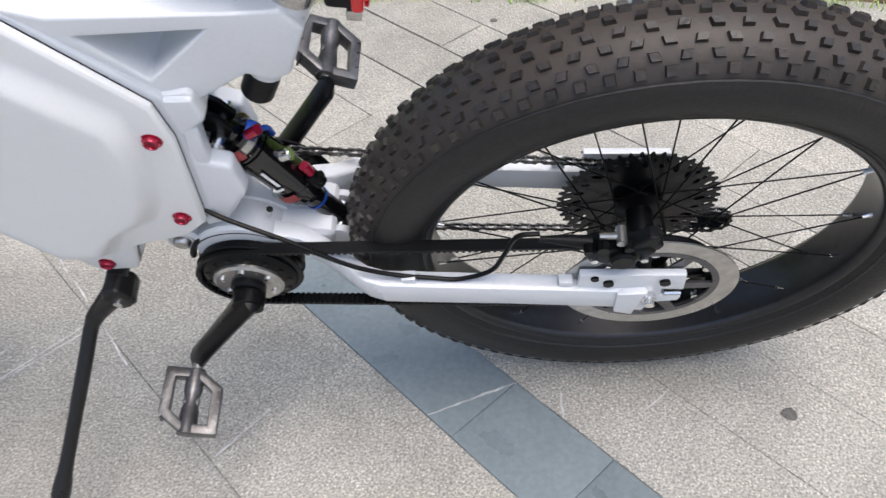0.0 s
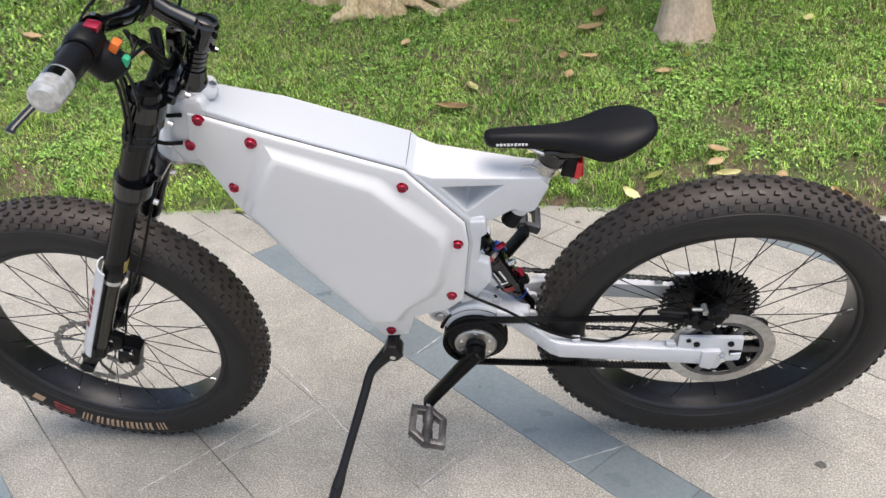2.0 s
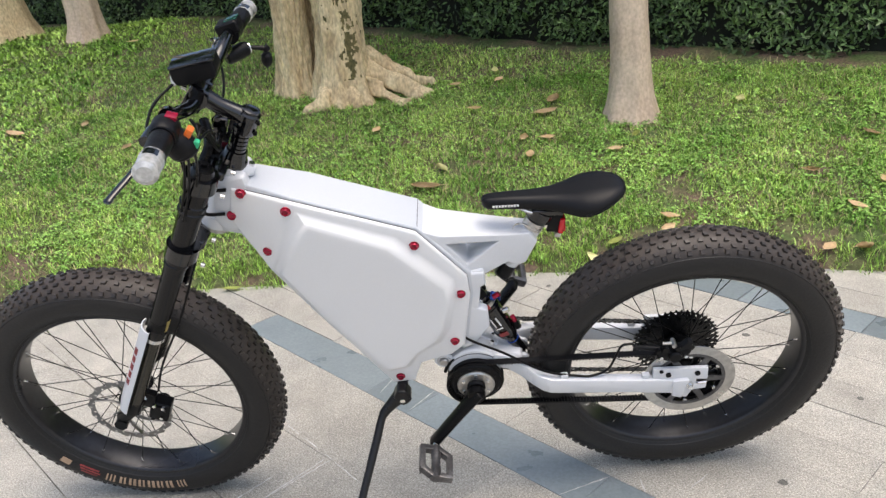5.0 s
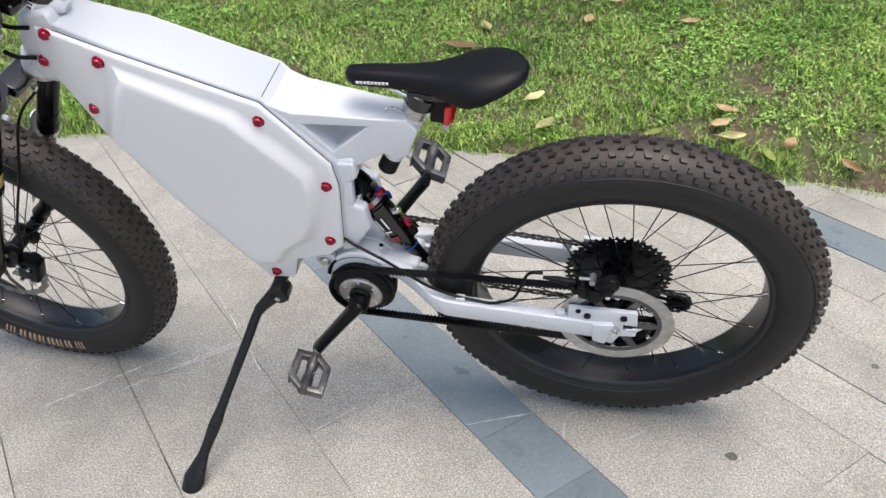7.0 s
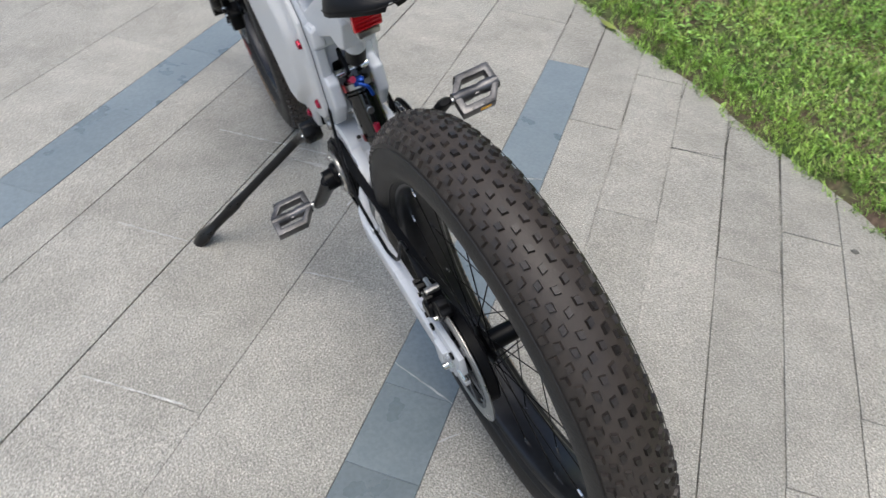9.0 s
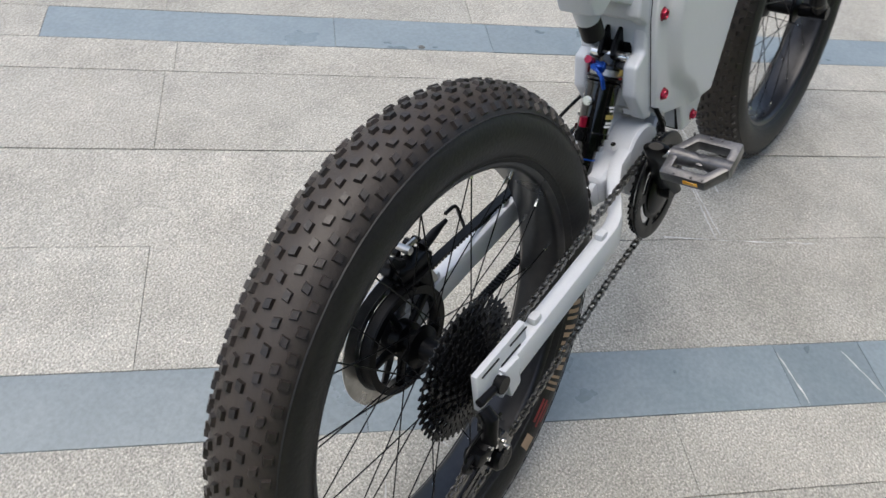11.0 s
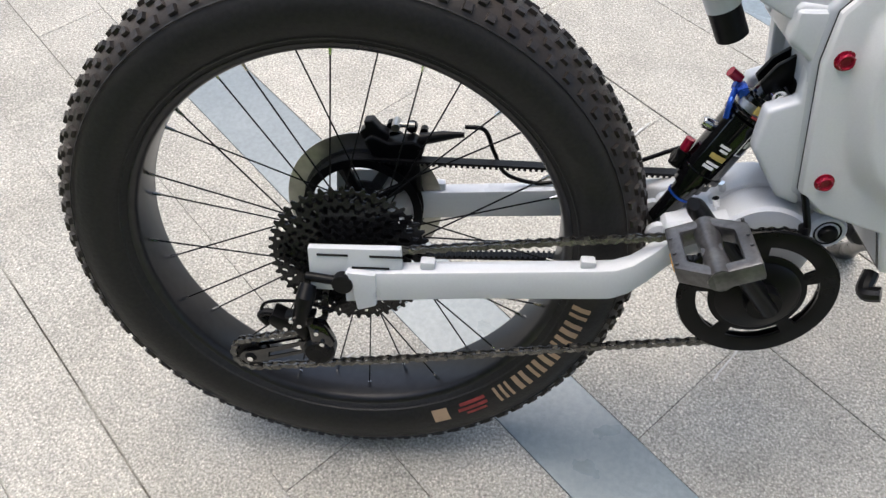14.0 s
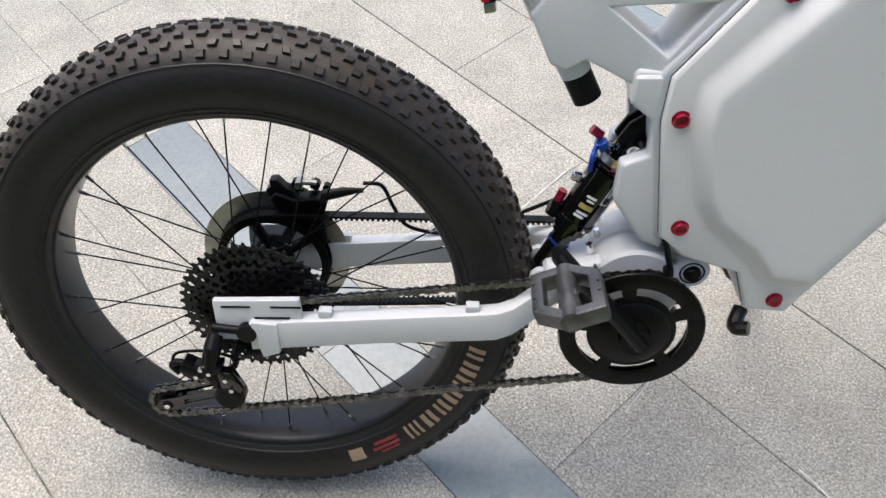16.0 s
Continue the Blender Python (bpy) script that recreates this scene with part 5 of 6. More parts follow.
# -- chain --
def chain():
    path = []
    ringpts = arc(RING.x, RING.z, 0.086, 250, 98, 26)
    path += [(x, 0.076, z) for x, z in ringpts]
    path += [(-0.26, 0.077, 0.062), (-0.09, 0.079, 0.038)]
    path += [(x, 0.0805, z) for x, z in arc(HUB.x, HUB.z, 0.029, 80, -25, 8)]
    path += [(0.032, 0.084, -0.077)]
    path += [(0.054, 0.090, -0.098), (0.096, 0.092, -0.108)]
    path += [(x, 0.093, z) for x, z in arc(0.134, -0.145, 0.026, 100, -95, 10)]
    path += [(-0.10, 0.084, -0.140), (-0.34, 0.073, -0.105)]
    pts = even(path, 0.0127, True)
    plates = []
    for i, p in enumerate(pts):
        a, b = Vector(p), Vector(pts[(i + 1) % len(pts)])
        d = (b - a).normalized()
        m = Matrix.Translation((a + b) / 2) @ Matrix.Rotation(-math.atan2(d.z, d.x), 4, "Y")
        w = 0.0040 if i % 2 else 0.0026
        for s in (-1, 1):
            plates.append(moved(prism([(-0.0095, 0), (-0.0082, 0.0036), (-0.005, 0.0042), (0, 0.0026), (0.005, 0.0042), (0.0082, 0.0036), (0.0095, 0), (0.0082, -0.0036), (0.005, -0.0042), (0, -0.0026), (-0.005, -0.0042), (-0.0082, -0.0036)],
                                      s * w - 0.0007, s * w + 0.0007), m))
        plates.append(rod(a + Vector((0, -0.0052, 0)), a + Vector((0, 0.0052, 0)), 0.0024, 6))
    return join(*plates)


bp("chain", chain(), CHAIN, "oily dark steel roller chain", 30)


# -- derailleur --
der = bp("derailleur", join(tube([(0.050, 0.100, -0.012), (0.052, 0.112, -0.022), (0.058, 0.114, -0.044), (0.060, 0.114, -0.058)], [0.010, 0.012, 0.011, 0.012], 14),
                            prism([(0.040, -0.046), (0.060, -0.050), (0.092, -0.052), (0.100, -0.064), (0.090, -0.074), (0.062, -0.070), (0.044, -0.060)], 0.102, 0.122, bevel=0.004),
                            box((0.084, 0.112, -0.058), (0.030, 0.026, 0.016), (0, -28, 0), 0.004)), BLACK, "black rear derailleur with a long cage")
part("link", prism([(0.030, -0.062), (0.052, -0.058), (0.048, -0.096), (0.026, -0.104), (0.018, -0.090)], 0.106, 0.121, bevel=0.004), GLOSS, der)
part("link", prism([(0.062, -0.066), (0.082, -0.074), (0.060, -0.104), (0.044, -0.100)], 0.096, 0.108, bevel=0.003), BLACK, der)
part("clutch", lathe([(0, 0.098), (0.019, 0.098), (0.021, 0.102), (0.021, 0.118), (0.017, 0.123), (0.008, 0.124), (0, 0.122)], (0.040, 0, -0.108), 24), BLACK, der)
part("cable_arm", tube(smooth_path([(0.090, 0.112, -0.054), (0.104, 0.113, -0.050), (0.112, 0.112, -0.058), (0.104, 0.112, -0.070)], 4), 0.005, 10), PLASTIC, der)
for x, y, z in ((0.060, 0.122, -0.060), (0.078, 0.122, -0.066), (0.040, 0.121, -0.072), (0.034, 0.121, -0.090), (0.070, 0.122, -0.053)):
    part("screw", rod((x, y - 0.001, z), (x, y + 0.004, z), 0.0032, 8), CHROME, der)
for y in (0.086, 0.101):
    part("cage", prism([(0.034, -0.106), (0.048, -0.098), (0.060, -0.108), (0.130, -0.132), (0.148, -0.136), (0.154, -0.146), (0.146, -0.156), (0.125, -0.153), (0.056, -0.126), (0.040, -0.120)], y - 0.001, y + 0.001,
                       holes=[[(0.070, -0.118), (0.115, -0.134), (0.114, -0.142), (0.068, -0.126)]]), GLOSS, der)
for x, z in ((0.050, -0.112), (0.138, -0.145)):
    c = Vector((x, 0, z))
    wheel_ = part("jockey_wheel", gear(c, 0.021, 0.0935, 11, 0.006), BLACK, der, smooth=25)
    part("jockey_hub", lathe([(0, 0.088), (0.010, 0.088), (0.010, 0.1005), (0.006, 0.104), (0, 0.104)], c, 16), BLACK, der)
    part("jockey_bolt", rod((x, 0.100, z), (x, 0.106, z), 0.0042, 8), CHROME, der)
part("gear_cable", tube(smooth_path([(0.100, 0.112, -0.062), (0.110, 0.112, -0.050), (0.100, 0.110, -0.036), (0.06, 0.108, -0.034), (0.02, 0.106, -0.048)]), 0.0022, 8), BLACK, der)

der.location.x -= 0.004

# -- rear brake caliper and hose --
cal = bp("brake_caliper", join(prism([(0.004, 0.098), (-0.006, 0.108), (-0.030, 0.098), (-0.062, 0.102), (-0.078, 0.094), (-0.072, 0.076), (-0.040, 0.066), (-0.006, 0.078)], -0.092, -0.064, bevel=0.005, seg=3),
                               prism([(-0.040, 0.080), (-0.070, 0.082), (-0.074, 0.030), (-0.060, 0.010), (-0.046, 0.030)], -0.076, -0.066, bevel=0.003)), BLACK, "black hydraulic brake caliper")
part("lever_arm", prism([(0.006, 0.098), (0.010, 0.108), (0.002, 0.114), (0.004, 0.124), (-0.008, 0.126), (-0.018, 0.114), (-0.030, 0.108), (-0.028, 0.096)], -0.090, -0.072, bevel=0.003, seg=3), PLASTIC, cal)
part("cable_pinch", join(rod((-0.034, -0.081, 0.118), (-0.062, -0.081, 0.118), 0.004, 10), rod((-0.038, -0.092, 0.118), (-0.038, -0.070, 0.118), 0.006, 10)), STEEL, cal, "steel cable pinch")
part("piston_cap", lathe([(0, -0.100), (0.013, -0.100), (0.016, -0.096), (0.016, -0.090), (0, -0.090)], (-0.034, 0, 0.086), 20), BLACK, cal)
for x, z, r in ((-0.030, 0.112, 0.0055), (-0.058, 0.110, 0.0075), (-0.074, 0.106, 0.0055), (-0.066, 0.086, 0.0045), (-0.010, 0.086, 0.0045), (-0.062, 0.040, 0.005)):
    part("bolt", rod((x, -0.074 if z < 0.1 else -0.086, z), (x, -0.097, z), r, 8), CHROME if r < 0.005 else BLACK, cal)
part("banjo", tube([(-0.070, -0.078, 0.100), (-0.086, -0.078, 0.103), (-0.100, -0.078, 0.1065), (-0.116, -0.078, 0.109), (-0.128, -0.078, 0.110)], [0.0085, 0.0075, 0.0068, 0.0045, 0.0035], 12), PLASTIC, cal)
cal.location.x -= 0.004
bp("brake_hose", tube(smooth_path([(-0.132, -0.078, 0.122), (-0.158, -0.079, 0.118), (-0.172, -0.082, 0.085), (-0.190, -0.086, 0.050), (-0.228, -0.089, 0.036), (-0.26, -0.089, 0.040), (-0.31, -0.089, 0.052), (-0.36, -0.088, 0.078), (-0.43, -0.075, 0.120), (-0.50, -0.058, 0.148), (-0.53, -0.045, 0.17)], 8), 0.0030, 8), BLACK, "thin black brake hose")
bp("motor_lead", tube(smooth_path([(-0.515, 0.052, 0.158), (-0.528, 0.066, 0.118), (-0.535, 0.070, 0.090), (-0.53, 0.064, 0.066)], 6), 0.0042, 8), BLACK, "short black motor lead")
bp("lead_plug", rod((-0.531, 0.068, 0.10), (-0.535, 0.070, 0.072), 0.0068, 12), PLASTIC)


# -- cranks and pedals --
def crank(side, end):
    a, b = CRANK + Vector((0, side * 0.100, 0)), Vector(end)
    d = (b - a).normalized()
    pts = [a - d * 0.016, a - d * 0.010, a + d * 0.02, a + d * 0.06, b - d * 0.03, b + d * 0.008, b + d * 0.017]
    arm = tube(pts, [0.012, 0.024, 0.0225, 0.0205, 0.0190, 0.0195, 0.011], 18, flat=0.55)
    ob = bp("crank_arm", join(arm, lathe([(0, -0.012), (0.020, -0.012), (0.021, 0.0), (0.020, 0.014), (0, 0.014)], a, 24)), BLACK, "black crank arm")
    part("crank_bolt", rod(a + Vector((0, side * 0.012, 0)), a + Vector((0, side * 0.018, 0)), 0.0075, 6), BLACK, ob)
    return ob


def pedal(centre, side, tilt):
    w, l, h = 0.040, 0.046, 0.0105
    hexa = [(-w, -l * 0.45), (-w, l), (w * 0.15, l), (w, l * 0.45), (w, -l), (-w * 0.15, -l)]
    if side > 0:
        hexa = [(-x, z) for x, z in hexa[::-1]]
    cage_ = prism(hexa, -h, h, holes=[[(x * 0.64, z * 0.70) for x, z in hexa]], bevel=0.003)
    moved(cage_, Matrix.Rotation(radians(-90 if side < 0 else 90), 4, "X"))
    bar = join(tube([(0, -l * 0.98, 0), (0, -l * 0.3, 0), (0, 0, 0), (0, l * 0.3, 0), (0, l * 0.98, 0)], [0.013, 0.0125, 0.0090, 0.0125, 0.013], 14), box((0, 0, 0), (0.022, 0.014, 0.012), (0, 0, 0), 0.004))
    studs = [rod((x * 0.9, y * 0.9, -h - 0.002), (x * 0.9, y * 0.9, h + 0.002), 0.002, 6) for x in (-w, w) for y in (-l * 0.6, 0, l * 0.4)]
    m = Matrix.Translation(centre) @ pose(0, 0, 0, 0, tilt, 0)
    ob = bp("pedal", moved(cage_, m), PEDAL, "dark gunmetal platform pedal")
    part("axle_sleeve", moved(bar, m), PEDAL, ob)
    for stud in studs:
        part("stud", moved(stud, m), PEDAL, ob)
    for x in (w * 0.99,) if side > 0 else ():
        part("reflector", moved(box((x, l * 0.0, 0), (0.003, 0.022, 0.008), (0, 0, 0), 0.001), m), AMBER, ob, "amber reflector")
    part("spindle", moved(rod((0, -side * (l + 0.022), 0), (0, -side * l * 0.9, 0), 0.0075, 12), m), STEEL, ob)
    return ob


crank(-1, (-0.607, -0.122, -0.121))
crank(1, (-0.393, 0.122, 0.144))
pedal((-0.607, -0.190, -0.121), -1, 16)
pedal((-0.393, 0.190, 0.144), 1, 24)

# -- kickstand --
stand = bp("kickstand", tube(smooth_path([(-0.676, -0.078, 0.006), (-0.704, -0.090, -0.016), (-0.7275, -0.107, -0.037), (-0.7444, -0.1506, -0.0716), (-0.7757, -0.2316, -0.1358), (-0.8058, -0.3095, -0.1976), (-0.8263, -0.3624, -0.2395)], 6),
                             [0.0195] * 2 + [0.018, 0.017, 0.016, 0.015, 0.0142, 0.0136, 0.013, 0.0125, 0.0122, 0.012] + [0.0100] * 10 + [0.0096] * 4 + [0.0098, 0.0104, 0.0126, 0.0130, 0.0128, 0.0116] + [0.0112] * 5, 16), STAND, "black side stand with a flattened foot")
part("foot", tube([(-0.8191, -0.3437, -0.2247), (-0.8275, -0.3655, -0.2420), (-0.8359, -0.3873, -0.2593), (-0.8444, -0.4092, -0.2766), (-0.8492, -0.4216, -0.2865)], [0.012, 0.018, 0.026, 0.021, 0.008], 18, flat=0.6), STAND, stand, "spoon-shaped foot")
part("bracket", join(box((-0.672, -0.048, 0.028), (0.026, 0.05, 0.014), (0, 4, 0), 0.005, 3), tube([(-0.674, -0.058, 0.006), (-0.674, -0.064, 0.006), (-0.674, -0.092, 0.004), (-0.674, -0.097, 0.004)], [0.017, 0.021, 0.021, 0.016], 24),
                     prism([(-0.684, 0.034), (-0.664, 0.034), (-0.653, 0.012), (-0.659, -0.005), (-0.673, -0.017), (-0.687, -0.007), (-0.695, 0.012)], -0.098, -0.064, bevel=0.006, seg=3)), STAND, stand)
part("pivot_bolt", rod((-0.674, -0.096, 0.0045), (-0.674, -0.1015, 0.0045), 0.0062, 16), CHROME, stand, "bright pivot bolt")
part("spring", tube(smooth_path([(-0.650, 0.03, 0.01), (-0.640, 0.05, -0.005), (-0.655, 0.06, 0.0)]), 0.010, 10), STAND, stand)

# -- fork --
def leg(side):
    wide = 0.103 if side < 0 else 0.092
    top = HEAD + STEER_UP * 0.052 + STEER_FWD * 0.032 + Vector((0, side * wide, 0))
    q0 = 0.030
    def q(t):
        return top - STEER_UP * t + STEER_FWD * (0.006 + 0.022 * t)
    upper = tube([q(q0 - 0.012), q(q0), q(q0 + 0.004), q(0.10), q(0.102), q(0.107), q(0.109), q(0.117), q(0.119), q(0.124), q(0.126), q(0.26), q(0.262), q(0.270), q(0.272), q(0.462), q(0.466), q(0.486), q(0.490)],
                 [0.020, 0.0245, 0.0252, 0.0250, 0.0275, 0.0275, 0.0252, 0.0252, 0.0275, 0.0275, 0.0245, 0.0232, 0.0248, 0.0248, 0.0226, 0.0205, 0.0222, 0.0222, 0.0185], 28)
    ob = bp("fork_leg", steered(upper), FORK, "gloss black upside-down fork leg")
    axle = FRONT + Vector((0.004, side * (wide - 0.003), 0.004))
    part("stanchion", steered(tube([q(0.48), q(0.765)], [0.0165, 0.0165], 24)), STANCHION, ob, "dark bronze stanchion")
    part("wiper", steered(tube([q(0.488), q(0.492), q(0.498), q(0.502)], [0.0212, 0.0218, 0.0218, 0.0175], 24)), CHROME, ob, "bright seal ring")
    part("dropout", steered(join(tube([q(0.72), q(0.755), axle + Vector((0.006, 0, 0.014)), axle], [0.0165, 0.0175, 0.0175, 0.0150], 16), rod(axle - Vector((0, 0.019, 0)), axle + Vector((0, 0.019, 0)), 0.0155, 20))), BLACK, ob)
    part("cap", steered(join(tube([q(q0 - 0.012), q(q0 - 0.017)], [0.0185, 0.015], 20), rod(q(q0 - 0.017), q(q0 - 0.023), 0.007, 12))), BLACK, ob)
    guard = []
    for t in np.linspace(0.462, 0.752, 9):
        c, w = q(t) + STEER_FWD * 0.006, 0.029 if t < 0.72 else 0.026
        guard.append([c + w * (math.cos(a) * STEER_FWD + math.sin(a) * Vector((0, side, 0))) for a in np.linspace(-0.55, 1.42, 9)] +
                     [c + (w - 0.003) * (math.cos(a) * STEER_FWD + math.sin(a) * Vector((0, side, 0))) for a in np.linspace(1.42, -0.55, 9)])
    part("guard", steered(loft(guard)), WHITE, ob, "white plastic stanchion guard with faded red print")
    marks = []
    for t, l in ((0.535, 0.022), (0.562, 0.020), (0.588, 0.020), (0.614, 0.020), (0.64, 0.018)):
        rows_ = [[q(t + e) + STEER_FWD * 0.006 + 0.0294 * (math.cos(a) * STEER_FWD + math.sin(a) * Vector((0, side, 0))) for a in np.linspace(0.52, 0.95, 4)] for e in (-l / 2, l / 2)]
        marks.append(loft(rows_, closed=False, caps=False))
    for mark in marks:
        part("print", steered(mark), REDPRINT, ob, "faded red mark")
    part("sticker", steered(tube([q(0.435), q(0.462)], [0.0215, 0.0211], 20)), BLACK, ob)
    if side < 0:
        rows_ = [[q(t) + 0.0221 * (math.cos(a) * -STEER_FWD + math.sin(a) * Vector((0, -1, 0))) for a in np.linspace(-0.2, 0.6 - 3 * (t - 0.44), 5)] for t in (0.425, 0.445, 0.462)]
        part("yellow_mark", steered(loft(rows_, closed=False, caps=False)), YELLOW, ob)
    return ob


leg(-1), leg(1)
for t, name in ((0.004, "upper_crown"), (-0.175, "lower_crown")):
    c = HEAD + STEER_UP * t + STEER_FWD * 0.024
    rot = Matrix.Translation(c) @ Matrix.Rotation(math.atan2(STEER_UP.x, STEER_UP.z), 4, "Y")
    crown_ = join(moved(box((0, -0.006, 0), (0.046, 0.140, 0.020), (0, 0, 0), 0.007, 3), rot), *[rod(HEAD + STEER_UP * (t - 0.016) + STEER_FWD * 0.039 + Vector((0, y, 0)), HEAD + STEER_UP * (t + 0.016) + STEER_FWD * 0.039 + Vector((0, y, 0)), 0.0335, 28) for y in (-0.103, 0.092)])
    ob = bp(name, steered(crown_), GLOSS, "black forged fork crown")
    for y in (-0.045, 0.030, -0.128, 0.105):
        p = c - STEER_FWD * 0.03 + Vector((0, y, 0))
        part("bolt", steered(rod(p, p - STEER_FWD * 0.008, 0.0052, 10)), CHROME, ob)
bp("lockout_knob", steered(rod(HEAD + STEER_UP * 0.036 + STEER_FWD * 0.032 + Vector((0, 0.092, 0)), HEAD + STEER_UP * 0.058 + STEER_FWD * 0.032 + Vector((0, 0.092, 0)), 0.0125, 20)), RED, "red fork knob")

# -- front hub, rotor and caliper --
fh = bp("front_hub", steered(lathe([(0, -0.098), (0.010, -0.098), (0.012, -0.060), (0.022, -0.055), (0.022, -0.045), (0.032, -0.038), (0.032, -0.031), (0.017, -0.026), (0.017, 0.026), (0.032, 0.031), (0.032, 0.038), (0.016, 0.045), (0.012, 0.098), (0, 0.098)], FRONT, 32)), BLACK)
FDISC = FRONT + Vector((0.006, 0, -0.004))
part("brake_rotor", steered(rotor(FDISC, 0.086, 0.101, 0.0022, -0.064)), DISC, fh, "thin wavy steel front brake disc")
for k in range(6):
    a = 2 * math.pi * k / 6
    part("rotor_arm", steered(tube([FDISC + Vector((r * math.cos(a + t), -0.064, r * math.sin(a + t))) for r, t in ((0.022, 0), (0.05, 0.25), (0.087, 0.55))], [0.006, 0.004, 0.005], 6, flat=0.3)), DISC, fh)
c = FRONT + Vector((0.094, -0.074, 0.014))
fc = bp("front_caliper", steered(join(box(c, (0.048, 0.036, 0.062), (0, 24, 0), 0.008, 3), box(c + Vector((-0.012, -0.010, 0.045)), (0.03, 0.022, 0.045), (0, 27, 0), 0.006), rod(c + Vector((0.004, -0.024, 0.012)), c + Vector((0.004, 0.024, 0.012)), 0.014, 18))), BLACK, "black front brake caliper")
for dx, dz in ((-0.014, 0.06), (-0.022, -0.02), (0.016, 0.018), (0.002, -0.014), (-0.002, 0.03)):
    p = c + Vector((dx, -0.018, dz))
    part("bolt", steered(rod(p, p + Vector((0, -0.007, 0)), 0.0045, 8)), CHROME, fc)

# -- steerer, stem, handlebar --
st = HEAD + STEER_UP * 0.030
SPACER = finish("spacer", tube([STEER_UP * 0, STEER_UP * 0.001, STEER_UP * 0.008, STEER_UP * 0.009], [0.0165, 0.0185, 0.0185, 0.0165], 24), GLOSS)
for k in range(6):
    part("steerer_spacer", SPACER, None, bike, "gloss black ribbed spacer", at=UP @ Matrix.Translation(st + STEER_UP * 0.0095 * k))
sr, sf = Vector((-0.890, 0, 0.724)), Vector((-0.966, 0, 0.790))
stem = bp("stem", join(tube([sr + STEER_UP * 0.006, sr.lerp(sf, 0.25) + STEER_UP * 0.005, sr.lerp(sf, 0.6), sf], [0.020, 0.0172, 0.0165, 0.0175], 24), tube([sr - STEER_UP * 0.024, sr - STEER_UP * 0.020, sr + STEER_UP * 0.020, sr + STEER_UP * 0.024], [0.019, 0.0215, 0.0215, 0.018], 28)), GLOSS, "gloss black handlebar stem")
part("top_cap", tube([sr + STEER_UP * 0.024, sr + STEER_UP * 0.029, sr + STEER_UP * 0.031], [0.0175, 0.0175, 0.012], 24), GLOSS, stem)
part("face_plate", join(rod(sf - Vector((0, 0.026, 0)), sf + Vector((0, 0.026, 0)), 0.0205, 28), *[box(sf + Vector((-0.004, y, 0.0)), (0.036, 0.012, 0.050), (0, 40, 0), 0.004) for y in (-0.018, 0.018)]), GLOSS, stem)
for y in (-0.018, 0.018):
    for d in (1, -1):
        p = sf + Vector((-0.014, y, 0.022)) if d > 0 else sf + Vector((-0.018, y, -0.018))
        part("bolt", rod(p, p + Vector((-0.008, 0, 0.005)), 0.0042, 8), CHROME, stem)
for z in (-0.012, 0.012):
    p = sr + STEER_UP * z - STEER_FWD * 0.020
    part("bolt", rod(p - Vector((0, 0.016, 0)), p - Vector((0, 0.010, 0)), 0.0040, 8), BLACK, stem)
bar_pts = [(-0.947, -0.352, 0.842), (-0.953, -0.300, 0.837), (-0.961, -0.235, 0.830), (-0.970, -0.185, 0.826), (-0.982, -0.135, 0.816), (-0.981, -0.085, 0.798), (-0.970, -0.050, 0.790), (-0.966, 0, 0.790),
           (-0.961, 0.050, 0.793), (-0.952, 0.085, 0.806), (-0.942, 0.125, 0.822), (-0.939, 0.175, 0.828), (-0.940, 0.235, 0.823), (-0.938, 0.300, 0.817), (-0.936, 0.345, 0.813)]
bar = bp("handlebar", tube(smooth_path(bar_pts, 6), 0.0128, 18), GLOSS, "gloss black riser handlebar")
for s, a, b in ((-1, Vector((-0.960, -0.238, 0.8305)), Vector((-0.9505, -0.325, 0.8395))), (1, Vector((-0.940, 0.240, 0.8225)), Vector((-0.937, 0.325, 0.815)))):
    g = part("grip", tube([a, a.lerp(b, 0.05), a.lerp(b, 0.5), b], [0.0185, 0.0200, 0.0190, 0.0190], 26), PLASTIC, bar, "dark grey rubber grip")
    part("grip_ring", tube([a.lerp(b, -0.08), a.lerp(b, -0.02)], 0.0210, 24), PLASTIC, bar)
    e = b + (b - a).normalized() * 0.034
    part("grip_end", tube([b.lerp(a, 0.22), b.lerp(a, 0.2), b, b + (b - a).normalized() * 0.002, e, e + (b - a).normalized() * 0.005], [0.0192, 0.0203, 0.0203, 0.0197, 0.0200, 0.013], 28), LENS, bar, "clear silvery grip end")
    w1, w2 = b.lerp(a, 0.19), b + (b - a).normalized() * 0.003
    rows_ = [[p + 0.0206 * (math.cos(t) * Vector((1, 0, 0)) + math.sin(t) * Vector((0, 0, 1))) for t in np.linspace(0.7, 1.9, 7)] for p in (w1, w2)]
    part("grip_label", loft(rows_, closed=False, caps=False), GLOSS, bar, "small dark window in the clear end")
# left switch block with buttons, right throttle with a small display
sw = bp("switch_block", join(tube([(-0.968, -0.182, 0.827), (-0.966, -0.190, 0.8275), (-0.962, -0.224, 0.830), (-0.961, -0.230, 0.830)], [0.020, 0.0245, 0.0245, 0.021], 26),
                             tube(smooth_path([(-0.966, -0.198, 0.822), (-0.956, -0.197, 0.803), (-0.945, -0.196, 0.785), (-0.940, -0.196, 0.772)], 4), [0.024] * 4 + [0.0265] * 5 + [0.024] * 2 + [0.020, 0.012], 20)), PLASTIC, "black handlebar switch block")
part("red_button", box((-0.951, -0.192, 0.8465), (0.020, 0.020, 0.010), (0, 18, 0), 0.003), RED, sw)
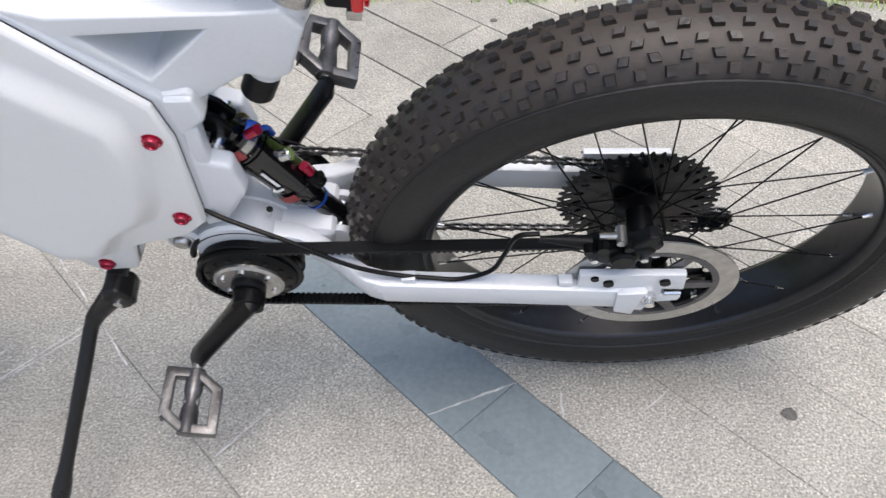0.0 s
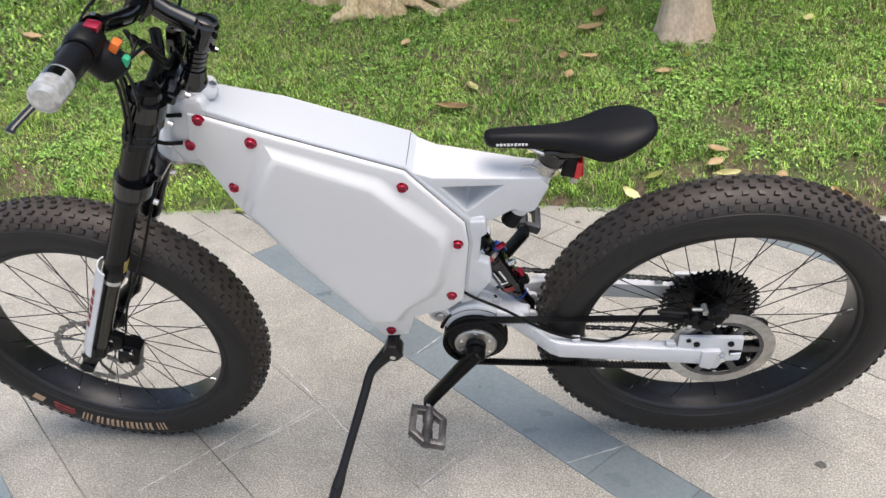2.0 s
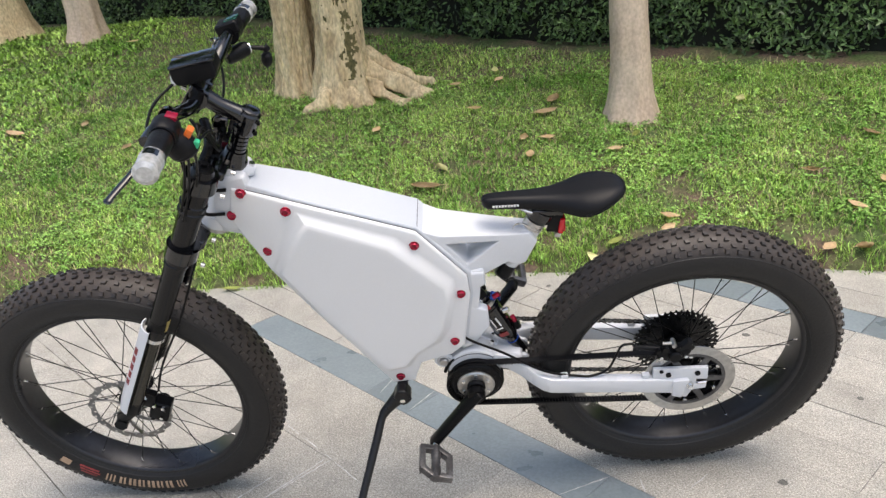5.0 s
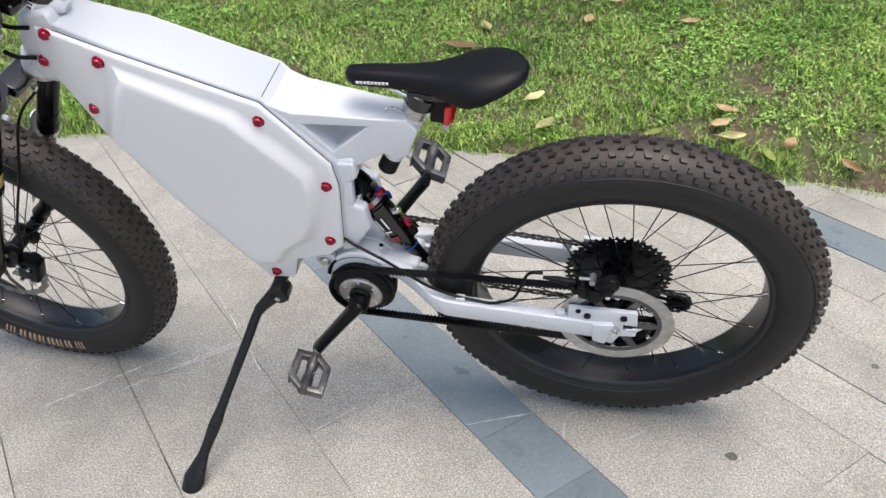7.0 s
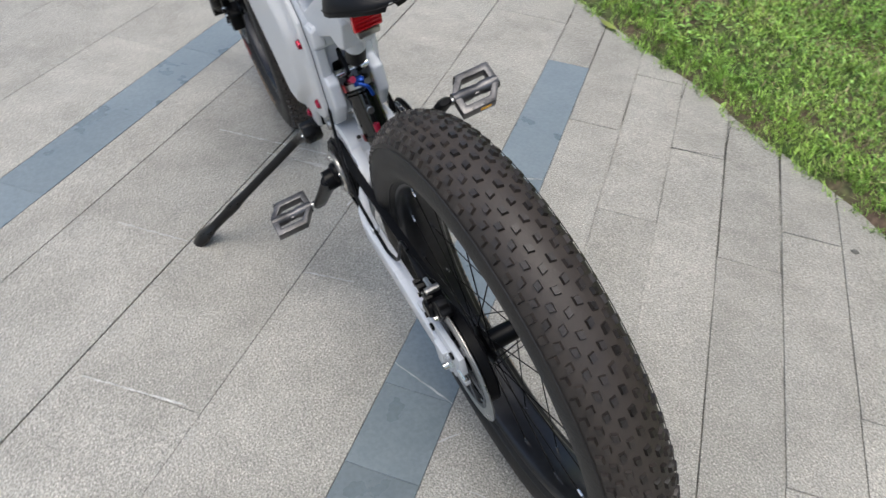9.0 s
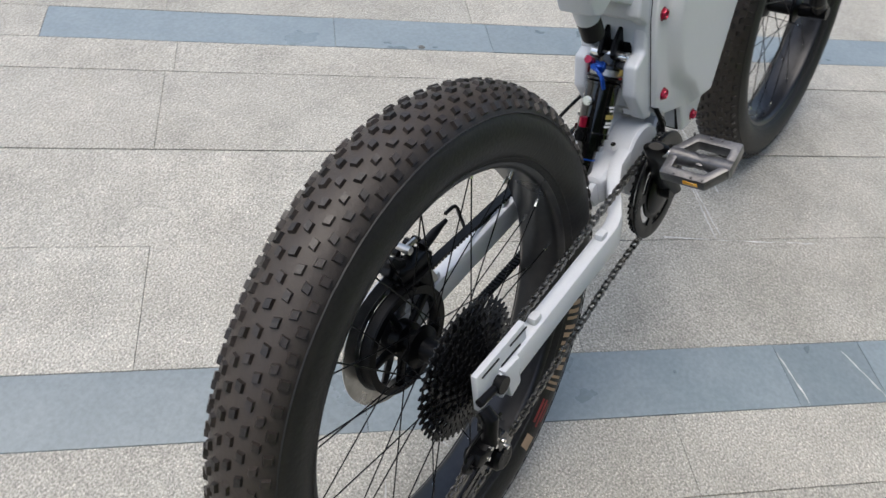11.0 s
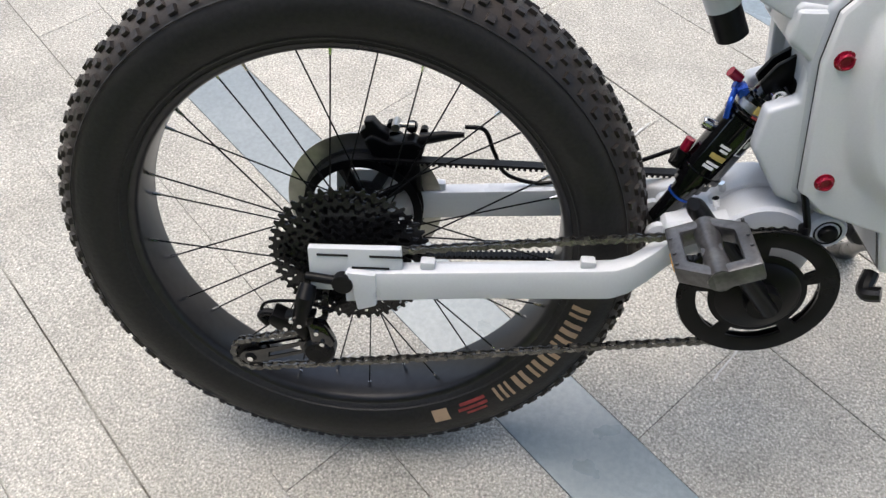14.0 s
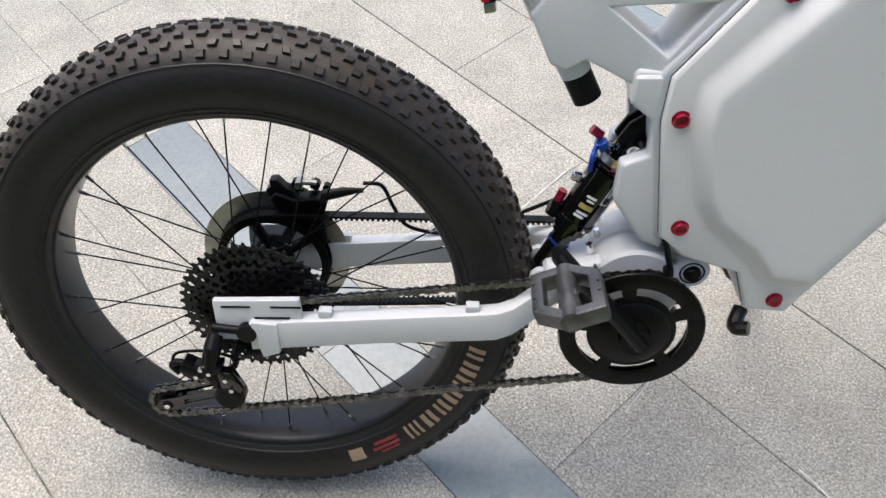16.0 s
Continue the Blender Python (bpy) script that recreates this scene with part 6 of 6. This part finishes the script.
part("orange_button", box((-0.929, -0.196, 0.818), (0.012, 0.017, 0.017), (0, 38, 0), 0.003), ORANGE, sw)
part("green_button", box((-0.923, -0.198, 0.794), (0.010, 0.012, 0.018), (0, 30, 0), 0.003), GREEN, sw)
th = bp("throttle_display", join(box((-0.940, 0.205, 0.836), (0.050, 0.044, 0.028), (0, -14, 0), 0.008, 3), tube([(-0.940, 0.185, 0.826), (-0.940, 0.232, 0.823)], 0.0215, 22)), PLASTIC, "black throttle with a small display")
part("screen", box((-0.933, 0.205, 0.8515), (0.030, 0.028, 0.003), (0, -14, 0), 0.001), material("dark_green_screen", (0.01, 0.05, 0.035), 0.1, var=0.05), th, "dark green display window")
for s in (-1, 1):
    o = Vector((-0.012, 0, 0.002)) if s < 0 else Vector((0.012, 0, -0.016))
    body_ = tube(smooth_path([o + Vector(p) for p in ((-0.962, s * 0.150, 0.822), (-0.978, s * 0.175, 0.816), (-0.985, s * 0.215, 0.812))]), [0.012] * 7 + [0.0135] * 6, 16)
    lv = bp("brake_lever", join(body_, tube([o + Vector((-0.964, s * 0.145, 0.824)), o + Vector((-0.958, s * 0.162, 0.828))], 0.0165, 18)), GLOSS, "gloss black brake lever")
    o = Vector((0, 0, 0.003)) if s < 0 else o
    blade = [o + Vector(p) for p in ((-0.984, s * 0.205, 0.814), (-0.992, s * 0.235, 0.804), (-1.012, s * 0.280, 0.791), (-1.034, s * 0.322, 0.779), (-1.038, s * 0.332, 0.775))]
    part("blade", tube(smooth_path(blade, 4), [0.0085] * 6 + [0.0068] * 7 + [0.0075] * 3 + [0.006], 14, flat=0.55), GLOSS, lv)
    part("pivot_bolt", rod(o + Vector((-0.987, s * 0.205, 0.822)), o + Vector((-0.986, s * 0.205, 0.829)), 0.005, 10), CHROME, lv)
    part("hose", tube(smooth_path([(-0.975, s * 0.150, 0.815), (-1.0, s * 0.105, 0.79), (-1.01, s * 0.075, 0.73), (-1.02, s * 0.07, 0.62), (-1.06, s * 0.07, 0.50)] if s < 0 else
                                  [(-0.965, 0.160, 0.800), (-0.955, 0.13, 0.765), (-0.955, 0.09, 0.735), (-0.98, 0.06, 0.68), (-1.0, 0.05, 0.60)], 6), 0.0027, 8), BLACK, lv)
# bell under the right grip: barrel and striker arm
D = Vector((0.001, 0, -0.021))
bell = bp("horn_barrel", tube([D + Vector((-0.966, 0.203, 0.789)), D + Vector((-0.962, 0.206, 0.790)), D + Vector((-0.930, 0.230, 0.794)), D + Vector((-0.925, 0.235, 0.794))], [0.012, 0.0165, 0.0165, 0.0145], 22), PLASTIC, "black barrel below the throttle")
part("end", rod(D + Vector((-0.925, 0.235, 0.794)), D + Vector((-0.921, 0.238, 0.794)), 0.0125, 20), CHROME, bell)
part("arm", join(rod(D + Vector((-0.921, 0.238, 0.794)), D + Vector((-0.888, 0.245, 0.786)), 0.0050, 10), rod(D + Vector((-0.890, 0.245, 0.790)), D + Vector((-0.886, 0.246, 0.781)), 0.0080, 12)), PLASTIC, bell)
part("knob", tube([D + Vector(p) for p in ((-0.889, 0.247, 0.776), (-0.890, 0.2475, 0.770), (-0.892, 0.248, 0.760), (-0.894, 0.249, 0.750), (-0.896, 0.250, 0.742))], [0.006, 0.0115, 0.0125, 0.0105, 0.004], 16), PLASTIC, bell)
# headlamp over the middle of the bar
lamp_at = Matrix.Translation((-0.958, 0.004, 0.843)) @ pose(0, 0, 0, 0, -6, 4)
lamp = bp("headlamp", join(moved(prism([(-0.044, -0.006), (-0.040, -0.019), (-0.020, -0.022), (0.034, -0.019), (0.041, -0.008), (0.040, 0.015), (-0.043, 0.015)], -0.027, 0.027, bevel=0.006, seg=3), lamp_at), box((-0.964, 0.0, 0.815), (0.026, 0.026, 0.022), (0, 0, 0), 0.004)), PLASTIC, "black bar-mounted headlamp")
part("lens", moved(box((-0.043, 0.0, -0.008), (0.010, 0.048, 0.020), (0, 16, 0), 0.004, 3), lamp_at), WHITEPRINT, lamp, "white lamp lens")
part("lid", moved(box((0.0, 0.0, 0.0165), (0.086, 0.056, 0.004), (0, 0, 0), 0.0015), lamp_at), GLOSS, lamp)
part("lead", tube(smooth_path([(-1.000, -0.02, 0.825), (-1.030, -0.06, 0.808), (-1.040, -0.10, 0.785), (-1.02, -0.15, 0.785), (-0.985, -0.18, 0.800)], 6), 0.0028, 8), BLACK, lamp)
for k, (dx, dy) in enumerate(((0, 0), (0.012, 0.01), (-0.010, 0.006))):
    bp("cable", tube(smooth_path([(-0.945 + dx, -0.190, 0.775), (-0.965 + dx, -0.165 + dy, 0.72), (-0.995 + dx, -0.135 + dy, 0.65), (-1.030 + dx, -0.120 + dy, 0.58), (-1.075 + dx, -0.085, 0.50), (-1.065 + dx, -0.03, 0.47)], 6), 0.0026, 8), BLACK)
for k in range(4):
    bp("cable", tube(smooth_path([(-0.935, -0.17 + 0.012 * k, 0.78), (-0.925 - 0.008 * k, -0.12, 0.775 + 0.008 * k), (-0.935, -0.075, 0.74 - 0.01 * k), (-0.955, -0.03 + 0.01 * k, 0.69)], 6), 0.0028, 8), BLACK)
bundle = bp("cable_bundle", tube(smooth_path([(-0.985, 0.03, 0.72), (-0.975, 0.0, 0.70), (-0.97, -0.03, 0.69), (-0.99, -0.05, 0.66)], 6), 0.010, 10), BLACK, "bundle of black cables above the fork")
part("clamp", box((-0.955, 0.04, 0.705), (0.03, 0.03, 0.035), (0, 20, 0), 0.006), GLOSS, bundle)
bp("front_brake_hose", tube(smooth_path([(-1.03, 0.05, 0.46), (-1.06, 0.0, 0.44), (-1.07, -0.06, 0.42), (-1.13, -0.075, 0.30), (-1.215, -0.075, 0.16), (-1.255, -0.075, 0.07)], 6), 0.0028, 8), BLACK, "thin black front brake hose")
bp("fork_tassel", tube(smooth_path([(-1.02, 0.03, 0.47), (-0.99, 0.05, 0.44), (-0.965, 0.055, 0.405)], 5), [0.004] * 8 + [0.007, 0.007, 0.005], 8), BLACK)


# ---- fallen leaves on the bank and the paving ----
def leaf_mesh(name, length, width, curl, mat, seed):
    rng = random.Random(seed)
    rows = []
    for i in range(9):
        t = i / 8
        w = width * math.sin(math.pi * min(1, t * 0.93 + 0.05)) ** 0.8 / 2 * (1 + 0.12 * rng.uniform(-1, 1))
        x, z = length * (t - 0.5), curl * length * (2 * t - 1) ** 2
        lift = curl * width * 0.9
        rows.append([(x, -w, z + lift), (x, -w * 0.5, z + lift * 0.3), (x, 0, z), (x, w * 0.5, z + lift * 0.35), (x, w, z + lift * 1.1)])
    bm = loft(rows, closed=False, caps=False)
    bmesh.ops.solidify(bm, geom=bm.faces[:], thickness=0.0008)
    stalk = tube([(-length * 0.5, 0, curl * length), (-length * 0.68, 0.01 * length, curl * length * 1.6)], 0.0011, 6)
    return finish(name, join(bm, stalk), mat, 40)


def leaf(x, y, turn, mesh, label, z=None, tilt=0.0):
    h = (bank(x, y) if y > edge(x) else 0.004) + 0.014 if z is None else z
    if y > edge(x):
        h += 0.022
    ob = new("fallen_leaf", mesh)
    ob.matrix_basis = pose(x, y, h, 10 if y > edge(x) else tilt, 4, 0) @ pose(0, 0, 0, 0, 0, turn)
    return tagged(ob, label, "leaf", "fallen leaves")


LB = leaf_mesh("leaf_brown", 0.15, 0.062, 0.015, LEAFBROWN, 1)
LS = leaf_mesh("leaf_small", 0.085, 0.045, 0.03, LEAFBROWN, 2)
LP = leaf_mesh("leaf_pale", 0.10, 0.048, 0.025, LEAFPALE, 3)
LG = leaf_mesh("leaf_green", 0.09, 0.035, 0.03, LEAFGREEN, 4)
DRY, PALE, YG = "dry brown curled leaf lying on the grass", "pale cream leaf lying on the grass", "yellow-green narrow leaf lying by the paving edge"
for x, y, turn, mesh, label in (
    (-3.83, 3.13, 20, LB, DRY), (-3.39, 3.06, 160, LB, DRY), (-2.97, 3.14, 100, LS, DRY), (-4.12, 3.95, 40, LS, DRY), (-3.31, 4.90, 30, LS, PALE), (-2.55, 2.75, 75, LS, PALE),
    (-0.76, 2.07, 178, LB, DRY), (-0.68, 2.26, 120, LP, PALE), (-0.36, 3.61, 90, LP, PALE), (-0.34, 3.44, 60, LS, PALE), (-0.03, 3.04, 65, LB, DRY), (-0.09, 2.83, 30, LB, DRY), (-0.24, 2.51, 75, LS, DRY),
    (-0.22, 2.31, 80, LS, DRY), (-0.11, 2.48, 10, LS, DRY), (0.22, 2.30, 20, LS, DRY), (0.35, 2.45, 60, LG, YG), (0.99, 2.78, 60, LP, PALE), (-0.50, 2.94, 5, LS, DRY), (-1.08, 2.82, 70, LS, DRY),
    (0.34, 1.60, 160, LS, DRY), (0.32, 1.53, 40, LS, DRY), (-0.62, 3.41, 30, LS, DRY), (1.11, 1.54, 130, LS, DRY), (1.04, 1.87, 0, LS, PALE), (1.05, 1.31, 20, LS, DRY),
    (-0.315, 1.525, 58, LP, PALE), (-0.375, 1.67, 50, LP, PALE), (-0.01, 1.43, 120, LP, PALE), (0.085, 1.495, 40, LG, YG),
    (-1.60, 1.43, 10, LG, YG), (-1.79, 1.66, 60, LG, YG), (-1.87, 1.66, 170, LS, DRY), (1.3, 1.7, 100, LS, DRY), (1.45, 2.2, 130, LS, DRY),
    (0.36, 1.47, 15, LP, PALE), (0.55, 1.44, 70, LS, DRY), (0.74, 1.36, 130, LS, PALE), (0.92, 1.33, 40, LS, DRY), (0.48, 1.40, 110, LG, YG),
):
    leaf(x, y, turn, mesh, label)

# ---- paving: slabs in courses ----
ORIGIN, ALONG = Vector((-0.16, 0.043)), Vector((-0.723, 0.691)).normalized()
ACROSS = Vector((ALONG.y, -ALONG.x))
COURSE = Matrix(((ALONG.x, ACROSS.x, 0, ORIGIN.x), (ALONG.y, ACROSS.y, 0, ORIGIN.y), (0, 0, 1, 0), (0, 0, 0, 1)))
slab_meshes = {}


def slab(u0, u1, v0, v1, mat, gap=0.0011, low=0.0011, high=0.0011):
    """One slab between u0..u1 along a course and v0..v1 across it, with a small arris."""
    length, width = round(u1 - u0 - 2 * gap, 3), round(v1 - v0 - low - high, 4)
    key = (length, width, mat.name)
    if key not in slab_meshes:
        a, b, c = length / 2, width / 2, 0.0006
        vs = [(x * s, y * t, z) for s, t, z in ((a, b, -0.02), (a, b, -c), (a - c, b - c, 0)) for x, y in ((-1, -1), (1, -1), (1, 1), (-1, 1))]
        fs = [(8, 9, 10, 11)] + [(k + i, k + (i + 1) % 4, k + 4 + (i + 1) % 4, k + 4 + i) for k in (0, 4) for i in range(4)]
        slab_meshes[key] = raw("slab", vs, fs, mat)
    ob = new("slab", slab_meshes[key])
    ob.parent = pavement
    middle = COURSE @ Vector(((u0 + u1) / 2, (v0 + v1) / 2, 0))
    open_joint = 0.0035 if edge(middle.x) - middle.y < 0.55 else 0.0   # washed-out joints along the lawn
    ob.matrix_basis = COURSE @ pose((u0 + u1) / 2, (v0 + low + v1 - high) / 2, 0.004 + random.uniform(-0.0006, 0.0006), random.uniform(-0.08, 0.08), random.uniform(-0.08, 0.08), 0) @ Matrix.Diagonal((1 - open_joint / length, 1 - open_joint / width, 1, 1))


PITCH = 0.86
UNCUT = (-2.97, -2.66, -2.36, -2.06, -1.75, -1.46, -0.90, -0.605, -0.30)   # slabs go through here
FAINT = (0.33, 0.995)
WIDE = (-0.745, 0.495, -1.04, 0.66)


def joint(v):
    return 0.0002 if v in FAINT else 0.0016 if v in WIDE else 0.0006


LINES = [-3.12, -2.97, -2.82, -2.66, -2.51, -2.36, -2.21, -2.06, -1.90, -1.75, -1.575, -1.46, -1.31, -1.17, -1.04, -0.90, -0.745, -0.605, -0.45, -0.30, -0.15, 0.0,
         0.165, 0.33, 0.495, 0.66, 0.82, 0.995, 1.165, 1.325, 1.49, 1.65]
LINES = [v for v in LINES if v not in UNCUT]
STARTS = {-0.15: 0.24, -0.45: 0.65, -0.745: 0.22, -1.04: 0.24, -1.31: 0.20,
          0.165: 0.38, 0.33: 0.80, 0.495: 0.355, 0.66: 0.72, 0.82: 0.05, 0.995: 0.29}
for k, (v0, v1) in enumerate(zip(LINES, LINES[1:])):
    strip = v0 in (-0.15, -1.31, 1.165)
    start = STARTS.get(v1, 0.24 + PITCH / 2 * ((k // 2) % 2)) % PITCH
    cuts = [start + PITCH * i for i in range(-5, 6)]
    if strip:
        inner = {-0.15: [-0.96, -0.206, 0.0, 0.662, 0.866, 1.622]}.get(v0, [-0.96, -0.206, 0.24, 0.66, 1.1, 1.62])
        cuts = [c for c in cuts if c < -1.1 or c > 1.75]
        cuts = sorted(cuts + inner)
    for u0, u1 in zip(cuts, cuts[1:]):
        mid = COURSE @ Vector(((u0 + u1) / 2, (v0 + v1) / 2, 0))
        if u1 < -2.6 or u0 > 2.9 or mid.y > edge(mid.x) + 0.5 or not (-3.6 < mid.x < 2.6 and mid.y > -2.2):
            continue
        slab(u0, u1, v0, v1, BLUESLAB if strip and u0 > -0.97 and u1 < 1.63 else SLAB, 0.0005, joint(v0), joint(v1))
# plain joined slabs farther off
vs, fs = [], []
for k in range(-62, 41):
    for i in range(-14, 15):
        v0, u0 = 0.155 * k, PITCH * i + 0.43 * (k % 2)
        mid = COURSE @ Vector((u0 + 0.43, v0 + 0.077, 0))
        if (-3.0 < mid.x < 2.0 and mid.y > -1.7 and -2.2 < u0 + 0.43 < 2.4 and -2.9 < v0 + 0.077 < 1.45) or mid.y > edge(mid.x) + 0.35 or mid.length > 9.6:
            continue
        p = [COURSE @ Vector((u, v, z)) for z in (-0.02, 0.0012) for u, v in ((u0 + 0.001, v0 + 0.001), (u0 + 0.859, v0 + 0.001), (u0 + 0.859, v0 + 0.154), (u0 + 0.001, v0 + 0.154))]
        n = len(vs)
        vs += [tuple(q) for q in p]
        fs += [(n + 4, n + 5, n + 6, n + 7)] + [(n + j, n + (j + 1) % 4, n + 4 + (j + 1) % 4, n + 4 + j) for j in range(4)]
tagged(part("far_slabs", raw("far_slabs", vs, fs, SLAB), None, pavement), kind="stuff")


# scratches, dirty joints and gum on the slabs
def streak(name, points, wide, mat, label, seed):
    """A thin uneven line lying on the paving."""
    rng = random.Random(seed)
    pts = []
    for (xa, ya), (xb, yb) in zip(points, points[1:]):
        n = max(3, int(math.hypot(xb - xa, yb - ya) / 0.012))
        pts += [Vector((xa + (xb - xa) * k / n, ya + (yb - ya) * k / n)) for k in range(n)]
    pts.append(Vector(points[-1]))
    d = (pts[-1] - pts[0]).normalized()
    side = Vector((-d.y, d.x))
    vs, fs = [], []
    for k, p in enumerate(pts):
        q = p + side * rng.uniform(-0.0012, 0.0012)
        w = wide * rng.uniform(0.35, 1.0) * (0.3 if k in (0, len(pts) - 1) else 1)
        vs += [(*(q + side * w / 2), 0.0058), (*(q - side * w / 2), 0.0058)]
        if k:
            fs.append((2 * k - 2, 2 * k - 1, 2 * k + 1, 2 * k))
    part(name, raw(name, vs, fs, mat), None, pavement, label)


for k, pts in enumerate((((-0.304, -0.026), (-0.159, 0.041)), ((-0.836, 0.517), (-0.786, 0.642)), ((-0.729, 0.407), (-0.656, 0.512)), ((-0.497, -0.622), (-0.346, -0.447)),
                         ((-0.972, -0.486), (-0.837, -0.337)), ((-0.639, -0.112), (-0.567, -0.015)), ((-0.088, 0.025), (-0.084, -0.03)), ((0.034, -0.021), (0.089, 0.032)),
                         ((-0.961, 0.168), (-1.155, -0.058)), ((-1.094, 0.103), (-1.314, -0.151)))):
    streak("scratch", pts, 0.0052, CHALK, "pale chalky scratch", k)
for k, pts in enumerate((((-1.11, -0.005), (-0.937, 0.169)), ((-1.109, 0.356), (-1.06, 0.302)), ((-1.04, 0.281), (-0.985, 0.221)), ((-0.965, 0.199), (-0.937, 0.169)), ((-0.93, 0.160), (-0.848, 0.067)))):
    streak("pale_joint", pts, 0.0042, CHALK, "joint filled with pale grout", 70 + k)
for k, pts in enumerate((((-0.809, 1.112), (-0.709, 1.248), (-0.861, 1.410)), ((-1.045, 1.348), (-1.155, 1.469)))):
    streak("dirty_joint", pts, 0.0046, DIRT, "joint filled with black dirt", 20 + k)
for k, (x, y, r) in enumerate(((0.267, -0.013, 0.013), (-0.22, 1.283, 0.012), (0.418, 0.775, 0.014), (0.054, 1.222, 0.007), (-1.001, -0.789, 0.010), (0.62, 0.35, 0.010))):
    rng = random.Random(50 + k)
    rim_ = [(x + r * rng.uniform(0.75, 1.1) * math.cos(a * 0.5236), y + r * rng.uniform(0.75, 1.1) * math.sin(a * 0.5236)) for a in range(12)]
    vs = [(*p, 0.0046) for p in rim_] + [(x + (px - x) * 0.8, y + (py - y) * 0.8, 0.0062) for px, py in rim_]
    part("gum_spot", raw("gum_spot", vs, [tuple(range(12, 24))] + [(i, (i + 1) % 12, 12 + (i + 1) % 12, 12 + i) for i in range(12)], GUM), None, pavement, "flat dark gum spot")
